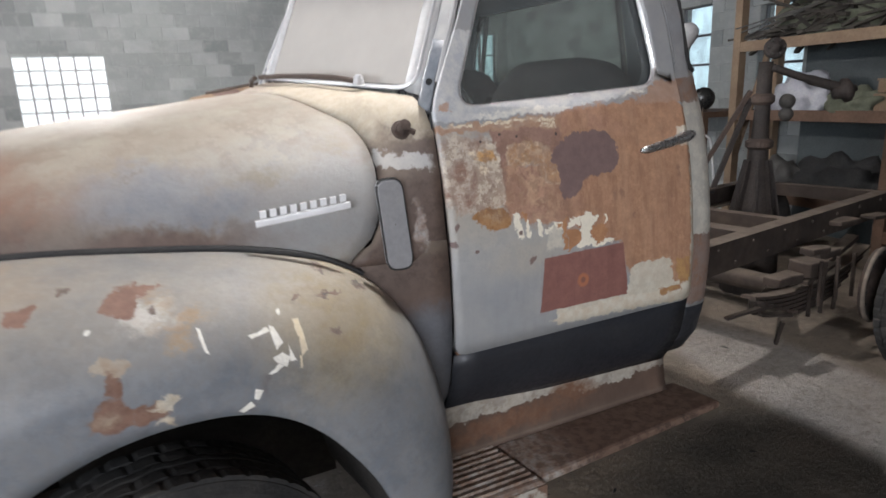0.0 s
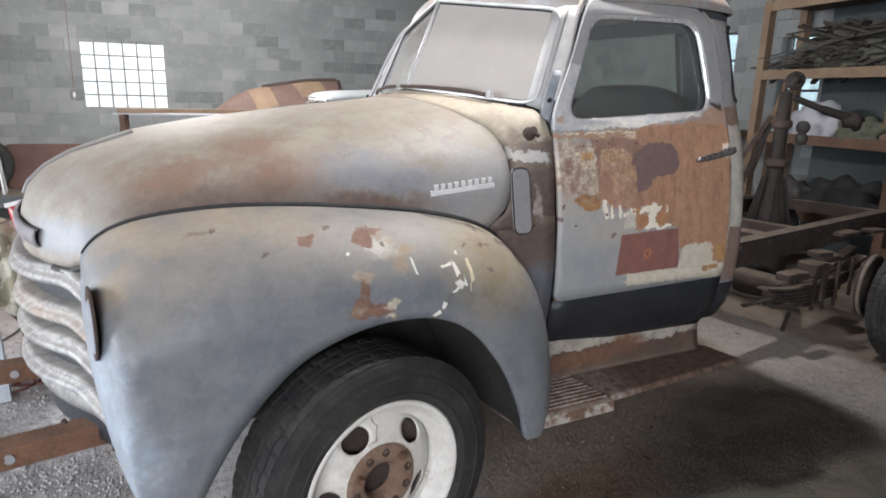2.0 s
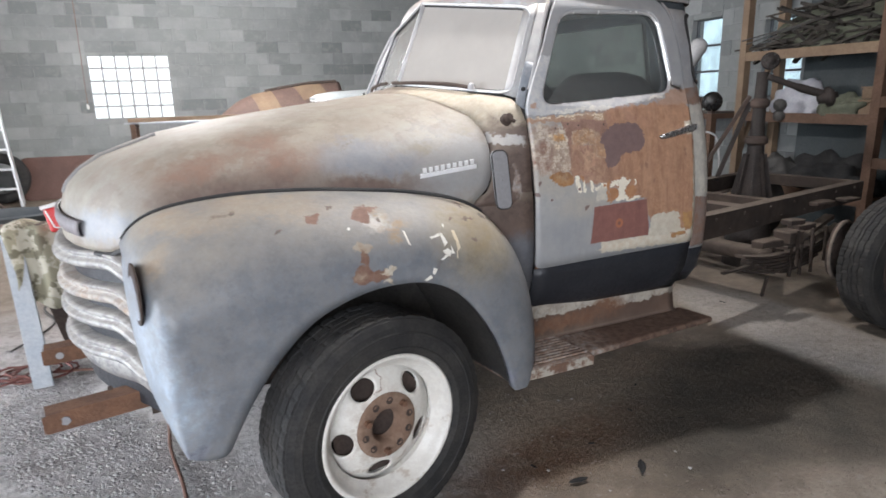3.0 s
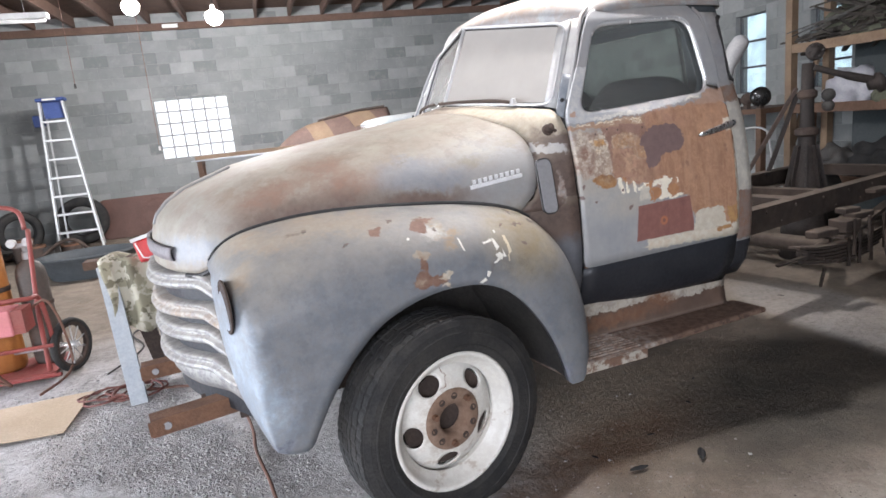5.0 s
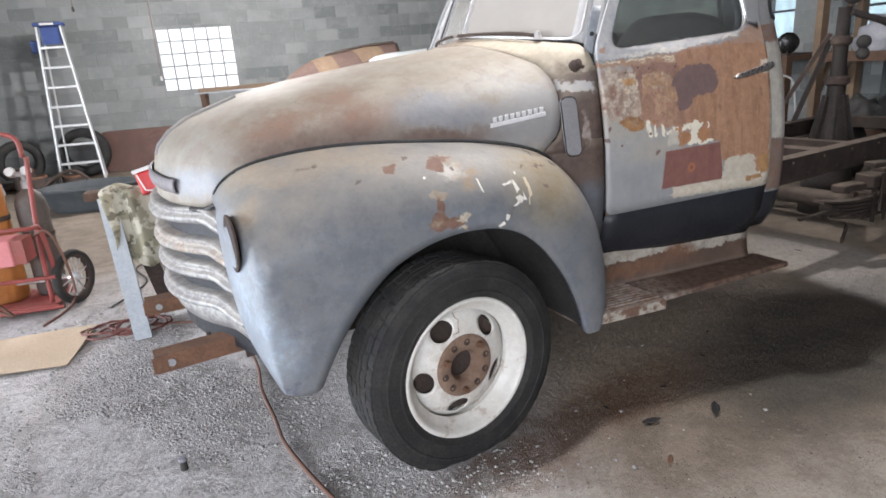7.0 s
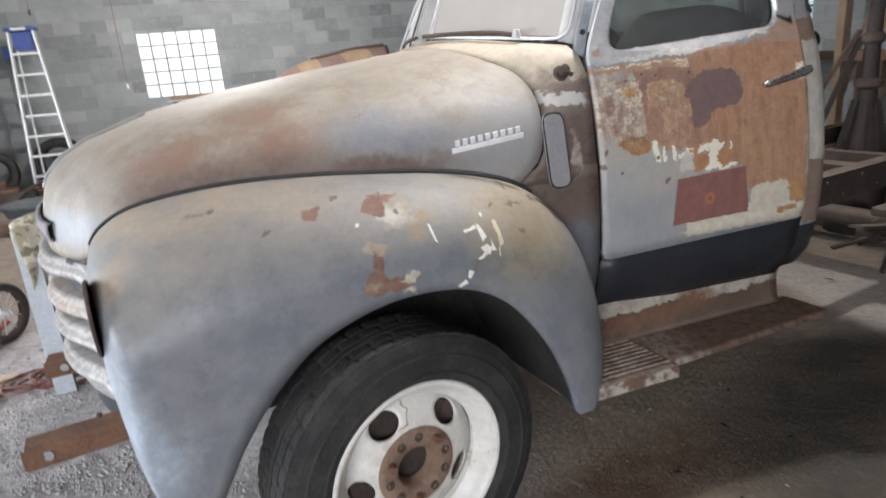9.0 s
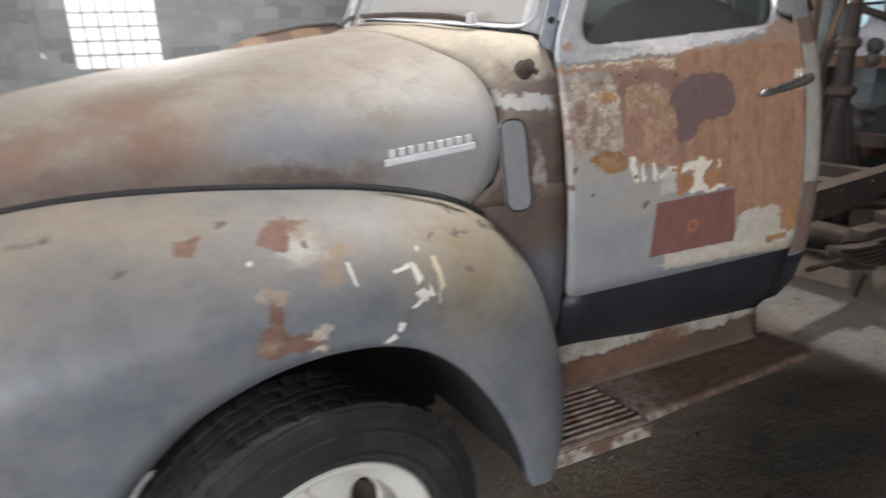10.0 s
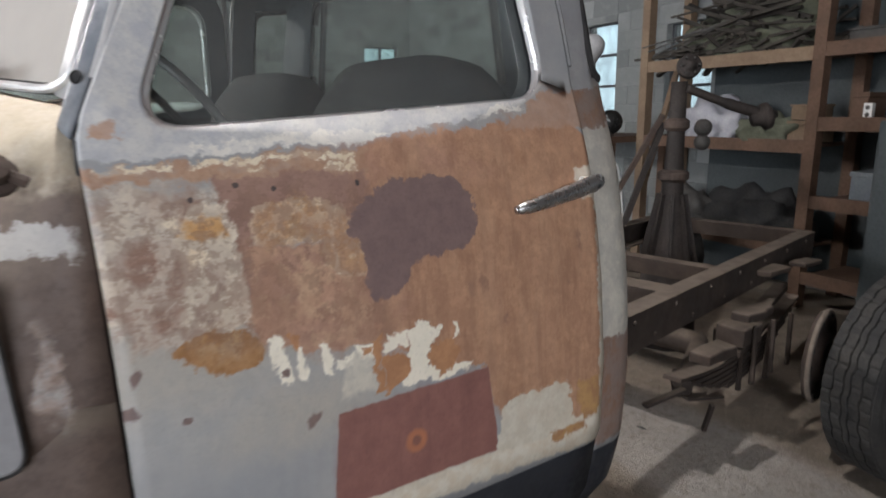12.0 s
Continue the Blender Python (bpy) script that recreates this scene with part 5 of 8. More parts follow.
DOOR = [(0.559, 0.805), (1.442, 0.835), (1.442, 1.62), (1.415, 1.90), (1.365, 1.975), (1.28, 1.99), (0.87, 1.985), (0.79, 1.955), (0.735, 1.86), (0.559, 1.50)]
DWIN = rounded([(0.625, 1.502), (1.375, 1.550), (1.338, 1.925), (0.80, 1.915)], 0.085, 6)
for side in (-1, 1):
    def door_fn(p, d=0.0):
        return W((p[0], side * (side_y(p[0], p[1]) + d), p[1]))
    outer = rounded(DOOR, 0.03, 2)
    door = thick(part("door", holed(outer, DWIN, 14, door_fn), M_DOOR if side < 0 else M_CAB, truck, "cab door with patchy rust, primer and bare metal" if side < 0 else "cab door in grey primer", True), 0.022, 1.0 if side > 0 else 1.0)
    part("door_seal", loop_tube([Vector(q) for q in outer], 0.0035, lambda q: door_fn(q, -0.004), 6, (0.05, 1.0, 0.02)), M_SEAL, door)
    part("window_trim", loop_tube(DWIN, 0.0105, lambda q: door_fn(q, 0.008), 10, (0.05, 1.0, 0.02)), M_CHROME, door, "bright metal window trim")
    inner = [Vector(q) * 1.0 for q in DWIN]
    cw = sum(inner, Vector((0, 0))) / len(inner)
    glass = grid_mesh([[door_fn(cw.lerp(q, k), -0.012) for q in inner] for k in (0.01, 0.5, 1.0)], ident, False, True)
    g = thick(part("window_glass", glass, M_GLASS, door, "clear dusty side glass"), 0.004)
    g.visible_shadow = False
    ring = [(0.60, 1.46), (1.43, 1.46), (1.43, 1.66), (1.40, 1.90), (1.35, 1.965), (1.28, 1.975), (0.87, 1.97), (0.80, 1.94), (0.75, 1.86), (0.60, 1.53)]
    part("inner_frame", holed(ring, [cw.lerp(Vector(q), 0.985) for q in DWIN], 3, lambda q: door_fn(q, -0.034)), M_INNER, door, "dark painted inner window frame", True)
    # handle
    base = part("handle_plate", lathe([(0.0, 0.006), (0.03, 0.006), (0.036, 0.0)], Matrix.Translation(door_fn((1.415, 1.39), 0.0)) @ Matrix.Rotation(radians(90 * side * -1), 4, "X"), 20), M_TRIM, door, "dull handle plate")
    hp = [(1.445, 1.395, 0.028), (1.425, 1.393, 0.045), (1.38, 1.385, 0.052), (1.32, 1.372, 0.05), (1.26, 1.36, 0.046), (1.225, 1.353, 0.036)]
    part("handle", tube([door_fn((a, b), d) for a, b, d in smoothed(hp, 16)], 0.012, ident, False, 10, list(np.interp(np.linspace(0, 1, 16), [0, 0.3, 0.85, 1], [0.012, 0.018, 0.013, 0.007]))), M_HANDLE, door, "worn chrome door handle", True)
    part("handle_stem", tube([door_fn((1.415, 1.39), 0.0), door_fn((1.415, 1.392), 0.045)], 0.013), M_CHROME, door)
    # inner door panel and sill
    bm = grid_mesh([[(x, side * (side_y(x, z) - 0.05), z) for z in np.linspace(0.82, 1.52, 8)] for x in np.linspace(0.60, 1.43, 8)], W)
    part("inner_panel", bm, M_BLACK, door)
    sill = grid_mesh([[(x, side * (side_y(x, z) + (0.002 if z > 0.78 else 0)), z + (0.03 * (x - 0.557) / 0.89 if z > 0.78 else 0)) for z in (0.575, 0.6, 0.64, 0.7, 0.76, 0.802)] for x in np.linspace(0.557, 1.446, 12)], W)
    thick(part("rocker_panel", sill, M_SILL, truck, "black painted rocker panel under the door", True), 0.008)
    # hem bead along the door's bottom
    part("door_hem", tube([(x, side * (side_y(x, 0.80) + 0.004), 0.806 + 0.03 * (x - 0.56) / 0.89) for x in np.linspace(0.565, 1.44, 20)], 0.006, W), M_RUST, door)
    # windscreen pillar
    bm = grid_mesh([[Vector((0.60 + 0.155 * t, -0.70 + 0.06 * t, 1.545 + 0.405 * t)).lerp(Vector((0.561 + 0.225 * t, -side_y(0.6, 1.5 + 0.455 * t), 1.50 + 0.455 * t)), k) + Vector((-0.02 * math.sin(math.pi * k), 0, 0)) for k in np.linspace(0, 1, 6)] for t in np.linspace(0, 1, 10)], lambda p: W((p[0], p[1] * -side, p[2])))
    thick(part("windscreen_pillar", bm, M_CAB, truck, "", True), 0.01)
    # thin added sheet for the blue-grey paint along the pillar's front edge
    bm = grid_mesh([[Vector((0.60 + 0.155 * t, -0.70 + 0.06 * t, 1.545 + 0.405 * t)).lerp(Vector((0.561 + 0.225 * t, -side_y(0.6, 1.5 + 0.455 * t), 1.50 + 0.455 * t)), k) + Vector((-0.02 * math.sin(math.pi * k) - 0.004, -0.003, 0)) for k in np.linspace(0.45, 0.97, 6)] for t in np.linspace(0.0, 0.42, 8)], lambda p: W((p[0], p[1] * -side, p[2])))
    pillar_band = thick(part("hinge_plate", bm, M_PILLAR_STRIP, truck, "blue-grey painted strip on the pillar's front edge, with a bolt hole", True), 0.004)
    c_ = Vector((0.62, -0.74, 1.585)).lerp(Vector((0.575, -0.80, 1.55)), 0.6)
    part("bolt_hole", lathe([(0.0, 0.0), (0.007, 0.0), (0.009, 0.002), (0.010, 0.0)], Matrix.Translation(W((c_.x - 0.014, c_.y * -side, c_.z + 0.02))) @ pose(0, 0, 0, 75, 0, -40 if side < 0 else -140), 12), M_BLACK, pillar_band)
    # drip rail over the door
    part("drip_rail", tube([(p[0], side * (side_y(p[0], p[1]) + 0.004), p[1]) for p in smoothed([(0.60, 1.58), (0.735, 1.90), (0.80, 1.98), (0.90, 2.012), (1.28, 2.015), (1.385, 1.985), (1.43, 1.90), (1.455, 1.62)], 40)], 0.009, W), M_CAB, truck)

# cab back with corner windows and rear window, in one wrapped sheet
def wrap_mesh(holes, s_edges, z_edges, inset=0.0, mirror=1):
    bm = bmesh.new()
    vs = {}
    def v(i, j):
        if (i, j) not in vs:
            p = cab_wrap(s_edges[i], z_edges[j], inset)
            vs[i, j] = bm.verts.new(W((p[0], p[1] * mirror, p[2])))
        return vs[i, j]
    for i in range(len(s_edges) - 1):
        for j in range(len(z_edges) - 1):
            s, z = (s_edges[i] + s_edges[i + 1]) / 2, (z_edges[j] + z_edges[j + 1]) / 2
            if any(a < s < b and c < z < d for a, b, c, d in holes):
                continue
            bm.faces.new((v(i, j), v(i + 1, j), v(i + 1, j + 1), v(i, j + 1)))
    return bm


CORNER, REAR = (0.09, 0.255, 1.60, 1.92), (0.46, 1.06, 1.60, 1.92)
s_edges = sorted(set(list(np.linspace(0, 0.36, 15)) + [0.09, 0.255, 0.46] + list(np.linspace(0.36, 1.05, 10))))
z_edges = sorted(set(list(np.linspace(0.60, 1.99, 20)) + [1.60, 1.92, 0.79]))
for side in (-1, 1):
    low = [z for z in z_edges if z <= 0.80]
    thick(part("rear_sill", wrap_mesh([], s_edges, low, 0.0, -side), M_SILL, truck, "black lower cab corner", True), 0.008)
    high = [z for z in z_edges if z >= 0.78]
    thick(part("cab_back", wrap_mesh([CORNER, REAR], s_edges, high, 0.0, -side), M_CAB, truck, "rear cab panel in cream and grey primer", True), 0.012)
    lining = [z for z in z_edges if z >= 1.0]
    part("cab_lining", wrap_mesh([CORNER, REAR], s_edges, lining, 0.03, -side), M_INNER, truck, "dark painted lining of the cab's back", True)
    for hole, nm in ((CORNER, "corner_window_seal"), (REAR, "rear_window_seal")):
        a, b, c, d = hole
        lp = rounded([(a, c), (b, c), (b, d), (a, d)], 0.05) if hole is CORNER else rounded([(a, c), (b + 0.3, c), (b + 0.3, d), (a, d)], 0.07)
        lp = [q for q in lp if q.x <= 1.05]
        part(nm, tube([cab_wrap(q.x, q.y, 0.004) for q in lp], 0.012, lambda p: W((p[0], p[1] * -side, p[2])), hole is CORNER), M_SEAL, truck)
        gl = grid_mesh([[cab_wrap(s, z, 0.01) for z in (c, d)] for s in np.linspace(a, min(b, 1.05), 6)], lambda p: W((p[0], p[1] * -side, p[2])))
        g = thick(part("rear_glass", gl, M_GLASS, truck), 0.004)
        g.visible_shadow = False

# roof
ROOFZ = [(0.0, 2.025), (0.06, 2.075), (0.15, 2.12), (0.3, 2.155), (0.5, 2.175), (0.7, 2.165), (0.85, 2.12), (0.94, 2.06), (1.0, 1.985)]
rows = []
for i in range(29):
    u = i / 28
    row = []
    for j in range(49):
        f = 2 * j / 48
        g = f if f <= 1 else 2 - f
        ph = g * math.pi / 2
        w = 0.725 + 0.05 * u - 0.02 * (1 - u)
        if u > 0.85:
            w -= 0.15 * ((u - 0.85) / 0.15) ** 2 * 1.0
        y = -w * max(math.cos(ph), 0) ** 0.75
        xs = interp(-y, [(0, 0.575), (0.3, 0.625), (0.6, 0.735), (0.72, 0.80)])
        x = xs + (1.642 - xs) * u
        base = 1.965 + 0.02 * math.sin(math.pi * u)
        top = interp(u, ROOFZ)
        edge = interp(-y, [(0, 1.0), (0.6, 0.0)])
        if u < 0.06:
            base = 1.945
        z = base + (top - base) * math.sin(ph) ** 0.8
        if i == 0:
            x = interp(-y, [(0, 0.566), (0.3, 0.648), (0.615, 0.732), (0.72, 0.79)])
            z = interp(-y, [(0, 2.022), (0.3, 1.982), (0.615, 1.940), (0.72, 1.925)])
        row.append((x, y if f <= 1 else -y, z))
    rows.append(row)
thick(part("roof", grid_mesh(rows, W), M_CAB, truck, "rounded grey roof with rust bloom", True), 0.012)

part("headliner", grid_mesh([[(x, y * 0.97, z - 0.03) for x, y, z in row] for row in rows[2:27]], W), M_INNER, truck, "dark painted underside of the roof", True)

# windscreen: two flat panes
for side in (-1, 1):
    cs = [(0.413, 0.004, 1.628), (0.602, 0.685, 1.566), (0.746, 0.632, 1.933), (0.573, 0.004, 2.018)]
    def ws(u, v, d=0.0):
        a = Vector(cs[0]).lerp(Vector(cs[1]), u)
        b = Vector(cs[3]).lerp(Vector(cs[2]), u)
        p = a.lerp(b, v)
        return W((p.x - d, side * p.y, p.z + d * 0.3))
    pane = part("windscreen_pane", grid_mesh([[ws(u, v) for v in np.linspace(0, 1, 6)] for u in np.linspace(0, 1, 6)]), M_WINDSHIELD if side < 0 else M_WINDSHIELD_FAR, truck, "windscreen glass filmed with dust")
    thick(pane, 0.004)
    pane.visible_shadow = False
    lp = [Vector((0.0, 1.0))] + [Vector(q) for q in rounded([(-0.4, 0.0), (1.0, 0.0), (1.0, 1.0), (-0.4, 1.0)], 0.13, 6) if q[0] > 0.3]
    lp = [Vector((0.0, 0.0))] + lp[1:] + lp[:1]
    part("windscreen_seal", tube([ws(q.x, q.y, 0.002) for q in lp], 0.010), M_SEAL, truck)
    part("windscreen_trim", tube([ws(q.x * 1.008, q.y * 1.02 - 0.01, 0.016) for q in lp], 0.0075), M_TRIM, truck, "dull metal windscreen trim")
for side in (-1, 1):
    rows = []
    for t in np.linspace(0, 1, 8):
        a = Vector((0.590 + 0.146 * t, 0.64 - 0.05 * t, 1.560 + 0.380 * t))
        b = Vector((0.60 + 0.155 * t, 0.715 - 0.06 * t, 1.545 + 0.405 * t))
        rows.append([W((p.x - 0.004, side * p.y, p.z)) for p in (a, a.lerp(b, 0.5), b)])
    thick(part("windscreen_surround", grid_mesh(rows), M_CAB, truck, "grey sheet between windscreen and pillar", True), 0.012)
part("windscreen_divider", tube([(0.405, 0, 1.62), (0.567, 0, 2.025)], 0.0115, W), M_TRIM, truck, "centre post of the windscreen")
# wipers
for side in (-1, 1):
    wp = part("wiper", tube(smoothed([(0.50, side * 0.50, 1.597), (0.46, side * 0.40, 1.615), (0.40, side * 0.20, 1.628), (0.36, side * 0.03, 1.632)], 14), 0.009, W), M_RUSTDUST, truck, "rusty wiper arm")
    part("wiper_pivot", lathe([(0.0, 0.035), (0.014, 0.03), (0.02, 0.0)], Matrix.Translation(W((0.505, side * 0.50, 1.585))), 14), M_CHROME, wp)

# interior
bm = grid_mesh([[(0.60 + 0.05 * math.sin(k), y, 1.50 - 0.16 * k + 0.02 * math.cos(3 * y)) for k in np.linspace(0, 1.6, 6)] for y in np.linspace(-0.74, 0.74, 12)], W)
part("dashboard", bm, M_BLACK, truck, "dark dashboard", True)
part("cab_floor", box((0.5, -0.78, 0.74), (1.70, 0.78, 0.78), W), M_BLACK, truck)
for side in (-1, 1):
    rows = []
    for i in range(15):
        t = i / 14
        y = side * (0.03 + 0.68 * t)
        hgt = 1.665 - 0.13 * abs(2 * t - 1) ** 5
        rows.append([(1.23, y, 1.05), (1.27, y, 1.3), (1.31, y, hgt - 0.06), (1.36, y, hgt), (1.43, y, hgt - 0.01), (1.48, y, hgt - 0.07), (1.50, y, 1.1)])
    part("seat_back", grid_mesh(rows, W), M_SEAT, truck, "dark cloth seat back", True)
part("seat_cushion", box((0.95, -0.70, 0.95), (1.45, 0.70, 1.12), W), M_SEAT, truck, "dark seat cushion")
bevel(truck.children[-1], 0.05, 3)
sw = [(0.86 + 0.10 * math.cos(a), -0.38 + 0.20 * math.sin(a), 1.50 - 0.16 * math.cos(a)) for a in np.linspace(0, 2 * math.pi, 33)[:-1]]
wheel = part("steering_wheel", tube(sw, 0.009, W, True), M_PRIMER, truck, "thin grey steering wheel")
bm = tube([(0.86, -0.38, 1.50), (0.62, -0.38, 1.30)], 0.016, W)
part("steering_column", bm, M_BLACK, wheel)
bm = bmesh.new()
for a in (0.5, 2.6, 4.7):
    beam_into(bm, W((0.86, -0.38, 1.50)), W((0.86 + 0.10 * math.cos(a), -0.38 + 0.20 * math.sin(a), 1.50 - 0.16 * math.cos(a))), 0.018, 0.01)
part("spoke", bm, M_BLACK, wheel)

# front fenders
F_OUT = [(-0.985, 0.445), (-1.02, 0.56), (-1.04, 0.70), (-1.05, 0.85), (-1.05, 0.98), (-1.035, 1.07), (-0.99, 1.135), (-0.90, 1.187), (-0.75, 1.215), (-0.57, 1.227), (-0.38, 1.223), (-0.20, 1.21), (-0.02, 1.193), (0.13, 1.168), (0.25, 1.13), (0.35, 1.06), (0.43, 0.95), (0.475, 0.82), (0.495, 0.67), (0.49, 0.52), (0.45, 0.41), (0.385, 0.368)]
F_IN = [(-0.965, 0.435), (-0.93, 0.42), (-0.885, 0.412), (-0.845, 0.425), (-0.81, 0.485), (-0.757, 0.575), (-0.69, 0.668), (-0.61, 0.755), (-0.52, 0.827), (-0.41, 0.876), (-0.305, 0.902), (-0.20, 0.908), (-0.10, 0.897), (-0.01, 0.862), (0.07, 0.80), (0.14, 0.715), (0.20, 0.62), (0.245, 0.52), (0.275, 0.43), (0.29, 0.37), (0.32, 0.362), (0.35, 0.364)]
F_DEPTH = [(0.0, 0.30), (0.15, 0.34), (0.28, 0.41), (0.6, 0.40), (0.75, 0.32), (1.0, 0.16)]
F_Y = [(0.0, 1.135), (0.3, 1.125), (0.6, 1.115), (1.0, 1.105)]
NF = 90
fo, fi = smoothed([(*p, 0) for p in F_OUT], NF), smoothed([(*p, 0) for p in F_IN], NF)


def fender_point(i, w):
    u = i / (NF - 1)
    p = fi[i].lerp(fo[i], w)
    w0 = interp(u, [(0, 0.3), (0.07, 0.62), (0.22, 0.66), (0.30, 0.42), (0.40, 0.2), (0.5, 0.2), (0.8, 0.15), (1, 0.1)])
    k = max(0.0, (w - w0) / (1 - w0))
    return (p.x, -(interp(u, F_Y) - interp(u, F_DEPTH) * (1 - math.sqrt(max(0.0, 1 - k ** 2.1)))), p.y)


for side in (-1, 1):
    fn = (lambda p: W(p)) if side < 0 else (lambda p: W((p[0], -p[1], p[2])))
    rows = []
    for j in range(25):
        w = math.sin(j / 24 * math.pi / 2) ** 0.9
        rows.append([fender_point(i, w) for i in range(NF)])
    # inner edge under the hood, and the rolled lip
    rows.append([(p[0], p[1] + (0.13 if p[2] > 1.05 and p[0] < 0.2 else 0.02), p[2]) for p in rows[-1]])
    rows.insert(0, [(p[0], p[1] + 0.03, p[2] + 0.004) for p in rows[0]])
    fender = thick(part("front_fender", grid_mesh(rows, fn), M_FENDER, truck, "bulbous front fender in grey primer with rust spots, white chips and a painted bluish highlight", True), 0.004)
    # inner wheel well
    rows = [[(p.x, -1.10 + d, p.y + (0.012 if d < 0.1 else 0.03)) for p in fi[10:84] if p.y > 0.56 or p.x > -0.2] for d in (0.012, 0.1, 0.3, 0.55)]
    part("wheel_well", grid_mesh(rows, fn), M_WELL, fender, "black inner wheel well", True)
    rows = [[(fi[10].x + (fi[83].x - fi[10].x) * a, -0.56, (0.62 if a < 0.35 else 0.34) * (1 - b) + 1.02 * b) for b in (0, 0.5, 1)] for a in (0, 0.2, 0.34, 0.36, 0.7, 1)]
    part("inner_apron", grid_mesh(rows, fn), M_WELL, fender)
    # headlight bucket and ring
    nrm = (fn((-1.99, -1.0 - 0.13, 1.0)) - fn((-1.0, -1.0, 1.0))).normalized()
    hm = Matrix.Translation(fn((-1.041, -0.96, 0.965))) @ nrm.to_track_quat("Z", "Y").to_matrix().to_4x4()
    ring = part("headlight_ring", lathe([(0.100, -0.006), (0.103, -0.002), (0.102, 0.002), (0.096, 0.003), (0.090, 0.000), (0.084, -0.002), (0.06, -0.003), (0.0, -0.003)], hm, 36), M_RUSTDARK, fender, "dark rusty headlight ring without a lamp", True)

# dark joint where the hood meets the fenders
def hood_half(x, z):
    """Half the hood's width at a height."""
    zt, zs = interp(x, HTOP), interp(x, HSEAM)
    k = min(1.0, max(0.0, (z - zs) / (zt - zs))) ** (1 / 0.85)
    return interp(x, HWID) * math.cos(math.asin(k)) ** 0.80


joint = []
for i in range(NF):
    edge, last = fender_point(i, 1.0), None
    if edge[2] < 1.07 or edge[0] > 0.36:
        continue
    q = Vector((edge[0], -hood_half(edge[0], edge[2]), edge[2]))
    for j in range(81):
        p = fender_point(i, j / 80)
        gap = -p[1] - hood_half(p[0], p[2])
        if last is not None and last > 0 >= gap:
            q = Vector(before).lerp(Vector(p), last / (last - gap))
            break
        last, before = gap, p
    if q.x < 0.33:
        joint.append((q.x, q.y - 0.005, q.z + 0.005))
for side in (-1, 1):
    path = smoothed([(x, -side * y, z) for x, y, z in joint], 60)
    part("fender_joint", tube(path, 0.008, W, False, 8, list(np.interp(np.linspace(0, 1, 60), [0, 0.4, 0.8, 1], [0.004, 0.008, 0.009, 0.006]))), M_SEAL, truck, "dark joint strip between hood and fender")

# grille
def grille_x(y):
    return interp(abs(y), [(0.0, -1.226), (0.1, -1.222), (0.2, -1.208), (0.3, -1.184), (0.38, -1.156), (0.45, -1.125), (0.53, -1.09), (0.6, -1.06), (0.67, -1.034), (0.74, -1.014), (0.8, -1.0)])


SEC = [(0.085, -0.044), (0.040, -0.046), (0.000, -0.044), (-0.014, -0.036), (-0.018, -0.024), (-0.008, -0.012), (0.006, -0.006), (0.008, 0.002), (-0.004, 0.010), (-0.003, 0.018), (0.014, 0.024), (0.050, 0.027), (0.085, 0.028)]
for k, z in enumerate((0.975, 0.842, 0.732, 0.602)):
    ys = np.linspace(-0.765, 0.765, 81)
    rows = []
    for y in ys:
        e = min(1.0, max(0.0, (abs(y) - 0.53) / 0.17))
        drop = 0.04 * e * e * (3 - 2 * e) - 0.035 * (min(abs(y), 0.6) / 0.6) ** 2
        rows.append([(grille_x(y) + a, y, z - drop + b * (1 - 0.2 * e) + 0.0015 * noise.noise((y * 14, a * 40, k * 3.1))) for a, b in SEC])
    thick(part("grille_bar", grid_mesh(rows, W), M_GRILLE, truck, "curved grille bar in worn silver and white paint", True), 0.004)
rows = []
for y in np.linspace(-0.78, 0.78, 41):
    e = abs(y) / 0.78
    rows.append([(grille_x(y) + 0.03 - 0.03 * math.sin(math.pi * k) + 0.05 * k, y, 0.56 + 0.035 * (min(abs(y), 0.6) / 0.6) ** 2 - 0.04 * min(1, max(0, (abs(y) - 0.53) / 0.17)) - 0.125 * k) for k in np.linspace(0, 1, 9)])
thick(part("front_apron", grid_mesh(rows, W), M_GRILLE, truck, "lower front apron panel", True), 0.004)
rows = [[(grille_x(y) + 0.055, y, z) for z in np.linspace(0.40, 1.06, 4)] for y in np.linspace(-0.77, 0.77, 31)]
part("grille_backing", grid_mesh(rows, W), M_SILL, truck)

# front frame horns
for (a, b) in (((-1.37, -0.575), (-0.55, -0.45)), ((-1.36, 0.17), (-0.55, 0.22))):
    bm = bmesh.new()
    pa, pb = W((*a, 0.405)), W((*b, 0.415))
    beam_into(bm, pa, pb, 0.008, 0.066)
    off = Vector((0, 0.03, 0))
    beam_into(bm, pa + off + Vector((0, 0.015, 0.034)), pb + off + Vector((0, 0.015, 0.034)), 0.095, 0.008)
    beam_into(bm, pa + off - Vector((0, 0, 0.034)), pb + off - Vector((0, 0, 0.034)), 0.065, 0.008)
    horn = part("frame_horn", bm, M_RUST, truck, "rusty front frame horn")
    hm = Matrix.Translation(pa.lerp(pb, 0.09) + Vector((0, -0.007, 0))) @ pose(0, 0, 0, 90, 0, 0)
    part("hole_rim", lathe([(0.0, 0.0), (0.013, 0.0), (0.017, 0.001), (0.017, -0.004)], hm, 16), M_PRIMER, horn)
    part("bolt", lathe([(0.0, 0.012), (0.009, 0.012), (0.01, 0.0)], Matrix.Translation(pa.lerp(pb, 0.28) + Vector((0, 0.03, 0.064))), 8), M_RUSTDARK, horn)
part("front_axle", tube([(-0.27, -1.0, 0.36), (-0.25, -0.6, 0.30), (-0.25, 0.6, 0.30), (-0.27, 1.0, 0.36)], 0.045, W), M_RUSTDARK, truck, "dark front axle beam")
bm = bmesh.new()
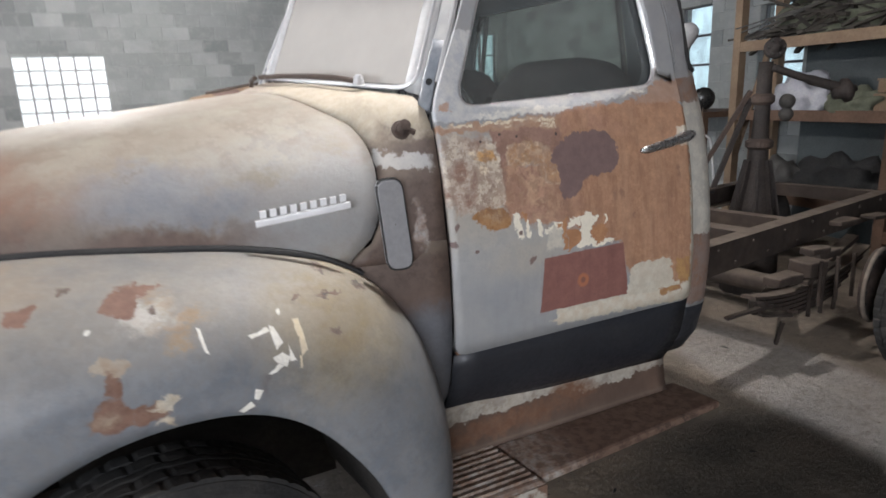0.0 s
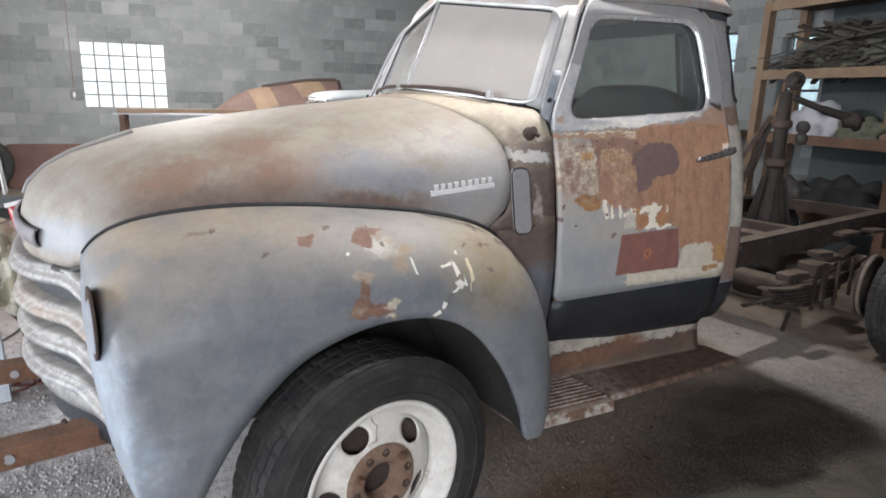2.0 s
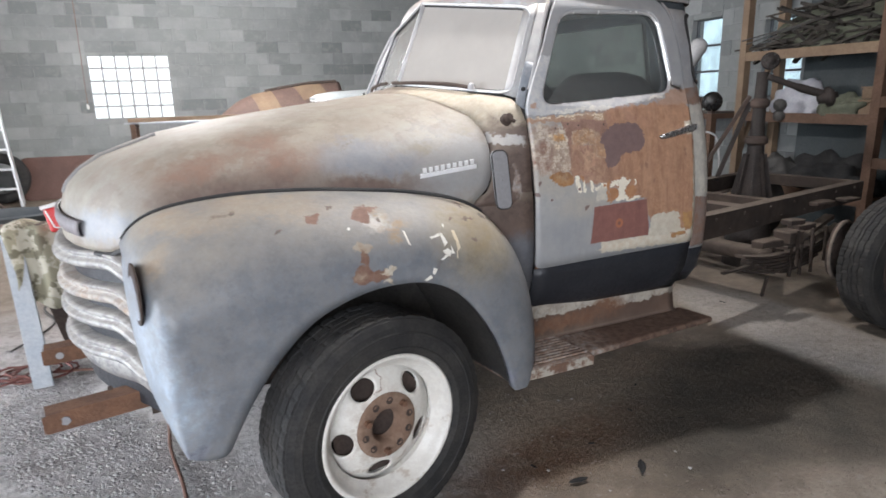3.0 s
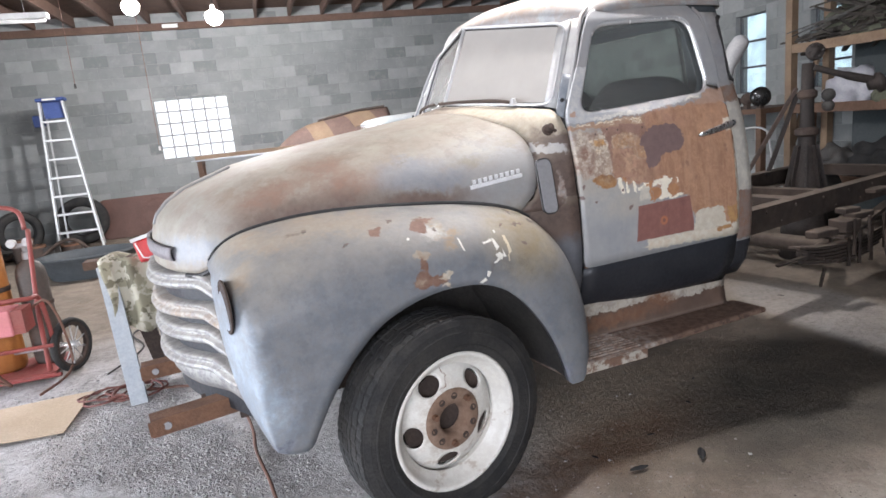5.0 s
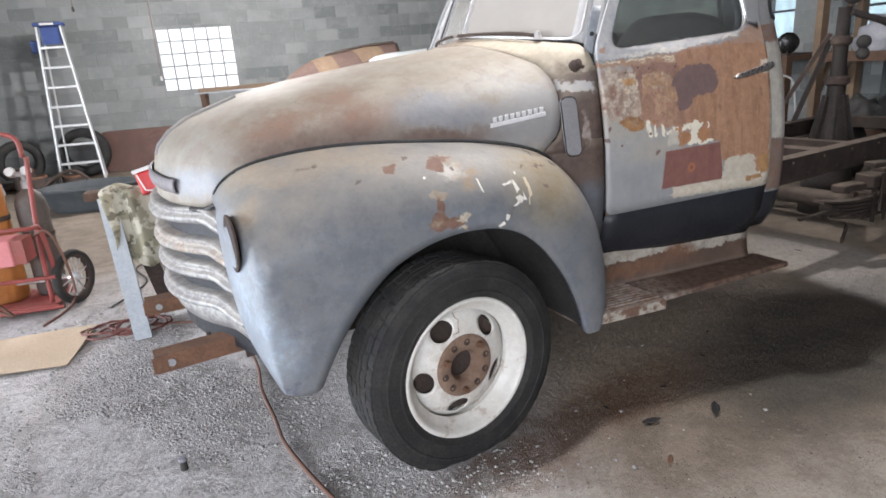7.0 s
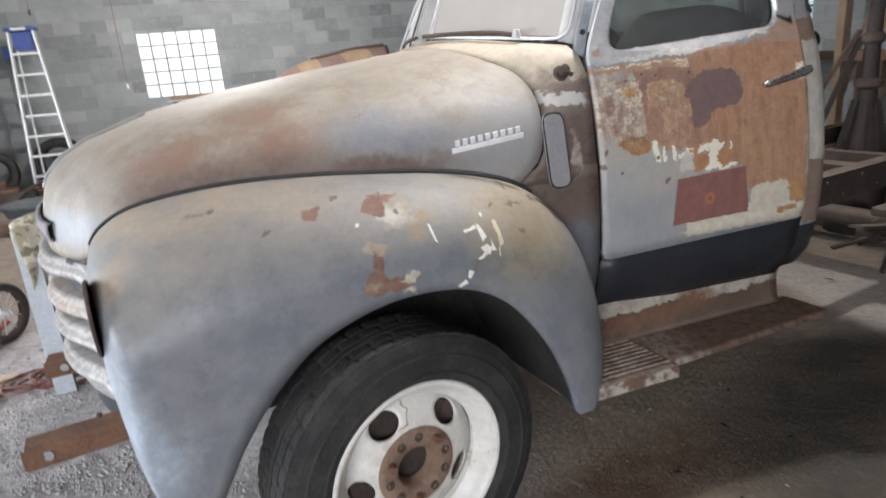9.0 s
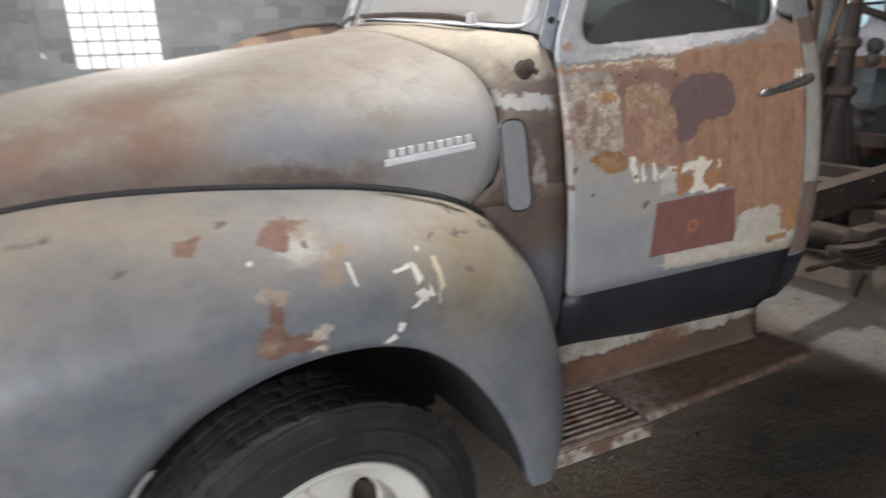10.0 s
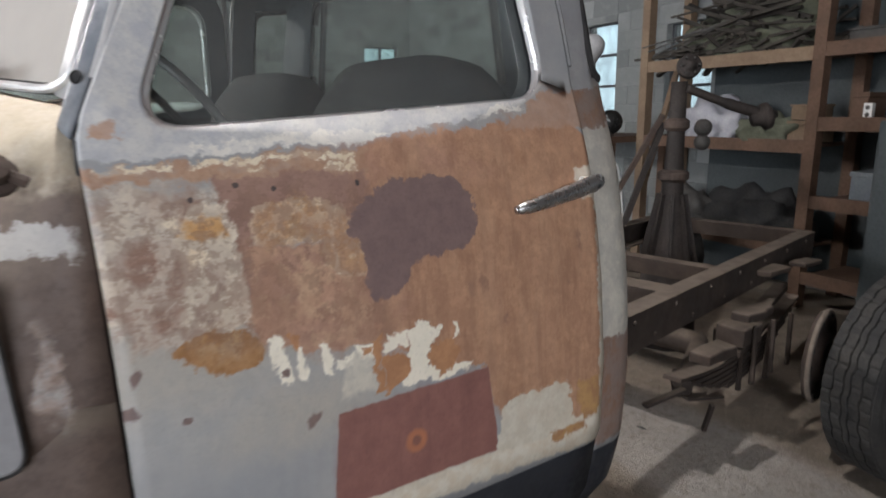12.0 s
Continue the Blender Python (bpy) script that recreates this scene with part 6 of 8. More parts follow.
for y in (-0.5, 0.35):
    beam_into(bm, W((-1.0, y, 0.42)), W((1.9, y, 0.56)), 0.07, 0.16)
part("front_rail", bm, M_RUSTDARK, truck)
part("tie_rod", tube([(-0.75, -0.9, 0.50), (-0.55, -0.55, 0.47), (-0.55, 0.5, 0.45)], 0.025, W), M_BLACK, truck)


# wheels
def build_wheel(centre, turn, side, R, parent, rim_mat, nuts=10, r0=0.27):
    """A truck wheel: tyre with cut tread, dished rim with hand holes, rusty hub."""
    m = Matrix.Translation(centre) @ Matrix.Rotation(radians(turn), 4, "Z") @ Matrix.Rotation(radians(90), 4, "X")
    if side > 0:
        m = m @ Matrix.Rotation(math.pi, 4, "X")
    wh = empty("wheel", centre)
    wh.parent = parent
    wh.matrix_parent_inverse = Matrix.Translation(-Vector(PLACE[parent.name]))
    prof = [(r0, -0.085), (r0 + 0.03, -0.105), (r0 + 0.075, -0.118), (R - 0.035, -0.112), (R - 0.012, -0.102)]
    tread = []
    for a, b in ((-0.098, -0.060), (-0.054, -0.016), (-0.011, 0.011), (0.016, 0.054), (0.060, 0.098)):
        tread += [(R - 0.010, a - 0.001), (R - 0.001, a + 0.001), (R, (a + b) / 2), (R - 0.001, b - 0.001), (R - 0.010, b + 0.001)]
    prof += tread
    prof += [(R - 0.012, 0.102), (R - 0.035, 0.112), (R - 0.055, 0.116), (R - 0.058, 0.119), (R - 0.064, 0.1195), (R - 0.067, 0.117), (r0 + 0.045, 0.115), (r0 + 0.042, 0.118), (r0 + 0.036, 0.117), (r0 + 0.012, 0.1), (r0, 0.085)]
    seg = 240
    rows = []
    for k, (r, h) in enumerate(prof):
        row = []
        for j in range(seg):
            a = 2 * math.pi * j / seg
            rr, hh = r, h
            if r > R - 0.016 and abs(h) < 0.07:
                hh = h + 0.0025 * (1 if (j // 4) % 2 else -1)
            if r > R - 0.006:
                if abs(h) > 0.058 and (j + (2 if h > 0 else 0)) % 5 == 0:
                    rr = R - 0.005
                elif 0.012 < abs(h) < 0.058 and j % 6 == 2:
                    rr = R - 0.004
            p = m @ Vector((rr * math.cos(a), rr * math.sin(a), hh))
            if p.z < 0.004:
                p.z = 0.004
            row.append(p)
        rows.append(row)
    part("tyre", grid_mesh(rows, ident, False, True), M_RUBBER, wh, "worn black truck tyre")
    # rim barrel
    rp = [(r0 - 0.02, -0.09), (r0 + 0.012, -0.095), (r0 + 0.014, -0.085), (r0 - 0.012, -0.06), (r0 - 0.04, -0.02), (r0 - 0.035, 0.03), (r0 - 0.010, 0.062), (r0 + 0.002, 0.085), (r0 + 0.012, 0.095), (r0 + 0.014, 0.104), (r0 + 0.006, 0.108), (r0 - 0.006, 0.100), (r0 - 0.014, 0.082), (r0 - 0.03, 0.062), (r0 - 0.048, 0.045)]
    rim = part("rim", lathe(rp, m, 72), rim_mat, wh, "white painted steel rim with chips", True)
    # disc with hand holes
    disc_r, hub_r = r0 - 0.044, 0.120
    whole = bmesh.new()
    for k in range(5):
        a0 = 2 * math.pi * k / 5 + 0.785
        def disc(p):
            r, a = p[1], a0 + p[0] / 0.17
            t = min(max((r - hub_r) / (disc_r - hub_r), 0.0), 1.0)
            h = 0.018 + 0.05 * (1 - t) ** 1.5 + 0.016 * math.sin(math.pi * t)
            return m @ Vector((r * math.cos(a), r * math.sin(a), h))
        hw = 0.17 * math.pi / 5
        outer = [(-hw, hub_r), (-hw / 2, hub_r), (0, hub_r), (hw / 2, hub_r), (hw, hub_r), (hw, disc_r), (hw / 2, disc_r), (0, disc_r), (-hw / 2, disc_r), (-hw, disc_r)]
        rc = hub_r + (disc_r - hub_r) * 0.54
        hole = [(0.046 * math.cos(t), rc + 0.036 * math.sin(t)) for t in np.linspace(0, 2 * math.pi, 25)[:-1]]
        piece = holed(outer, hole, 5, disc, 30)
        tmp = bpy.data.meshes.new("piece")
        piece.to_mesh(tmp)
        piece.free()
        whole.from_mesh(tmp)
        bpy.data.meshes.remove(tmp)
    bmesh.ops.remove_doubles(whole, verts=whole.verts, dist=0.0006)
    thick(part("rim_disc", whole, rim_mat, rim, "", True), 0.008)
    hp = [(0.055, 0.03), (0.06, 0.062), (0.07, 0.074), (0.108, 0.076), (0.123, 0.073), (0.129, 0.064), (0.129, 0.04)]
    hub = part("hub", lathe(hp, m, 40), M_HUB if rim_mat is M_RIM else M_RUSTDARK, wh, "rusty hub face with bolt holes", True)
    part("hub_bore", lathe([(0.062, 0.064), (0.058, 0.01), (0.03, 0.0), (0.0, 0.0)], m, 24), M_RUSTDARK, hub)
    for k in range(nuts):
        a = 2 * math.pi * k / nuts + 0.2
        c = m @ Matrix.Translation((0.098 * math.cos(a), 0.098 * math.sin(a), 0.074))
        if k % 3 == 1:
            part("stud", lathe([(0.0, 0.022), (0.012, 0.022), (0.014, 0.0)], c, 6), M_RUST, hub)
        else:
            part("bolt_hole", lathe([(0.0, 0.0015), (0.008, 0.0015), (0.010, 0.004), (0.0135, 0.004), (0.0145, 0.0)], c, 12), M_RUSTDARK, hub)
    part("brake_drum", lathe([(0.0, -0.06), (0.19, -0.06), (0.2, -0.05), (0.2, 0.02), (0.0, 0.02)], m, 32), M_RUSTDARK, wh)
    return wh


build_wheel(W((-0.305, -1.085, 0.388)), 18, -1, 0.425, truck, M_RIM)
build_wheel(W((-0.27, 1.05, 0.388)), 14, 1, 0.425, truck, M_RIM)

# running boards and aprons
for side in (-1, 1):
    fn = (lambda p: W(p)) if side < 0 else (lambda p: W((p[0], -p[1], p[2])))
    rb = part("running_board", box((0.735, -1.0, 0.396), (1.58, -0.80, 0.426), lambda p: fn((p[0], p[1] + (0.06 * (p[0] - 0.735) if p[1] < -0.9 else 0) - (0.055 if p[1] < -0.9 else 0), p[2]))), M_BOARD, truck, "rusty running board plate")
    bevel(rb, 0.012)
    bm = box((0.30, -1.085, 0.375), (0.73, -0.80, 0.43), fn)
    step = bevel(part("running_board_step", bm, M_BOARD, truck, "ribbed rusty step with a chipped edge"), 0.014)
    part("step_edge", box((0.305, -1.0885, 0.380), (0.725, -1.0845, 0.424), fn), M_FLAKE, step, "flaking white paint along the step's edge")
    for k in range(9):
        y = -1.05 + 0.026 * k
        part("rib", tube([(0.33, y, 0.431), (0.715, y, 0.431)], 0.0065, fn, False, 6), M_BOARD, step)
    bm = grid_mesh([[(x, -interp(z, [(0.428, 0.842), (0.436, 0.831), (0.455, 0.824), (0.49, 0.818), (0.53, 0.812), (0.60, 0.82)]), z + 0.002 * noise.noise((x * 9, z * 9, 0))) for z in (0.428, 0.436, 0.445, 0.455, 0.47, 0.49, 0.51, 0.53, 0.56, 0.60)] for x in np.linspace(0.48, 1.50, 24)], fn)
    thick(part("splash_apron", bm, M_APRON, truck, "splash apron in flaking white paint and rust", True), 0.006)


# bare frame behind the cab
def rail(a, b, z0, z1, inward):
    """A channel rail: web outside, two flanges towards the middle."""
    bm = bmesh.new()
    h = z1 - z0
    pa, pb = Vector((*a, (z0 + z1) / 2)), Vector((*b, (z0 + z1) / 2))
    beam_into(bm, pa, pb, 0.009, h)
    n = Vector((0, 0, 1)).cross(pb - pa).normalized() * inward
    for s in (1, -1):
        d = n * 0.04 + Vector((0, 0, s * (h / 2 - 0.005)))
        beam_into(bm, pa + d, pb + d, 0.085, 0.011)
    return bm


NEAR_A, NEAR_B = Vector((1.30, 0.745)), Vector((4.56, 1.65))
FAR_A, FAR_B = Vector((1.01, 1.725)), Vector((4.27, 2.63))
part("frame_rail", rail(NEAR_A, NEAR_B, 0.635, 0.79, 1), M_CHASSIS, truck, "dusty rusty frame rail")
part("frame_rail", rail(FAR_A, FAR_B, 0.635, 0.79, -1), M_CHASSIS, truck, "dusty rusty frame rail")
for t, zz, wide in ((0.992, 0.786, 0.08), (0.70, 0.715, 0.09), (0.478, 0.777, 0.13), (0.27, 0.777, 0.10)):
    a, b = NEAR_A.lerp(NEAR_B, t), FAR_A.lerp(FAR_B, t)
    a, b = Vector((*a.lerp(b, 0.012), zz)), Vector((*b.lerp(a, 0.012), zz))
    along = (NEAR_B - NEAR_A).normalized().to_3d()
    bm = beam(a, b, wide, 0.010)
    for e in (-1, 1):
        d = along * (e * (wide / 2 - 0.004)) - Vector((0, 0, 0.044))
        beam_into(bm, a + d, b + d, 0.008, 0.08)
    part("cross_member", bm, M_CHASSIS, truck, "rusty frame cross member")
for k in range(14):
    c = NEAR_A.lerp(NEAR_B, 0.30 + 0.05 * k)
    part("rivet", lathe([(0.0, 0.009), (0.008, 0.007), (0.011, 0.0)], Matrix.Translation((c.x + 0.002, c.y - 0.004, 0.755 if k % 2 else 0.67)) @ pose(0, 0, 0, 90, 0, 15.5), 8), M_CHASSIS, truck)


PIVOT = Vector((0.62, -0.70, 1.545))


def rear(p):
    """Truck place to the room for the running gear, set back along the frame."""
    return PIVOT + (W(p) - PIVOT) * 1.25


# leaf springs, axle, drum
for k in range(6):
    L = 0.62 - 0.085 * k
    pts = [(2.72 + L * t, -0.60 + 0.115 * t * L / 0.62, 0.70 - 0.020 * k - 0.07 * (1 - (L * t / 0.62) ** 2)) for t in np.linspace(-1, 1, 13)]
    bm = bmesh.new()
    for p, q in zip(pts, pts[1:]):
        beam_into(bm, rear(p), rear(q), 0.075, 0.017)
    part("spring_leaf", bm, M_CHASSIS, truck, "rusty spring leaf")
for dx_ in (-0.11, -0.02, 0.08):
    part("spring_clip", tube([(2.72 + dx_, -0.66, 0.50), (2.72 + dx_, -0.66, 0.715), (2.72 + dx_, -0.56, 0.715), (2.72 + dx_, -0.56, 0.50)], 0.013, rear), M_CHASSIS, truck, "rusty clip round the spring leaves")
part("rear_axle", tube([(2.24, -0.66, 0.63), (2.40, -0.60, 0.60), (2.56, -0.52, 0.56), (2.95, -0.3, 0.50), (2.95, 0.6, 0.50)], 0.05, rear, False, 14, [0.043, 0.048, 0.065, 0.07, 0.07]), M_CHASSIS, truck, "rusty rear axle tube", True)
part("axle_flange", lathe([(0.0, 0.03), (0.05, 0.03), (0.062, 0.02), (0.062, -0.02), (0.0, -0.03)], Matrix.Translation(rear((2.24, -0.66, 0.63))) @ pose(0, 0, 0, 90, 0, 62), 18), M_CHASSIS, truck)
for (p, q, w_, h_) in (((2.20, -0.70, 0.60), (2.34, -0.74, 0.585), 0.05, 0.012), ((2.30, -0.74, 0.56), (2.33, -0.70, 0.44), 0.016, 0.02), ((2.05, -0.66, 0.60), (2.20, -0.70, 0.63), 0.03, 0.014), ((2.86, -0.56, 0.70), (3.20, -0.50, 0.77), 0.07, 0.03), ((2.45, -0.70, 0.70), (2.80, -0.62, 0.72), 0.09, 0.02)):
    part("shackle_plate", beam(rear(p), rear(q), w_, h_), M_CHASSIS, truck, "rusty shackle strap")
def chunk(a, b, mat, label, seed):
    """A worn block: a box with its edges cut and its faces knocked about."""
    bm = box(a, b)
    bmesh.ops.subdivide_edges(bm, edges=bm.edges, cuts=3, use_grid_fill=True)
    for v in bm.verts:
        n = noise.noise(Vector(v.co) * 11 + Vector((seed, 0, 0)))
        v.co = rear(Vector(v.co) + Vector((n * 0.006, n * 0.005, n * 0.006)))
    return bevel(part("frame_bracket", bm, mat, truck, label), 0.008)


chunk((2.17, -0.79, 0.742), (2.33, -0.72, 0.782), M_CHASSIS, "pale dusty spacer block bolted to the rail", 1)
chunk((2.36, -0.80, 0.845), (2.48, -0.74, 0.875), M_CHASSIS, "", 2)
chunk((2.46, -0.74, 0.72), (2.58, -0.64, 0.79), M_CHASSIS, "", 3)
chunk((2.62, -0.68, 0.765), (2.78, -0.61, 0.80), M_CHASSIS, "", 4)
chunk((2.94, -0.58, 0.868), (3.10, -0.50, 0.89), M_CHASSIS, "", 5)
chunk((3.18, -0.60, 0.875), (3.32, -0.53, 0.893), M_CHASSIS, "", 6)
for k in range(3):
    part("spring_bolt", tube([(2.50 + 0.12 * k, -0.76, 0.60), (2.50 + 0.12 * k, -0.755, 0.80)], 0.011, rear, False, 6), M_CHASSIS, truck)
drum_m = Matrix.Translation((3.36, 0.88, 0.50)) @ pose(0, 0, 0, 90, 0, 16)
drum = part("brake_drum", lathe([(0.0, 0.012), (0.06, 0.012), (0.065, 0.03), (0.10, 0.03), (0.11, 0.0), (0.165, -0.004), (0.168, 0.014), (0.190, 0.016), (0.198, 0.010), (0.200, 0.0), (0.192, -0.006), (0.190, -0.018), (0.16, -0.022), (0.0, -0.024)], drum_m, 48), M_RUSTDARK, truck, "rusty brake drum", True)
part("drum_rim", lathe([(0.190, 0.017), (0.200, 0.014), (0.204, 0.008), (0.202, 0.000), (0.196, -0.002)], drum_m, 48), M_RUSTPALE, drum, "bare metal rim")
for k in range(16):
    a = 2 * math.pi * k / 16
    part("drum_hole", lathe([(0.0, 0.003), (0.008, 0.003), (0.010, 0.0)], drum_m @ Matrix.Translation((0.178 * math.cos(a), 0.178 * math.sin(a), 0.0155)), 8), M_BLACK, drum)
build_wheel(Vector((3.62, 0.62, 0.445)), -6, -1, 0.45, truck, M_RUSTDARK, 10, 0.28)


# ---- things in the room ----
def thing(name, at, label, category, group=""):
    return empty(name, at, label, category, group)


M_ALU = plain("aluminium", (0.62, 0.63, 0.64), (0.72, 0.72, 0.72), 0.4, 0.6, bumpy=0.1)
M_BLUE = plain("blue_plastic", (0.03, 0.06, 0.2), (0.045, 0.08, 0.25), 0.5)
M_REDBROWN = plain("red_brown_primer", (0.09, 0.046, 0.036), (0.125, 0.065, 0.05), 0.6, scale=3)
M_ORANGE = plain("orange_cylinder_paint", (0.50, 0.20, 0.05), (0.40, 0.17, 0.05), 0.5, scale=5)
M_CYL = plain("dark_cylinder_paint", (0.10, 0.085, 0.075), (0.14, 0.115, 0.1), 0.55)
M_CART = plain("red_cart_paint", (0.32, 0.07, 0.06), (0.26, 0.085, 0.07), 0.5)
M_PINK = plain("faded_red_box", (0.62, 0.22, 0.24), (0.55, 0.2, 0.2), 0.6)
M_CARD = plain("cardboard", (0.50, 0.39, 0.27), (0.56, 0.45, 0.33), 0.9, scale=3)
# darker copy of the cardboard, with the shelves' shade put into its tone
M_CARDDARK = plain("dim_cardboard", (0.15, 0.105, 0.068), (0.19, 0.135, 0.09), 0.9, scale=3)
M_GALV = plain("dull_grey_sheet_metal", (0.36, 0.39, 0.42), (0.44, 0.46, 0.47), 0.5, 0.2, scale=8)
M_RED = plain("red_plastic", (0.55, 0.03, 0.03), (0.45, 0.03, 0.03), 0.4)
M_HOSE = plain("red_rubber_hose", (0.17, 0.06, 0.048), (0.15, 0.06, 0.045), 0.6)
M_CORD = plain("brown_cord", (0.15, 0.08, 0.055), (0.2, 0.1, 0.07), 0.7)
M_WHITE = plain("white_plastic", (0.7, 0.7, 0.68), (0.6, 0.6, 0.58), 0.5)
M_DARK = plain("dark_clutter", (0.04, 0.038, 0.036), (0.065, 0.06, 0.055), 0.7)
M_BLUEGREY = plain("blue_grey_plastic", (0.11, 0.13, 0.15), (0.14, 0.16, 0.175), 0.6)
M_LAMPBLACK = plain("glossy_black_enamel", (0.012, 0.012, 0.012), (0.02, 0.019, 0.018), 0.15, bumpy=0.05)
M_CABINET = plain("dark_blue_grey_paint", (0.030, 0.040, 0.044), (0.042, 0.052, 0.055), 0.6, scale=3)
M_CARBODY = plain("pale_car_paint", (0.48, 0.52, 0.53), (0.55, 0.58, 0.58), 0.35, scale=3)
M_AXLE = plain("dusty_dark_rust", (0.019, 0.015, 0.0135), (0.036, 0.027, 0.023), 0.7, scale=7, bumpy=0.4)
M_BAG = plain("grey_white_plastic_bag", (0.28, 0.28, 0.31), (0.36, 0.36, 0.385), 0.35, scale=7)
M_GREENCLOTH = plain("green_canvas", (0.085, 0.09, 0.062), (0.125, 0.13, 0.095), 0.9, scale=8)
M_STICK = plain("old_brown_sticks", (0.026, 0.022, 0.018), (0.05, 0.042, 0.033), 0.85, scale=7, var=0.3)


def camo():
    m, nt, p = start("camouflage_rag")
    pos = nd(nt, "ShaderNodeNewGeometry").outputs["Position"]
    a = noise01(nt, pos, 9.0, 0.47, 0.53, 3.0)
    b = noise01(nt, pos, 14.0, 0.54, 0.60, 3.0)
    col = mix(nt, a, (0.50, 0.47, 0.38), (0.30, 0.28, 0.20))
    col = mix(nt, b, col, (0.165, 0.15, 0.105))
    put(nt, p, "Base Color", col)
    put(nt, p, "Roughness", 0.95)
    bump(nt, p, noise01(nt, pos, 300.0, 0.3, 0.7), 0.3, 0.002)
    return m


M_CAMO = camo()

# step ladder
def ladder_x(side, z):
    a, b = (-4.115, -3.985) if side < 0 else (-3.455, -3.655)
    return a + (b - a) * z / 2.5


ladder = thing("step_ladder", (-3.8, 9.5, 0), "aluminium step ladder with a blue top, folded against the wall", "ladder")
for s in (-1, 1):
    part("front_rail", beam((ladder_x(s, 0), 9.44, 0.0), (ladder_x(s, 2.46), 9.60, 2.46), 0.03, 0.075, (0, 1, 0)), M_ALU, ladder)
    part("rear_rail", beam((ladder_x(s, 0) * 1.0 + s * -0.05, 9.75, 0.0), (ladder_x(s, 2.46) - s * 0.04, 9.70, 2.40), 0.025, 0.03, (0, 1, 0)), M_ALU, ladder)
for k in range(7):
    z = 0.30 + 0.305 * k
    st = part("step", box((ladder_x(-1, z) + 0.012, 9.41 + 0.02 * k, z - 0.03), (ladder_x(1, z) - 0.012, 9.50 + 0.02 * k, z + 0.006)), M_ALU, ladder)
    bevel(st, 0.006)
bevel(part("top_cap", box((-4.03, 9.52, 2.44), (-3.61, 9.74, 2.50)), M_BLUE, ladder, "blue plastic top"), 0.02)
part("pail_shelf", box((-3.96, 9.62, 2.17), (-3.67, 9.64, 2.44)), M_BLUE, ladder, "blue plate behind the top rungs")
part("label_plate", box((-3.92, 9.515, 2.455), (-3.72, 9.519, 2.488)), M_WHITE, ladder)
bevel(part("hook_box", box((-4.16, 9.66, 2.05), (-4.0, 9.74, 2.24)), M_BLUE, ladder), 0.02)

# brown panel with a pressed ring, leaning on the wall
panel = thing("sheet_panel", (-2.7, 10.1, 0), "red-brown sheet metal panel with a pressed ring, leaning on the wall", "panel")
lp = rounded([(-3.60, 0.0), (-1.3, 0.0), (-1.3, 0.70), (-3.60, 0.70)], 0.12, 6)
c = Vector((-2.45, 0.35))


def panel_fn(p, d=0.0):
    r = math.hypot(p[0] + 2.62, (p[1] - 0.36))
    e = 0.018 * math.exp(-((r - 0.24) / 0.035) ** 2) + 0.015 * math.exp(-((r - 0.1) / 0.03) ** 2)
    return Vector((p[0], 10.06 + p[1] * 0.28 - e - d, p[1]))


rows = [[panel_fn(c.lerp(q, k)) for q in lp] for k in np.linspace(0.0, 1.0, 26)]
ob = thick(part("sheet", grid_mesh(rows, ident, False, True), M_REDBROWN, panel, "", True), 0.006)
rows = [[panel_fn((-2.62 + r * math.cos(a), 0.36 + r * math.sin(a)), 0.004) for a in np.linspace(0, 2 * math.pi, 33)[:-1]] for r in (0.07, 0.09, 0.1, 0.11, 0.13, 0.2, 0.22, 0.24, 0.26, 0.28)]
part("pressed_ring", grid_mesh(rows, ident, False, True), M_REDBROWN, panel, "", True)


def simple_tyre(at, turn, R, w, label, mat=M_RUBBER):
    t = thing("discarded_tyre", at, label, "tyre", "old tyres")
    m = Matrix.Translation(at) @ Matrix.Rotation(radians(turn), 4, "Z") @ Matrix.Rotation(radians(90), 4, "X")
    prof = [(R * 0.62, -w * 0.35), (R * 0.7, -w * 0.48), (R * 0.88, -w * 0.5), (R * 0.97, -w * 0.42), (R, -w * 0.2), (R, w * 0.2), (R * 0.97, w * 0.42), (R * 0.88, w * 0.5), (R * 0.7, w * 0.48), (R * 0.62, w * 0.35), (R * 0.66, 0)]
    part("casing", lathe(prof + [prof[0]], m, 40), mat, t, "", True)
    return t


simple_tyre((-3.82, 9.95, 0.41), 8, 0.41, 0.2, "dark old tyre leaning on the wall behind the ladder")
simple_tyre((-4.75, 9.7, 0.36), 30, 0.36, 0.2, "dark old tyre standing in a heap of parts")

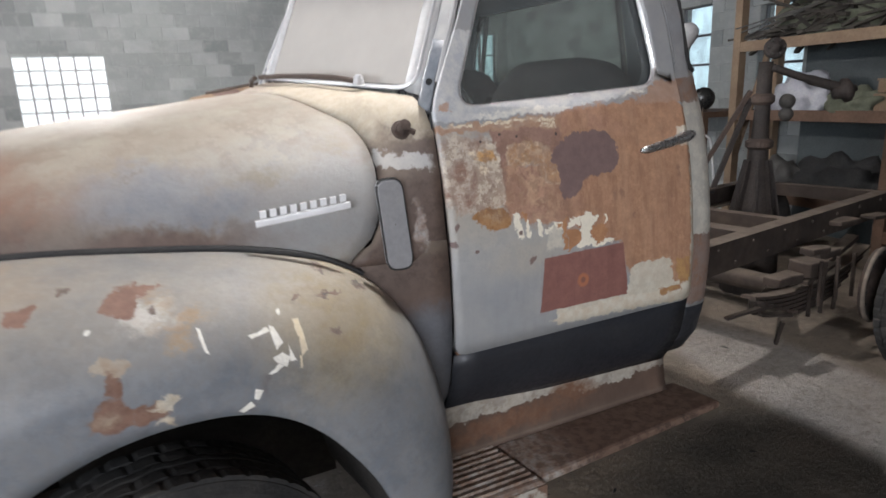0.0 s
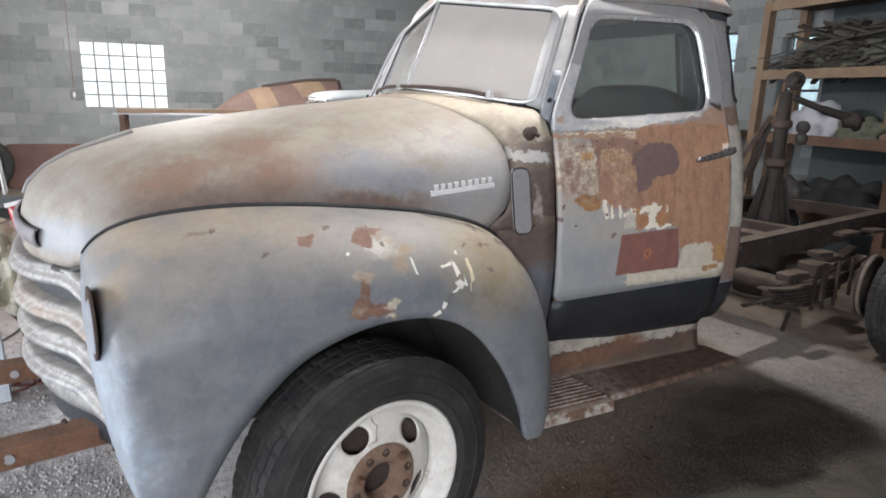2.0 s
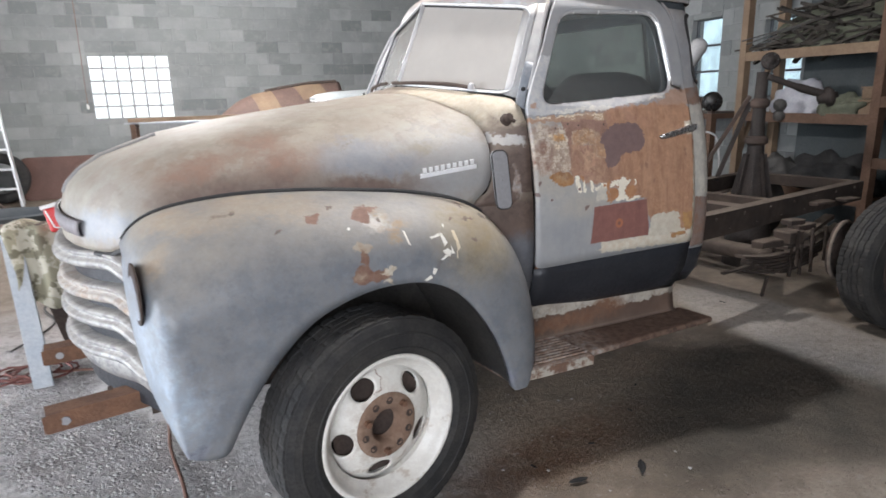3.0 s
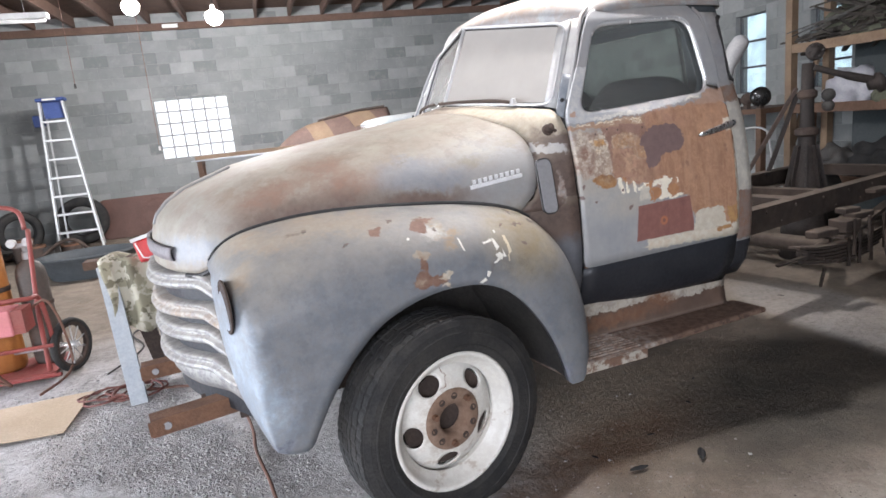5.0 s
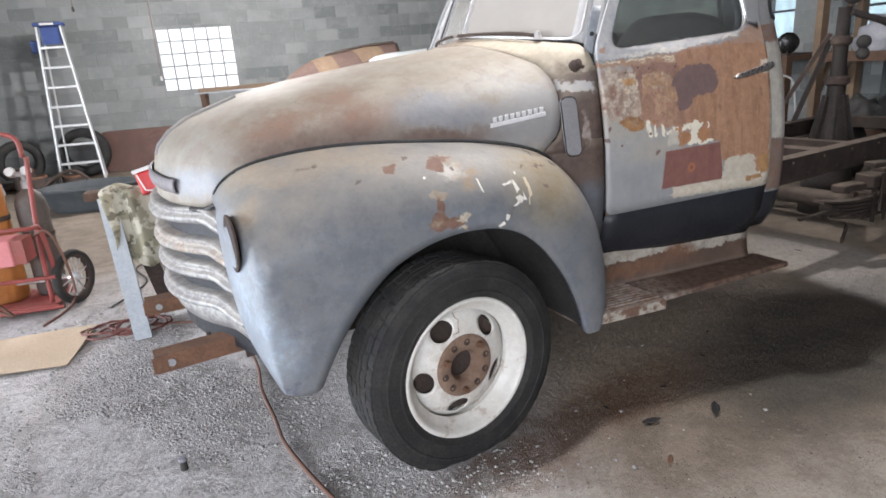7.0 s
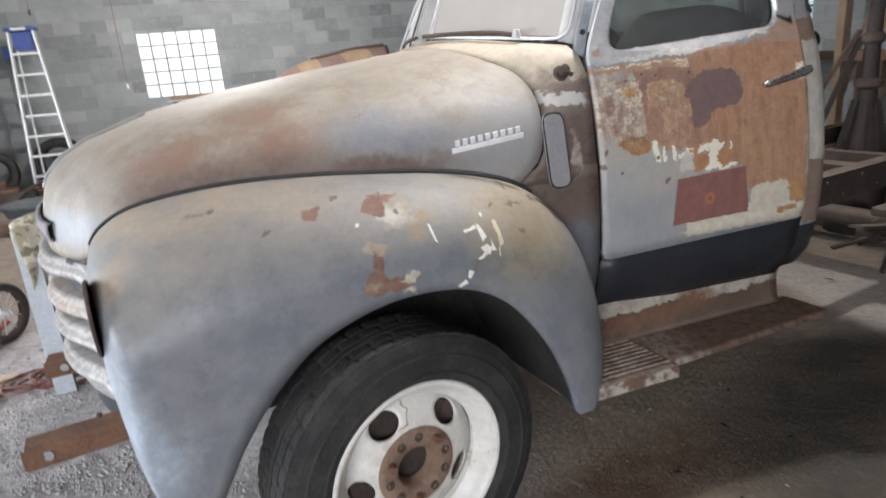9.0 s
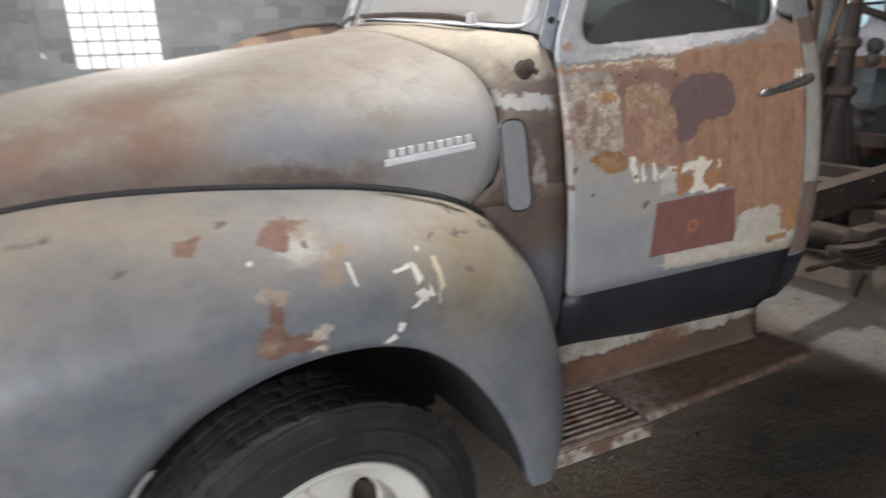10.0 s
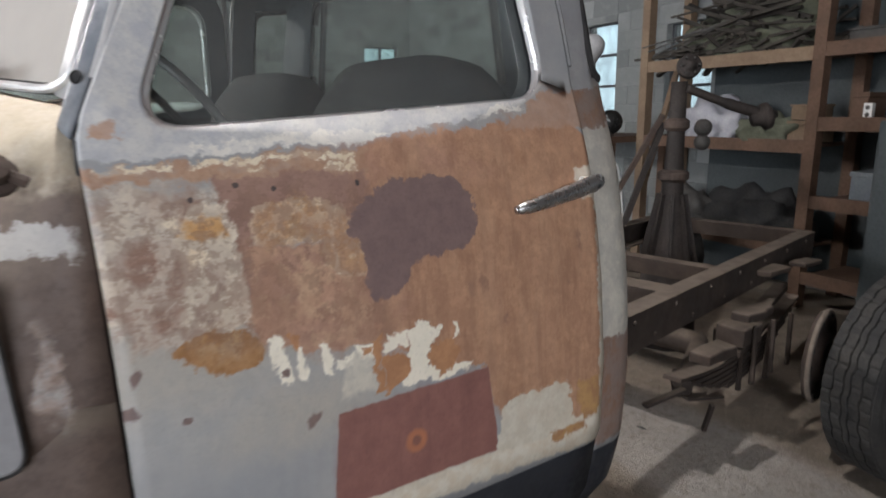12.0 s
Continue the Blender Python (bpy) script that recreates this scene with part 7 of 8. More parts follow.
# heap of scrap beside the ladder
random.seed(7)
for k in range(16):
    x, y = random.uniform(-5.9, -3.3), random.uniform(8.3, 9.35)
    h = random.uniform(0.08, 0.34)
    kind = k % 4
    if kind == 0:
        o = thing("scrap_box", (x, y, 0), "dark scrap box on the floor by the wall", "box", "scrap by the wall")
        bevel(part("shell", box((x - 0.18, y - 0.14, 0), (x + 0.18, y + 0.14, h)), M_DARK if k % 8 else M_BLUEGREY, o), 0.015)
        part("rim", box((x - 0.19, y - 0.15, h), (x + 0.19, y + 0.15, h + 0.02)), M_DARK, o)
    elif kind == 1:
        o = thing("scrap_pipe", (x, y, 0), "bent grey pipe lying in scrap", "pipe", "scrap by the wall")
        part("pipe", tube(smoothed([(x - 0.4, y, 0.03), (x - 0.1, y + 0.1, h), (x + 0.2, y - 0.1, h * 1.2), (x + 0.4, y, 0.03)], 14), 0.028), M_RUSTDUST if k % 2 else M_GALV, o, "", True)
    elif kind == 2:
        o = thing("scrap_drum", (x, y, 0), "rusty round drum in scrap", "drum", "scrap by the wall")
        part("drum", lathe([(0.0, h), (0.13, h), (0.15, h - 0.02), (0.15, 0.0)], Matrix.Translation((x, y, 0)), 24), M_RUSTDARK, o, "", True)
        part("lip", lathe([(0.12, h + 0.012), (0.155, h + 0.012), (0.155, h - 0.02)], Matrix.Translation((x, y, 0)), 24), M_RUST, o)
    else:
        o = thing("scrap_casting", (x, y, 0), "dusty grey casting in scrap", "casting", "scrap by the wall")
        bm = bmesh.new()
        bmesh.ops.create_icosphere(bm, subdivisions=3, radius=0.17)
        for v in bm.verts:
            n = noise.noise(v.co * 9 + Vector((k, 0, 0)))
            v.co = Vector((v.co.x * 1.2, v.co.y, v.co.z * 0.7)) * (1 + 0.45 * n) + Vector((x, y, 0.12))
        part("lump", bm, M_GALV if k % 8 == 3 else M_RUSTDUST, o)

tub = thing("plastic_tub", (-3.0, 6.75, 0), "dark grey round rubber tub on the floor", "tub")
M_TUB = plain("dark_grey_rubber", (0.045, 0.052, 0.057), (0.065, 0.073, 0.078), 0.6, scale=6)
rows = [[(-3.0 + 0.58 * k * math.cos(a), 6.75 + 0.40 * k * math.sin(a), z) for a in np.linspace(0, 2 * math.pi, 41)[:-1]] for k, z in ((0.80, 0.0), (0.93, 0.14), (0.99, 0.24), (1.05, 0.26), (1.05, 0.29), (0.96, 0.29), (0.90, 0.20), (0.80, 0.05), (0.02, 0.04))]
part("shell", grid_mesh(rows, ident, False, True), M_TUB, tub, "", True)
part("rim", tube([(-3.0 + 0.60 * math.cos(a), 6.75 + 0.415 * math.sin(a), 0.285) for a in np.linspace(0, 2 * math.pi, 41)[:-1]], 0.02, ident, True), M_TUB, tub, "", True)

# gas cylinder cart
cart = thing("cylinder_cart", (-2.520, 2.8, 0), "red tube cart with spoked wheels carrying gas cylinders", "cart")
for s, x in ((-1, -2.790), (1, -2.290)):
    pts = smoothed([(x, 2.62, 0.08), (x, 2.66, 0.5), (x, 2.74, 0.8), (x + 0.01 * s, 2.80, 1.08)], 16)
    part("upright", tube(pts, 0.016), M_CART, cart, "", True)
part("handle", tube(smoothed([(-2.780, 2.80, 1.08), (-2.760, 2.82, 1.20), (-2.670, 2.83, 1.245), (-2.540, 2.83, 1.25), (-2.410, 2.83, 1.245), (-2.320, 2.82, 1.20), (-2.300, 2.80, 1.08)], 24), 0.016), M_CART, cart, "", True)
part("hoop", tube(smoothed([(-2.810, 2.66, 0.60), (-2.790, 2.50, 0.64), (-2.540, 2.46, 0.65), (-2.290, 2.50, 0.64), (-2.250, 2.62, 0.60), (-2.240, 2.66, 0.30)], 24), 0.016), M_CART, cart, "", True)
part("base_plate", box((-2.830, 2.60, 0.05), (-2.250, 3.05, 0.07)), M_CART, cart)
part("lower_bar", tube([(-2.870, 2.58, 0.27), (-2.220, 2.58, 0.27)], 0.014), M_CART, cart)
part("foot_bar", tube([(-2.870, 2.55, 0.06), (-2.200, 2.55, 0.06)], 0.014), M_CART, cart)
part("axle", tube([(-2.890, 2.78, 0.20), (-2.130, 2.78, 0.20)], 0.012), M_CHROME, cart)
tb = part("tool_box", box((-2.890, 2.40, 0.42), (-2.370, 2.60, 0.60)), M_PINK, cart, "faded pink-red tool box")
bevel(tb, 0.012)
part("tool_box_front", box((-2.370, 2.41, 0.43), (-2.300, 2.59, 0.59)), M_CART, tb)
for x in (-2.170, -2.890):
    m = Matrix.Translation((x, 2.78, 0.20)) @ Matrix.Rotation(radians(68), 4, "Z") @ Matrix.Rotation(radians(90), 4, "X")
    wl = empty("cart_wheel", (x, 2.78, 0.20))
    wl.parent = cart
    wl.matrix_parent_inverse = Matrix.Translation(-Vector(PLACE[cart.name]))
    part("tyre", lathe([(0.165, -0.022), (0.19, -0.024), (0.20, 0.0), (0.19, 0.024), (0.165, 0.022), (0.165, -0.022)], m, 36), M_RUBBER, wl, "", True)
    part("rim", lathe([(0.145, -0.018), (0.168, -0.018), (0.168, 0.018), (0.145, 0.018), (0.145, -0.018)], m, 36), M_RUSTDARK, wl, "", True)
    part("hub", lathe([(0.0, 0.05), (0.022, 0.05), (0.03, 0.02), (0.03, -0.03), (0.0, -0.03)], m, 16), M_CHROME, wl)
    for k in range(10):
        a = 2 * math.pi * k / 10
        part("spoke", tube([m @ Vector((0.02 * math.cos(a), 0.02 * math.sin(a), 0.01)), m @ Vector((0.15 * math.cos(a + 0.2), 0.15 * math.sin(a + 0.2), 0))], 0.005, ident, False, 5), M_TRIM, wl)


def cylinder(x, y, r, h, mat, label):
    o = thing("gas_cylinder", (x, y, 0.07), label, "gas cylinder", "gas cylinders on the cart")
    m = Matrix.Translation((x, y, 0.072))
    part("body", lathe([(0.0, 0.0), (r * 0.9, 0.0), (r, 0.03), (r, h * 0.84), (r * 0.93, h * 0.9), (r * 0.7, h * 0.96), (r * 0.35, h * 0.99), (r * 0.3, h), (0, h)], m, 32), mat, o, "", True)
    part("neck", lathe([(0.03, h), (0.03, h + 0.05), (0.018, h + 0.06), (0.018, h + 0.1), (0, h + 0.1)], m, 14), M_TRIM, o)
    part("strap", lathe([(r + 0.003, h * 0.55), (r + 0.006, h * 0.56), (r + 0.006, h * 0.575), (r + 0.003, h * 0.585)], m, 32), M_RUSTDARK, o)
    for k, dx_ in enumerate((-0.05, 0.05)):
        part("gauge", lathe([(0.0, 0.03), (0.03, 0.03), (0.034, 0.0), (0.0, 0.0)], Matrix.Translation((x + dx_, y - 0.06, 0.07 + h + 0.13)) @ pose(0, 0, 0, 75, 0, 0), 16), M_WHITE, o, "white gauge face")
    part("regulator", tube([(x - 0.05, y - 0.04, 0.07 + h + 0.11), (x + 0.05, y - 0.04, 0.07 + h + 0.11)], 0.018), M_TRIM, o)
    return o


cylinder(-2.630, 2.86, 0.125, 1.06, M_ORANGE, "tall orange gas cylinder standing on the red cart")
cylinder(-2.370, 2.92, 0.10, 0.78, M_CYL, "dark brown gas cylinder standing on the red cart")
hose = thing("welding_hose", (-2.570, 2.5, 0.07), "dark welding hose looped over the cart", "hose")
part("loop", tube(smoothed([(-2.630, 2.70, 1.22), (-2.790, 2.52, 1.0), (-2.720, 2.45, 0.6), (-2.570, 2.40, 0.25), (-2.470, 2.42, 0.08), (-2.720, 2.44, 0.3), (-2.830, 2.5, 0.8), (-2.770, 2.6, 1.05), (-2.570, 2.72, 1.23)], 50), 0.010), M_CORD, hose, "", True)
part("hose_end", tube(smoothed([(-2.310, 2.60, 0.55), (-2.190, 2.55, 0.60), (-2.110, 2.5, 0.4), (-2.120, 2.52, 0.1), (-2.270, 2.3, 0.02)], 24), 0.009), M_CORD, hose, "", True)

# grey stand with a rag
stand = thing("metal_stand", (-1.4, 2.1, 0), "grey sheet metal sawhorse stand in front of the truck", "stand")
part("leg", beam((-1.575, 1.84, 0.0), (-1.66, 2.06, 0.86), 0.10, 0.022, (0, 1, 0)), M_GALV, stand)
part("leg", beam((-1.50, 2.40, 0.0), (-1.60, 2.16, 0.86), 0.10, 0.022, (0, 1, 0)), M_RUSTDARK, stand)
part("leg", beam((-0.80, 1.84, 0.0), (-0.72, 2.06, 0.86), 0.10, 0.022, (0, 1, 0)), M_GALV, stand)
part("leg", beam((-0.80, 2.40, 0.0), (-0.72, 2.16, 0.86), 0.10, 0.022, (0, 1, 0)), M_GALV, stand)
part("top_beam", box((-1.78, 2.05, 0.85), (-0.62, 2.17, 0.90)), M_LUMBERDARK, stand, "dark wooden top beam")
part("panel", beam((-1.36, 2.40, 0.14), (-1.40, 2.22, 0.80), 0.22, 0.012, (0, 1, 0)), M_GALV, stand, "grey sheet fixed to the stand")
rag = thing("camouflage_rag", (-1.5, 2.1, 0.9), "camouflage rag draped over the grey stand", "rag")
rows = []
for i in range(25):
    u = i / 24
    row = []
    for j in range(31):
        v = j / 30
        x = -1.66 + 0.42 * u + 0.02 * math.sin(9 * v)
        s = (v - 0.35) * 0.78
        fold = 0.03 * math.sin(u * 16 + 2 * v) * min(1, abs(s) * 4 + 0.15)
        if s < 0:
            y, z = 2.17 + 0.02 + fold, 0.905 + s * (0.8 + 0.15 * u)
        elif s < 0.14:
            y, z = 2.18 - s, 0.912 + 0.015 * math.sin(u * 12)
        else:
            y, z = 2.035 - 0.02 - fold - 0.02 * v, 0.905 - (s - 0.14) * (1.35 - 0.5 * abs(u - 0.45))
        row.append((x, y, z))
    rows.append(row)
thick(part("cloth", grid_mesh(rows), M_CAMO, rag, "", True), 0.004)
red = thing("red_case", (-1.38, 2.0, 0.9), "small red plastic case with white bars, on the rag", "case")
tilt = Matrix.Translation((-1.385, 1.96, 0.93)) @ pose(0, 0, 0, -12, -14, 0)


def tilted(p):
    return tilt @ Vector(p)


bevel(part("shell", box((-0.055, -0.03, -0.055), (0.075, 0.05, 0.08), tilted), M_RED, red), 0.014)
for k in range(3):
    part("bar", box((0.03, -0.034, -0.02 + 0.022 * k), (0.06, -0.0305, -0.008 + 0.022 * k), tilted), M_WHITE, red)
part("edge_line", tube([(-0.04, -0.031, 0.07), (-0.025, -0.031, -0.03), (0.0, -0.031, -0.042), (0.07, -0.031, -0.042)], 0.005, tilted, False, 6), M_WHITE, red)
part("lid", box((-0.06, -0.034, 0.08), (0.08, 0.054, 0.10), tilted), M_WHITE, red)

card = thing("cardboard_sheet", (-2.4, 1.9, 0), "flat brown cardboard sheet on the floor", "cardboard")
bm = grid_mesh([[(-3.05 + 1.11 * u + 0.03 * v, 1.62 + 0.57 * v - 0.02 * u, 0.014 + 0.012 * math.sin(3 * u + 2 * v) ** 2) for v in np.linspace(0, 1, 8)] for u in np.linspace(0, 1, 12)])
thick(part("sheet", bm, M_CARD, card), 0.005, 1.0)

# hose coil and cords
coil = thing("hose_coil", (-1.65, 2.0, 0), "thin red hose coiled on the floor beside the stand", "hose")
pts = []
for k in range(90):
    a = k * 0.42
    r = 0.115 + 0.025 * math.sin(k * 0.9)
    pts.append((-1.70 + 0.10 * math.sin(k * 0.13) + r * 1.3 * math.cos(a), 2.02 + r * math.sin(a), 0.02 + 0.014 * (k % 7) / 3))
part("coil", tube(pts, 0.007, ident, False, 6), M_HOSE, coil, "", True)
pts = [(-1.55, 2.0, 0.02), (-1.3, 1.95, 0.015), (-1.05, 1.7, 0.015), (-0.93, 1.35, 0.015), (-0.88, 1.1, 0.015), (-0.86, 0.85, 0.015), (-0.80, 0.55, 0.015), (-0.76, 0.33, 0.015), (-0.66, 0.05, 0.015), (-0.55, -0.2, 0.015)]
lead = thing("extension_cord", (-0.88, 1.1, 0), "thin brown cord lying on the floor under the fender", "cord")
part("cord", tube(smoothed(pts, 50), 0.009, ident, False, 6), M_CORD, lead, "", True)
lead2 = thing("floor_cable", (-2.0, 2.9, 0), "dark cable snaking over the floor", "cable")
part("cable", tube(smoothed([(-1.9, 2.5, 0.012), (-1.75, 3.0, 0.012), (-1.9, 3.5, 0.012), (-1.5, 3.9, 0.012), (-1.0, 4.4, 0.012)], 40), 0.007, ident, False, 6), M_DARK, lead2, "", True)

# parked old car beyond the truck
car = thing("parked_car", (1.9, 6.9, 0), "pale old car with chrome windscreen frame, parked behind the truck", "car")
CARX = [(-0.9, 0.35), (-0.88, 0.8), (-0.5, 1.02), (0.55, 1.10), (0.78, 1.16), (1.25, 1.58), (1.7, 1.66), (2.4, 1.66), (2.95, 1.5), (3.3, 1.15), (4.0, 1.05), (4.3, 0.8), (4.3, 0.35)]
rows = []
for x, z in [(p.x, p.z) for p in smoothed([(a, 0, b) for a, b in CARX[:5]], 16)]:
    rows.append([(x, 6.9 - 0.85 * math.cos(t) * (0.8 if x < -0.85 else 1), max(0.3, 0.3 + (z - 0.3) * math.sin(t) ** 0.45)) for t in np.linspace(0, math.pi, 17)])
for x, z in [(0.78, 1.12), (3.3, 1.1), (4.0, 1.03), (4.28, 0.8), (4.3, 0.35)]:
    rows.append([(x, 6.9 - 0.85 * math.cos(t), max(0.3, 0.3 + (z - 0.3) * max(0, math.sin(t)) ** 0.45)) for t in np.linspace(0, math.pi, 17)])
part("body", grid_mesh(rows), M_CARBODY, car, "pale painted body", True)
rows = []
for x, z in ((0.82, 1.575), (0.9, 1.62), (1.1, 1.65), (1.6, 1.675), (2.2, 1.66), (2.7, 1.58), (2.95, 1.5)):
    rows.append([(x + 0.1 * abs(math.cos(t)) ** 3 * (1 if x < 2 else -1), 6.9 - 0.62 * math.cos(t), z - 0.10 + 0.10 * max(0, math.sin(t)) ** 0.6) for t in np.linspace(0, math.pi, 17)])
thick(part("roof", grid_mesh(rows), M_CARBODY, car, "pale rounded roof", True), 0.02)
gl = grid_mesh([[(0.42 + 0.42 * v + 0.1 * abs(u) ** 3, 6.9 + u * (0.72 - 0.1 * v), 1.12 + 0.41 * v) for v in (0, 1)] for u in np.linspace(-1, 1, 13)])
part("windscreen", gl, M_GLASS, car)
lp = [(0.42 + 0.1 * abs(u) ** 3, 6.9 + 0.72 * u, 1.12) for u in np.linspace(-1, 1, 13)] + [(0.84 + 0.1 * abs(u) ** 3, 6.9 + 0.62 * u, 1.53) for u in np.linspace(1, -1, 13)]
part("windscreen_frame", tube(lp, 0.022, ident, True), M_CHROME, car, "chrome windscreen frame", True)
for s in (-1, 1):
    part("side_glass", grid_mesh([[(0.87 + 2.08 * u, 6.9 + s * (0.78 - 0.14 * v), 1.12 + 0.40 * v) for v in (0, 1)] for u in (0, 0.5, 1)]), M_GLASS, car)
    for x in (-0.2, 3.3):
        m = Matrix.Translation((x, 6.9 + s * 0.72, 0.33)) @ pose(0, 0, 0, 90, 0, 0)
        part("wheel", lathe([(0.0, -0.09), (0.2, -0.09), (0.32, -0.08), (0.33, 0.0), (0.32, 0.08), (0.2, 0.09), (0.0, 0.09)], m, 28), M_RUBBER, car, "", True)

# rack with a plank and an old brown panel on crates behind the truck
rack = thing("plank_rack", (-0.95, 7.0, 0), "wooden rack carrying a pale plank", "rack")
for x in (-1.45, -0.45):
    for y in (6.8, 7.2):
        part("post", box((x - 0.03, y - 0.03, 0), (x + 0.03, y + 0.03, 1.25)), M_LUMBERDARK, rack)
    part("bearer", box((x - 0.03, 6.75, 1.25), (x + 0.03, 7.25, 1.30)), M_LUMBERDARK, rack)
part("grey_sheet", box((-1.55, 6.80, 1.30), (-0.30, 7.20, 1.315)), M_GALV, rack)
plank = thing("plank", (-0.95, 6.9, 1.32), "long pale yellow plank lying on the rack", "plank")
part("board", beam((-1.50, 6.82, 1.345), (0.35, 6.95, 1.36), 0.12, 0.05), M_LUMBER, plank)
crates = thing("crate_stack", (0.3, 8.2, 0), "dark crates stacked under an old brown panel", "crate")
for k in range(3):
    bevel(part("crate", box((-0.25, 7.9, 0.42 * k), (0.95, 8.6, 0.42 * k + 0.41)), M_LUMBERDARK, crates), 0.01)
M_OLDHOOD = plain("dark_brown_sheet", (0.095, 0.062, 0.052), (0.14, 0.09, 0.073), 0.7, scale=5, bumpy=0.2)
oldhood = thing("old_hood", (0.35, 8.2, 1.26), "rusty brown car hood lying on the crates", "car hood")
CREST = [(-0.42, 1.30), (-0.2, 1.47), (-0.07, 1.56), (0.14, 1.65), (0.5, 1.72), (0.94, 1.79), (1.5, 1.82)]


def old_hood_point(x, v, lift=0.0):
    return Vector((x, 7.75 + 0.85 * v - lift, interp(x, CREST) - 0.34 * max(0.0, 1 - v / 0.45) ** 1.4 + 0.01 * noise.noise((x * 5, v * 4, 0)) + lift))


rows = [[old_hood_point(x, v) for v in np.linspace(0, 1, 16)] for x in np.linspace(-0.42, 1.45, 30)]
thick(part("sheet", grid_mesh(rows), M_OLDHOOD, oldhood, "", True), 0.012)
rows = [[(x, 7.75 + 0.85 * 0.45 + 0.02 * math.sin(a) - 0.01, interp(x, CREST) + 0.012 + 0.02 * math.cos(a)) for a in np.linspace(0, 2 * math.pi, 9)[:-1]] for x in np.linspace(0.3, 1.40, 12)]
part("rolled_edge", grid_mesh(rows, ident, False, True), M_RUSTDARK, oldhood, "dark rolled edge", True)
for k, (x0, x1, v0, v1) in enumerate(((0.08, 0.38, 0.02, 0.40), (0.72, 1.12, 0.10, 0.38))):
    cb = thing("cardboard_flap", old_hood_point(x0, v0), "tan cardboard piece lying on the brown hood", "cardboard", "cardboard on the hood")
    bm = grid_mesh([[old_hood_point(x0 + (x1 - x0) * u + 0.12 * (1 - v), v0 + (v1 - v0) * v, 0.012) for v in np.linspace(0, 1, 7)] for u in np.linspace(0, 1, 7)])
    thick(part("sheet", bm, M_LUMBER, cb), 0.006)

# storage shelves along the east wall
shelf = thing("storage_shelves", (5.8, 2.0, 0), "tall lumber shelves along the block wall, packed with junk", "shelf")
YS = (3.93, 2.26, 0.55, -1.2)
for y in YS:
    for x in (5.47, 6.02):
        part("post", box((x - 0.045, y - 0.045, 0), (x + 0.045, y + 0.045, 2.72)), M_LUMBERDARK if y < 3 else M_LUMBER, shelf)
LEVELS = {0: (2.66, 1.93, 1.25, 0.45), 1: (2.66, 1.95, 1.42, 0.84, 0.25), 2: (2.66, 1.95, 1.42, 0.84, 0.25)}
for bay, zs_ in LEVELS.items():
    y0, y1 = YS[bay + 1] + 0.046, YS[bay] - 0.046
    for z in zs_:
        mat = M_LUMBER if z > 1.9 and bay == 0 else M_LUMBERDARK
        part("shelf_edge", box((5.43, y0 - 0.04, z - 0.055), (5.468, y1 + 0.04, z + 0.045)), mat, shelf)
        part("shelf_board", box((5.47, y0, z - 0.012), (6.04, y1, z + 0.012)), M_LUMBERDARK, shelf)
# sheet added to darken the wall behind the shelves
part("back_sheet", box((6.062, -1.2, 0.0), (6.074, 3.62, 2.7)), M_CABINET, shelf, "added dark sheet over the wall behind the shelves")
part("side_brace", beam((5.47, 3.93, 0.7), (6.02, 3.93, 2.3), 0.06, 0.03), M_LUMBER, shelf)


def heap(name, label, category, at, sx, sy, sz, mat, seed, sub=4, rough_=0.5):
    """A soft lump with folds."""
    o = thing(name, at, label, category)
    bm = bmesh.new()
    bmesh.ops.create_icosphere(bm, subdivisions=sub, radius=1.0)
    for v in bm.verts:
        d = 1 + rough_ * noise.noise(v.co * 2.2 + Vector((seed, 0, 0))) + 0.22 * abs(noise.noise(v.co * 6 + Vector((0, seed, 0))))
        v.co = Vector((v.co.x * sx * d, v.co.y * sy * d, max(-0.25, v.co.z) * sz * d)) + Vector(at) + Vector((0, 0, 0.25 * sz))
        v.co.z = max(v.co.z, at[2] + 0.002)
    part("lump", bm, mat, o, "", True)
    return o


random.seed(11)
sticks = thing("stick_pile", (5.75, 3.1, 1.945), "heap of old brown sticks and slats on the shelf", "lumber pile")
for k in range(150):
    z = 1.965 + 0.42 * random.random() ** 1.3
    spread = 0.80 * (1 - (z - 1.95) / 0.62)
    y = 3.08 + random.uniform(-spread, spread)
    L = random.uniform(0.15, 0.42)
    a = random.gauss(0, 0.8)
    t = random.gauss(0, 0.30)
    x = random.uniform(5.46, 5.9)
    d = Vector((math.sin(a) * L * 0.5, math.cos(a) * L, math.sin(t) * L))
    p = Vector((x, y, z))
    part("stick", beam(p - d, p + d, random.uniform(0.018, 0.05), random.uniform(0.012, 0.03)), M_STICK, sticks)
heap("canvas_heap", "dark canvas heap under old sticks on the shelf", "canvas", (5.78, 3.05, 1.945), 0.24, 0.62, 0.36, M_GREENCLOTH, 3.0)
for k in range(4):
    s = thing("long_stick", (5.42, 3.9, 1.98), "thin dark stick poking out of the shelf", "stick", "sticks on the shelf")
    part("stick", beam((5.52, 3.0 + 0.05 * k, 2.30 - 0.02 * k), (5.46 - 0.02 * k, 3.78 + 0.05 * k, 1.985 + 0.04 * k), 0.014, 0.011), M_DARK, s)
heap("plastic_bag", "crumpled grey-white plastic bag on the shelf", "bag", (5.66, 3.25, 1.265), 0.17, 0.30, 0.26, M_BAG, 5.0, 4, 0.6)
heap("folded_canvas", "folded green canvas on the shelf", "canvas", (5.68, 2.72, 1.265), 0.18, 0.30, 0.15, M_GREENCLOTH, 8.0, 4, 0.7)
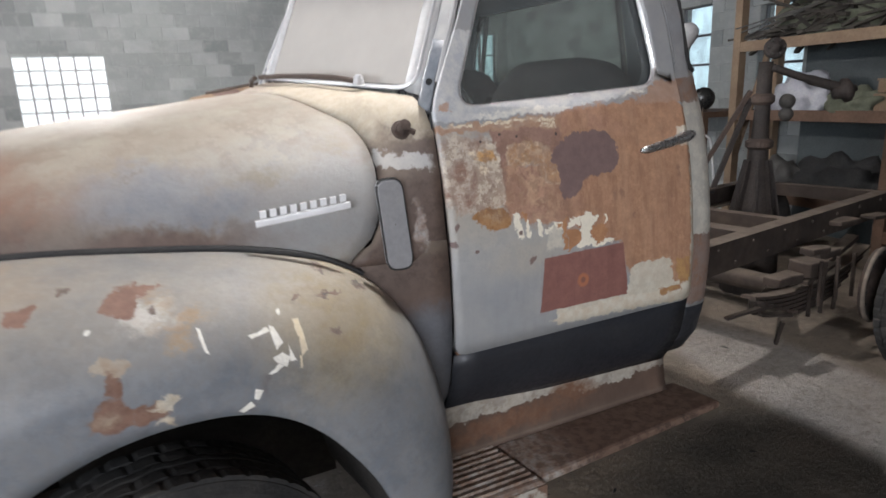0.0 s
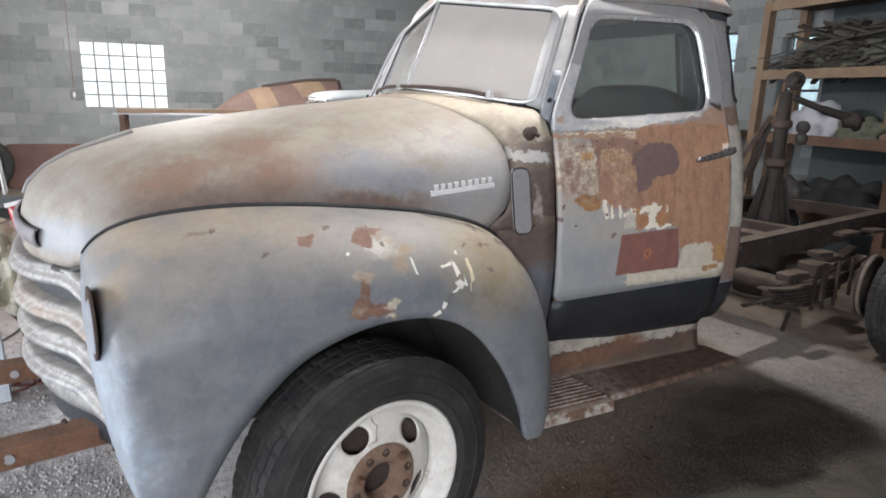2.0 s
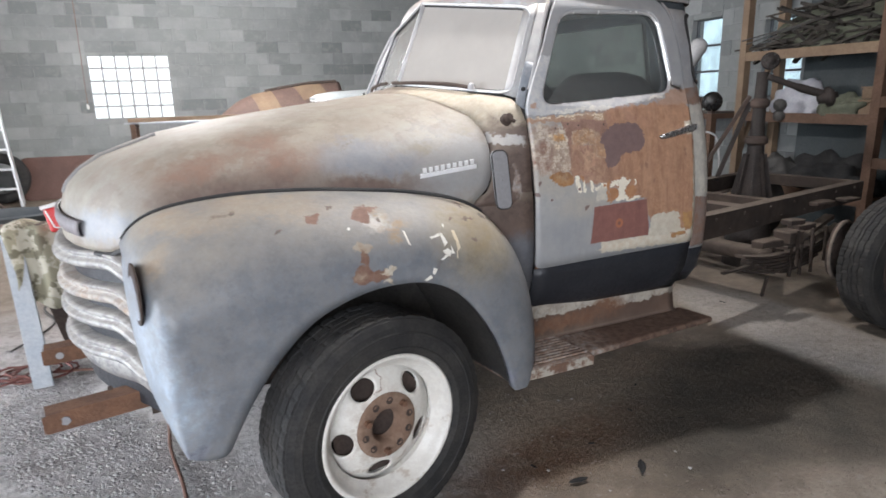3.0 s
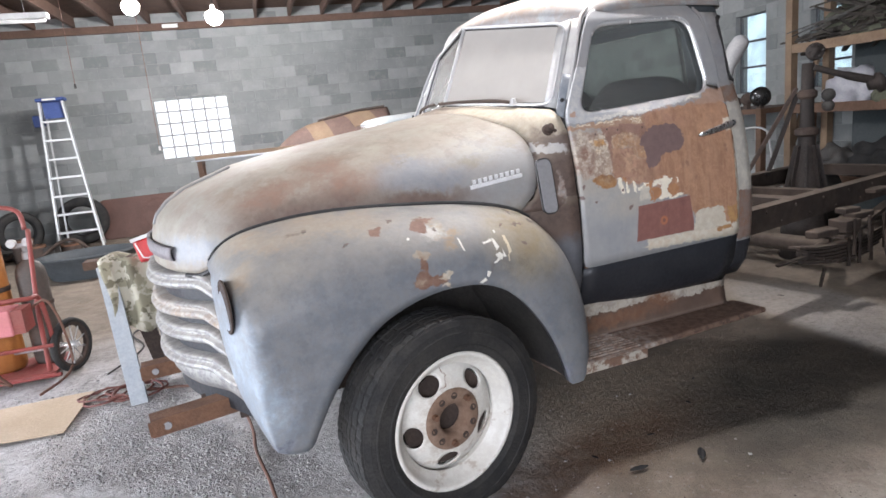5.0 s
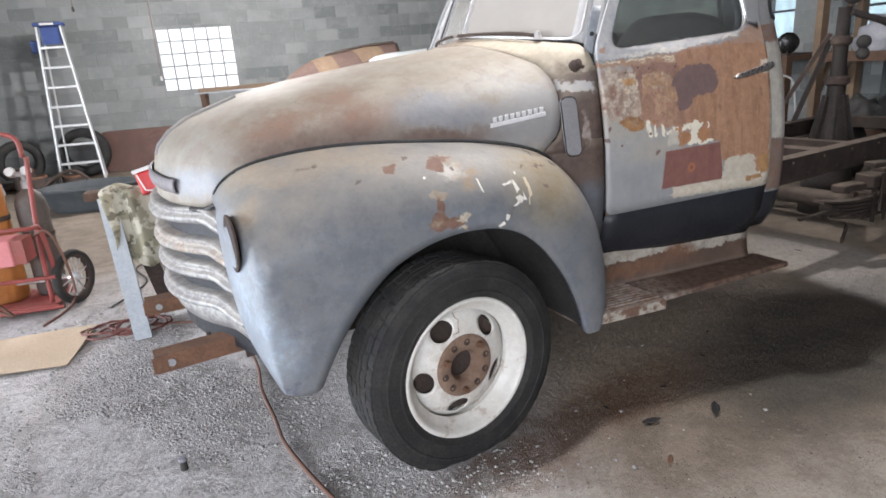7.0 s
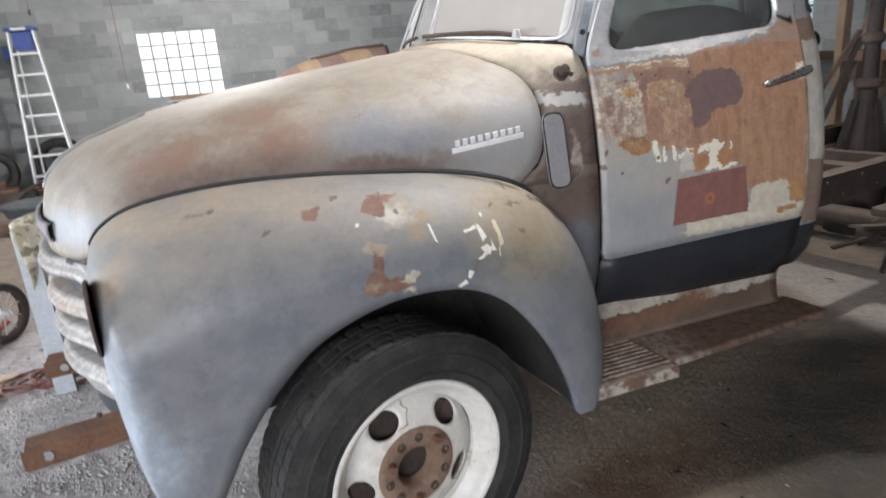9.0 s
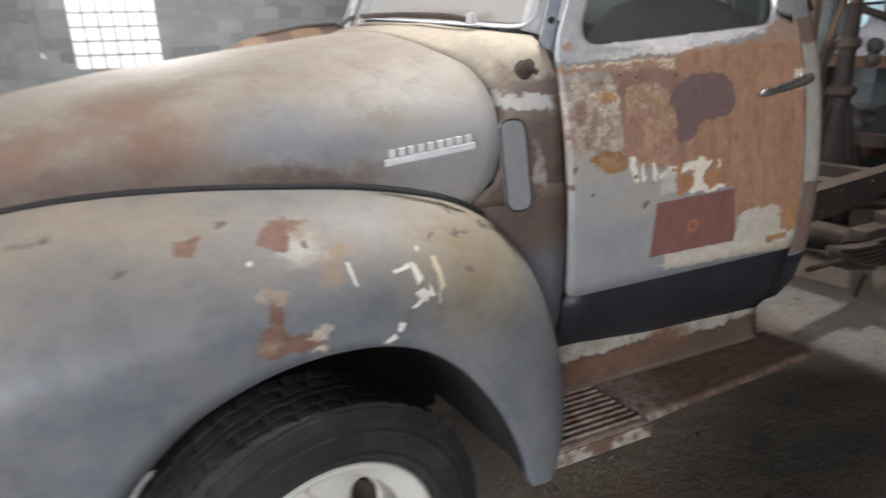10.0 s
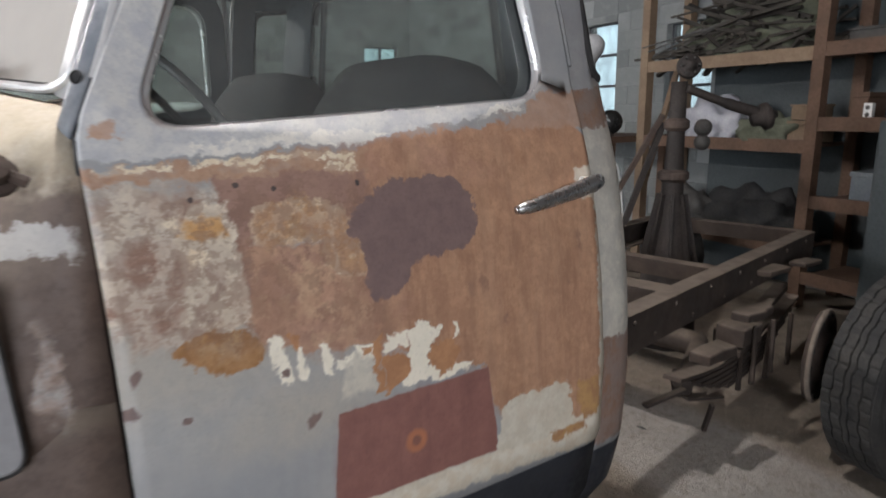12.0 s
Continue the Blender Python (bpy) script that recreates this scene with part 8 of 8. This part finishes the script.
heap("tarp", "dark plastic tarp on the low shelf", "tarp", (5.75, 2.85, 0.465), 0.22, 0.45, 0.28, M_BLACK, 9.0, 4, 0.6)
heap("dark_bag", "dark bag on the low shelf", "bag", (5.7, 3.5, 0.465), 0.2, 0.3, 0.24, M_DARK, 4.0)
simple_tyre((5.05, 3.15, 0.33), 80, 0.33, 0.2, "dark tyre standing before the shelves")
for (x, y, z, sx, sy, sz, mat, lab) in ((5.7, 2.42, 1.265, 0.3, 0.2, 0.17, M_CARDDARK, "tan carton on the shelf"), (5.72, 2.44, 1.44, 0.26, 0.18, 0.12, M_CARDDARK, "small tan carton on another carton"), (5.7, 2.02, 1.435, 0.25, 0.12, 0.2, M_LUMBERDARK, "brown wooden box on the shelf"), (5.72, 1.2, 1.965, 0.4, 0.5, 0.2, M_DARK, "dark box on the top shelf"), (5.7, 1.85, 0.855, 0.3, 0.3, 0.22, M_BLUEGREY, "grey plastic box on the shelf"), (5.7, 1.2, 0.855, 0.35, 0.45, 0.28, M_DARK, "dark box on the shelf"), (5.75, 2.0, 1.965, 0.35, 0.3, 0.12, M_DARK, "flat dark box on the top shelf")):
    o = thing("storage_box", (x, y, z), lab, "box", "boxes on the shelves")
    bevel(part("shell", box((x - sx / 2, y - sy / 2, z), (x + sx / 2, y + sy / 2, z + sz * 0.85)), mat, o), 0.01)
    part("lid", box((x - sx / 2 - 0.006, y - sy / 2 - 0.006, z + sz * 0.85), (x + sx / 2 + 0.006, y + sy / 2 + 0.006, z + sz)), mat, o)
outlet = thing("power_outlet", (5.50, 1.90, 1.435), "white double power socket on the shelf", "socket")
bevel(part("plate", box((5.49, 1.885, 1.45), (5.53, 1.945, 1.56)), M_WHITE, outlet), 0.006)
for z in (1.48, 1.53):
    part("socket_face", lathe([(0.0, 0.004), (0.014, 0.004), (0.016, 0.0)], Matrix.Translation((5.488, 1.915, z)) @ pose(0, 0, 0, 0, -90, 0), 14), M_DARK, outlet)
for k, y in enumerate((1.62, 1.45)):
    o = thing("black_jug", (5.62, y, 1.435), "round black jug on the shelf", "jug", "jugs on the shelf")
    part("body", lathe([(0.0, 0.0), (0.075, 0.0), (0.085, 0.03), (0.085, 0.12), (0.05, 0.17), (0.025, 0.18), (0.025, 0.21), (0.0, 0.21)], Matrix.Translation((5.62, y, 1.434)), 24), M_BLACK, o, "", True)
    part("cap", lathe([(0.03, 0.205), (0.03, 0.235), (0.0, 0.235)], Matrix.Translation((5.62, y, 1.434)), 14), M_DARK, o)

# dark cabinet beside the rear wheel
cab_ = thing("dark_cabinet", (4.95, 0.75, 0), "tall dark blue-grey steel cabinet with cloths on it", "cabinet")
bevel(part("shell", box((4.62, 0.0, 0.0), (5.2, 1.40, 1.46)), M_CABINET, cab_), 0.02)
part("door", box((4.605, 0.72, 0.06), (4.618, 1.37, 1.42)), M_CABINET, cab_)
part("door", box((4.605, 0.03, 0.06), (4.618, 0.69, 1.42)), M_CABINET, cab_)
heap("grey_rag", "grey-white rag on top of the cabinet", "rag", (4.78, 1.12, 1.462), 0.13, 0.17, 0.09, M_BAG, 6.0, 3)
heap("dark_rag", "dark rag on top of the cabinet", "rag", (4.82, 0.6, 1.462), 0.16, 0.25, 0.12, M_GREENCLOTH, 7.0, 3)

# upright axle housing with a driveshaft arm
ax = thing("axle_housing", (3.98, 2.25, 0), "rusty axle housing standing upright behind the frame", "axle")
m = Matrix.Translation((3.98, 2.25, 0.0))
part("housing", lathe([(0.0, 0.0), (0.20, 0.0), (0.19, 0.30), (0.15, 0.52), (0.12, 0.70), (0.085, 0.86), (0.07, 1.0), (0.062, 1.15), (0.055, 1.25), (0.052, 1.45), (0.048, 1.70), (0.0, 1.70)], m, 28), M_AXLE, ax, "", True)
for k in range(8):
    a = 2 * math.pi * k / 8
    part("rib", beam((3.98 + 0.07 * math.cos(a), 2.25 + 0.07 * math.sin(a), 1.0), (3.98 + 0.16 * math.cos(a), 2.25 + 0.16 * math.sin(a), 0.55), 0.016, 0.05, (math.cos(a), math.sin(a), 0)), M_AXLE, ax)
fl = part("flange", lathe([(0.0, 0.06), (0.022, 0.06), (0.026, 0.03), (0.060, 0.026), (0.072, 0.02), (0.074, -0.01), (0.05, -0.03), (0.042, -0.08), (0.0, -0.08)], Matrix.Translation((4.02, 2.22, 1.79)) @ pose(0, 0, 0, 78, 0, -35), 24), M_AXLE, ax, "rusty round flange", True)
for k in range(6):
    a = 2 * math.pi * k / 6
    part("stud", lathe([(0.0, 0.02), (0.007, 0.02), (0.008, 0.0)], Matrix.Translation((4.02, 2.22, 1.79)) @ pose(0, 0, 0, 78, 0, -35) @ Matrix.Translation((0.052 * math.cos(a), 0.052 * math.sin(a), 0.026)), 6), M_DARK, fl)
part("collar", lathe([(0.06, 1.40), (0.078, 1.42), (0.078, 1.46), (0.055, 1.48)], m, 24), M_RUSTDARK, ax)
part("collar", lathe([(0.07, 1.08), (0.095, 1.10), (0.095, 1.14), (0.065, 1.16)], m, 24), M_RUSTDARK, ax)
arm = part("arm", tube(smoothed([(3.99, 2.2, 1.66), (4.2, 2.08, 1.57), (4.40, 1.97, 1.50)], 12), 0.045, ident, False, 12, [0.026] * 6 + [0.034] * 6), M_AXLE, ax, "dusty driveshaft arm", True)
part("arm_flange", lathe([(0.0, 0.06), (0.025, 0.06), (0.03, 0.03), (0.055, 0.03), (0.082, 0.012), (0.085, -0.02), (0.05, -0.04), (0.04, -0.09), (0.0, -0.09)], Matrix.Translation((4.42, 1.945, 1.485)) @ pose(0, 0, 0, 75, 0, 55), 24), M_AXLE, arm, "", True)
for dz_, rr in ((1.42, 0.055), (1.33, 0.05)):
    part("knuckle", lathe([(0.0, rr), (rr * 0.4, rr * 0.9), (rr * 0.75, rr * 0.65), (rr, 0.01), (rr, -0.01), (rr * 0.75, -rr * 0.65), (rr * 0.4, -rr * 0.9), (0, -rr)], Matrix.Translation((4.09, 2.14, dz_)) @ pose(0, 0, 0, 60, 0, 30), 24), M_DARK, ax, "", True)
part("brace", beam((3.75, 2.45, 0.75), (3.95, 2.33, 1.45), 0.035, 0.035), M_AXLE, ax)
part("brace", beam((3.45, 2.55, 0.55), (3.93, 2.32, 1.5), 0.03, 0.03), M_RUSTDARK, ax)

pipe = thing("exhaust_pipe", (3.72, 2.72, 0), "grey exhaust stack with a curved top, standing upright", "pipe")
part("upright_tube", tube(smoothed([(3.52, 2.80, 0.0), (3.54, 2.78, 0.9), (3.55, 2.75, 1.5), (3.56, 2.73, 1.70), (3.60, 2.71, 1.83), (3.65, 2.70, 1.92), (3.71, 2.69, 1.98)], 30), 0.06, ident, False, 16, list(np.interp(np.linspace(0, 1, 30), [0, 0.55, 0.72, 0.9, 1], [0.05, 0.055, 0.075, 0.078, 0.05]))), M_PRIMER, pipe, "", True)
part("foot", lathe([(0.0, 0.02), (0.12, 0.02), (0.12, 0.0)], Matrix.Translation((3.52, 2.80, 0)), 20), M_GALV, pipe)

# bench under the east window with round lamps
bench = thing("work_bench", (5.6, 4.7, 0), "dark wooden bench under the window", "bench")
part("top", box((5.15, 4.05, 1.22), (6.05, 6.4, 1.28)), M_LUMBERDARK, bench)
for x in (5.22, 5.98):
    for y in (4.12, 6.3):
        part("leg", box((x - 0.04, y - 0.04, 0), (x + 0.04, y + 0.04, 1.22)), M_LUMBERDARK, bench)
for k, (x, y, z, r, mat) in enumerate(((5.25, 4.38, 1.40, 0.075, M_RUSTDARK), (5.22, 4.13, 1.42, 0.12, M_LAMPBLACK), (5.3, 4.62, 1.37, 0.06, M_RUSTDARK))):
    o = thing("old_headlamp", (x, y, 1.28), "dark round headlamp standing on the bench", "headlamp", "headlamps on the bench")
    part("shell", lathe([(0.0, -r), (r * 0.6, -r * 0.8), (r * 0.95, -r * 0.2), (r, 0.0), (r * 0.95, 0.03), (r * 0.6, 0.045), (0.0, 0.05)], Matrix.Translation((x, y, z)) @ pose(0, 0, 0, 90, 0, -35), 24), mat, o, "", True)
    part("foot", box((x - 0.03, y - 0.03, 1.281), (x + 0.03, y + 0.03, z - r * 0.6)), M_RUSTDARK, o)
frame_ = thing("wire_frame", (4.7, 3.6, 0), "bent metal chair frame behind the truck", "metal frame")
part("bar", tube(smoothed([(4.72, 3.95, 0.0), (4.70, 3.9, 0.8), (4.70, 3.85, 1.06), (4.78, 3.62, 1.08), (4.82, 3.55, 0.9), (4.9, 3.5, 0.0)], 30), 0.012), M_TRIM, frame_, "", True)

# lamps; the third bulb is an extra one, added out of view
M_BULB = glow("lit_bulb", (1.0, 0.97, 0.92), 40.0)
for k, (x, y, z) in enumerate(LAMPS):
    o = thing("ceiling_bulb", (x, y, CEIL - 0.17), "bright bare bulb hanging from the ceiling, the third one added", "lamp", "ceiling bulbs")
    # bulb built oversized, so its shape stands in for the glow around it
    b = part("bulb", lathe([(0.0, -0.115), (0.05, -0.105), (0.095, -0.06), (0.11, 0.0), (0.095, 0.04), (0.05, 0.066), (0.022, 0.075), (0.0, 0.076)], Matrix.Translation((x, y, z)), 24), M_BULB, o, "lit glass bulb", True)
    b.visible_shadow = False
    part("socket", lathe([(0.0, 0.14), (0.025, 0.135), (0.028, 0.07), (0.0, 0.07)], Matrix.Translation((x, y, z)), 16), M_WHITE, o)
    part("drop", tube([(x, y, z + 0.14), (x, y, CEIL)], 0.008), M_DARK, o)
for k, (x, y, z) in enumerate(((-2.55, 6.0, 2.34), (-1.79, 6.0, 1.55))):
    o = thing("pull_cord", (x, y, CEIL - 0.02), "thin pull cord hanging from the ceiling", "cord", "pull cords")
    part("cord", tube([(x + 0.02, y, CEIL), (x, y, z)], 0.0032, ident, False, 6), M_CORD, o)
    part("knob", lathe([(0.0, 0.05), (0.012, 0.04), (0.014, 0.0), (0.0, -0.01)], Matrix.Translation((x, y, z - 0.04)), 12), M_DARK if k == 0 else M_WHITE, o)
fx = thing("tube_light", (-3.2, 6.2, CEIL - 0.17), "unlit white tube light fixture under the ceiling", "lamp")
part("housing", box((-3.95, 6.12, 3.10), (-2.72, 6.26, 3.16)), M_WHITE, fx)
part("tube", tube([(-3.92, 6.19, 3.08), (-2.75, 6.19, 3.08)], 0.018, ident, False, 10), M_WHITE, fx, "white glass tube", True)
for x in (-3.7, -2.95):
    part("hanger", tube([(x, 6.19, 3.16), (x, 6.19, CEIL)], 0.006), M_DARK, fx)
jb = thing("junction_box", (-1.85, NORTH - 0.1, 3.60), "small white box on the header board", "box")
part("shell", box((-2.0, NORTH - 0.125, 3.59), (-1.74, NORTH - 0.091, 3.65)), M_WHITE, jb)
part("cover", box((-1.99, NORTH - 0.13, 3.595), (-1.75, NORTH - 0.126, 3.645)), M_WHITE, jb)

# litter on the floor
random.seed(5)
for k, (x, y, r) in enumerate(((0.743, -0.06, 0.045), (1.044, -0.077, 0.05), (0.62, 0.1, 0.02), (0.95, 0.16, 0.02), (0.66, -0.31, 0.03), (2.95, 1.45, 0.025), (1.48, 0.19, 0.018), (1.50, 0.57, 0.018), (1.3, 0.35, 0.02), (2.2, 0.55, 0.02))):
    o = thing("leaf_scrap", (x, y, 0), "dark dry scrap lying on the concrete", "scrap", "scraps on the floor")
    rows = [[(x + r * (u * math.cos(k) - 0.34 * v * max(0.04, 1 - u * u) ** 0.6 * math.sin(k) + 0.15 * noise.noise((u * 3, v * 3, k))), y + r * (u * math.sin(k) + 0.34 * v * max(0.04, 1 - u * u) ** 0.6 * math.cos(k) + 0.2 * noise.noise((u * 4, v * 2, k + 9))), 0.004 + 0.10 * r * abs(v) + 0.05 * r * math.sin(4 * u + k) ** 2) for v in np.linspace(-1, 1, 5)] for u in np.linspace(-1, 1, 9)]
    thick(part("flake", grid_mesh(rows), M_RUST if k == 4 else M_BLACK, o, "", True), 0.0015)
stub = thing("metal_stub", (-1.166, 0.327, 0), "small grey metal stub on the floor", "metal stub")
part("stub", lathe([(0.0, 0.05), (0.014, 0.05), (0.016, 0.0)], Matrix.Translation((-1.166, 0.327, 0.0)), 10), M_DARK, stub)
part("cap", lathe([(0.0, 0.056), (0.016, 0.054), (0.017, 0.042)], Matrix.Translation((-1.166, 0.327, 0.0)), 10), M_BAG, stub)

M_GRIT = plain("brown_grit", (0.19, 0.165, 0.14), (0.26, 0.235, 0.205), 0.95, scale=40)
def gravel_material():
    m, nt, p = start("pale_gravel")
    geo = nd(nt, "ShaderNodeNewGeometry")
    r = geo.outputs["Random Per Island"]
    col = mix(nt, math_(nt, "POWER", r, 1.5), (0.29, 0.282, 0.275), (0.48, 0.468, 0.455))
    col = mix(nt, math_(nt, "MULTIPLY", noise01(nt, geo.outputs["Position"], 120.0, 0.35, 0.7), 0.4), col, (0.30, 0.285, 0.27))
    put(nt, p, "Base Color", col)
    put(nt, p, "Roughness", 0.95)
    return m


M_STONE = gravel_material()


def scatter(name, label, n, cx, cy, sx, sy, r0, r1, mat, seed):
    rng = np.random.default_rng(seed)
    verts, faces = [], []
    shape = [(1, 0, 0), (0, 1, 0), (-1, 0, 0), (0, -1, 0), (0, 0, 0.8), (0, 0, -0.6)]
    tri = [(0, 1, 4), (1, 2, 4), (2, 3, 4), (3, 0, 4), (1, 0, 5), (2, 1, 5), (3, 2, 5), (0, 3, 5)]
    for k in range(n):
        x, y = rng.normal(cx, sx), rng.normal(cy, sy)
        if noise.noise((x * 1.6, y * 1.6, seed)) < -0.12:
            continue
        r = r0 + (r1 - r0) * rng.random() ** 3
        a = rng.random() * 6.28
        b = len(verts)
        for px, py, pz in shape:
            px, py = px * rng.uniform(0.6, 1.3), py * rng.uniform(0.6, 1.3)
            verts.append((x + r * (px * math.cos(a) - py * math.sin(a)), y + r * (px * math.sin(a) + py * math.cos(a)), 0.002 + r * 0.4 + r * pz * 0.8))
        faces += [tuple(i + b for i in t) for t in tri]
    me = bpy.data.meshes.new(name)
    me.from_pydata(verts, [], faces)
    me.materials.append(mat)
    me.polygons.foreach_set("use_smooth", [True] * len(me.polygons))
    return tagged(new(name, me), label, "gravel", "", "stuff")


scatter("gravel", "pale loose gravel and grit on the floor before the truck", 14000, -1.45, 0.90, 0.75, 0.8, 0.003, 0.013, M_STONE, 3)
scatter("gravel", "pale loose gravel by the front wheel", 1500, -0.38, 0.0, 0.34, 0.22, 0.003, 0.012, M_STONE, 8)
scatter("gravel", "pale grit on the floor beside the front wheel", 2600, 0.0, -0.25, 0.6, 0.35, 0.002, 0.006, M_GRIT, 4)
scatter("gravel", "fine grit and dirt on the floor", 2500, 1.2, 0.0, 1.2, 0.7, 0.002, 0.006, M_RUSTDUST, 6)

# ---- concrete blocks of the walls ----
COURSE, LONG, JOINT = 0.2, 0.4, 0.008


def block_geometry(w, h, d=0.03):
    """A block's face with chamfered edges, front at depth 0."""
    c = 0.004
    a, b = w / 2, h / 2
    verts = [(-a, d, -b), (a, d, -b), (a, d, b), (-a, d, b), (-a, c, -b), (a, c, -b), (a, c, b), (-a, c, b), (-a + c, 0, -b + c), (a - c, 0, -b + c), (a - c, 0, b - c), (-a + c, 0, b - c)]
    faces = [(8, 9, 10, 11)]
    for k in range(4):
        j = (k + 1) % 4
        faces += [(k, j, 4 + j, 4 + k), (4 + k, 4 + j, 8 + j, 8 + k)]
    return verts, faces


def lay_blocks(wall, lo, hi, openings, near, turn, origin):
    """Courses of blocks on a wall; those within near are parts of their own, the rest one joined part."""
    shared = {}
    jv, jf = [], []
    rng = np.random.default_rng(9)
    rows_ = int((CEIL - 0.02) / COURSE)
    for r in range(rows_):
        z0, z1 = r * COURSE, (r + 1) * COURSE
        u = lo - (LONG / 2 if r % 2 else 0)
        while u < hi:
            spans = [(max(u, lo), min(u + LONG, hi), z0, z1)]
            for o in openings:
                cut = []
                for a, b, c, d in spans:
                    if b <= o[0] or a >= o[1] or d <= o[2] + 0.001 or c >= o[3] - 0.001:
                        cut.append((a, b, c, d))
                        continue
                    if a < o[0]:
                        cut.append((a, o[0], c, d))
                    if b > o[1]:
                        cut.append((o[1], b, c, d))
                    if c < o[2]:
                        cut.append((max(a, o[0]), min(b, o[1]), c, o[2]))
                    if d > o[3]:
                        cut.append((max(a, o[0]), min(b, o[1]), o[3], d))
                spans = cut
            u += LONG
            for a, b, c, d in spans:
                w, h = b - a - JOINT, d - c - JOINT
                if w < 0.02 or h < 0.02:
                    continue
                uc, zc = (a + b) / 2, (c + d) / 2
                proud = rng.uniform(0, 0.003)
                at = (uc, NORTH - proud, zc) if turn == 0 else (EAST - proud, uc, zc)
                if near[0] < uc < near[1]:
                    key = (round(w, 3), round(h, 3))
                    if key not in shared:
                        me = bpy.data.meshes.new("block")
                        v, f = block_geometry(w, h)
                        me.from_pydata(v, [], f)
                        me.materials.append(M_BLOCK)
                        shared[key] = me
                    ob = new("block", shared[key])
                    ob.location = at
                    ob.rotation_euler = (0, 0, turn)
                    ob.parent = wall
                else:
                    v, f = block_geometry(w, h)
                    n = len(jv)
                    for p in v:
                        jv.append((at[0] + p[0], at[1] + p[1], at[2] + p[2]) if turn == 0 else (at[0] + p[1], at[1] - p[0], at[2] + p[2]))
                    jf += [tuple(i + n for i in q) for q in f]
    me = bpy.data.meshes.new("far_blocks")
    me.from_pydata(jv, [], jf)
    me.materials.append(M_BLOCK)
    ob = new("far_blocks", me)
    ob.parent = wall
    tagged(ob, "", "", "", "stuff")


lay_blocks(wall_north, WEST, EAST, [WIN, WIN4], (-4.7, 2.3), 0, None)
lay_blocks(wall_east, SOUTH, NORTH, EWIN, (3.4, 7.4), -math.pi / 2, None)
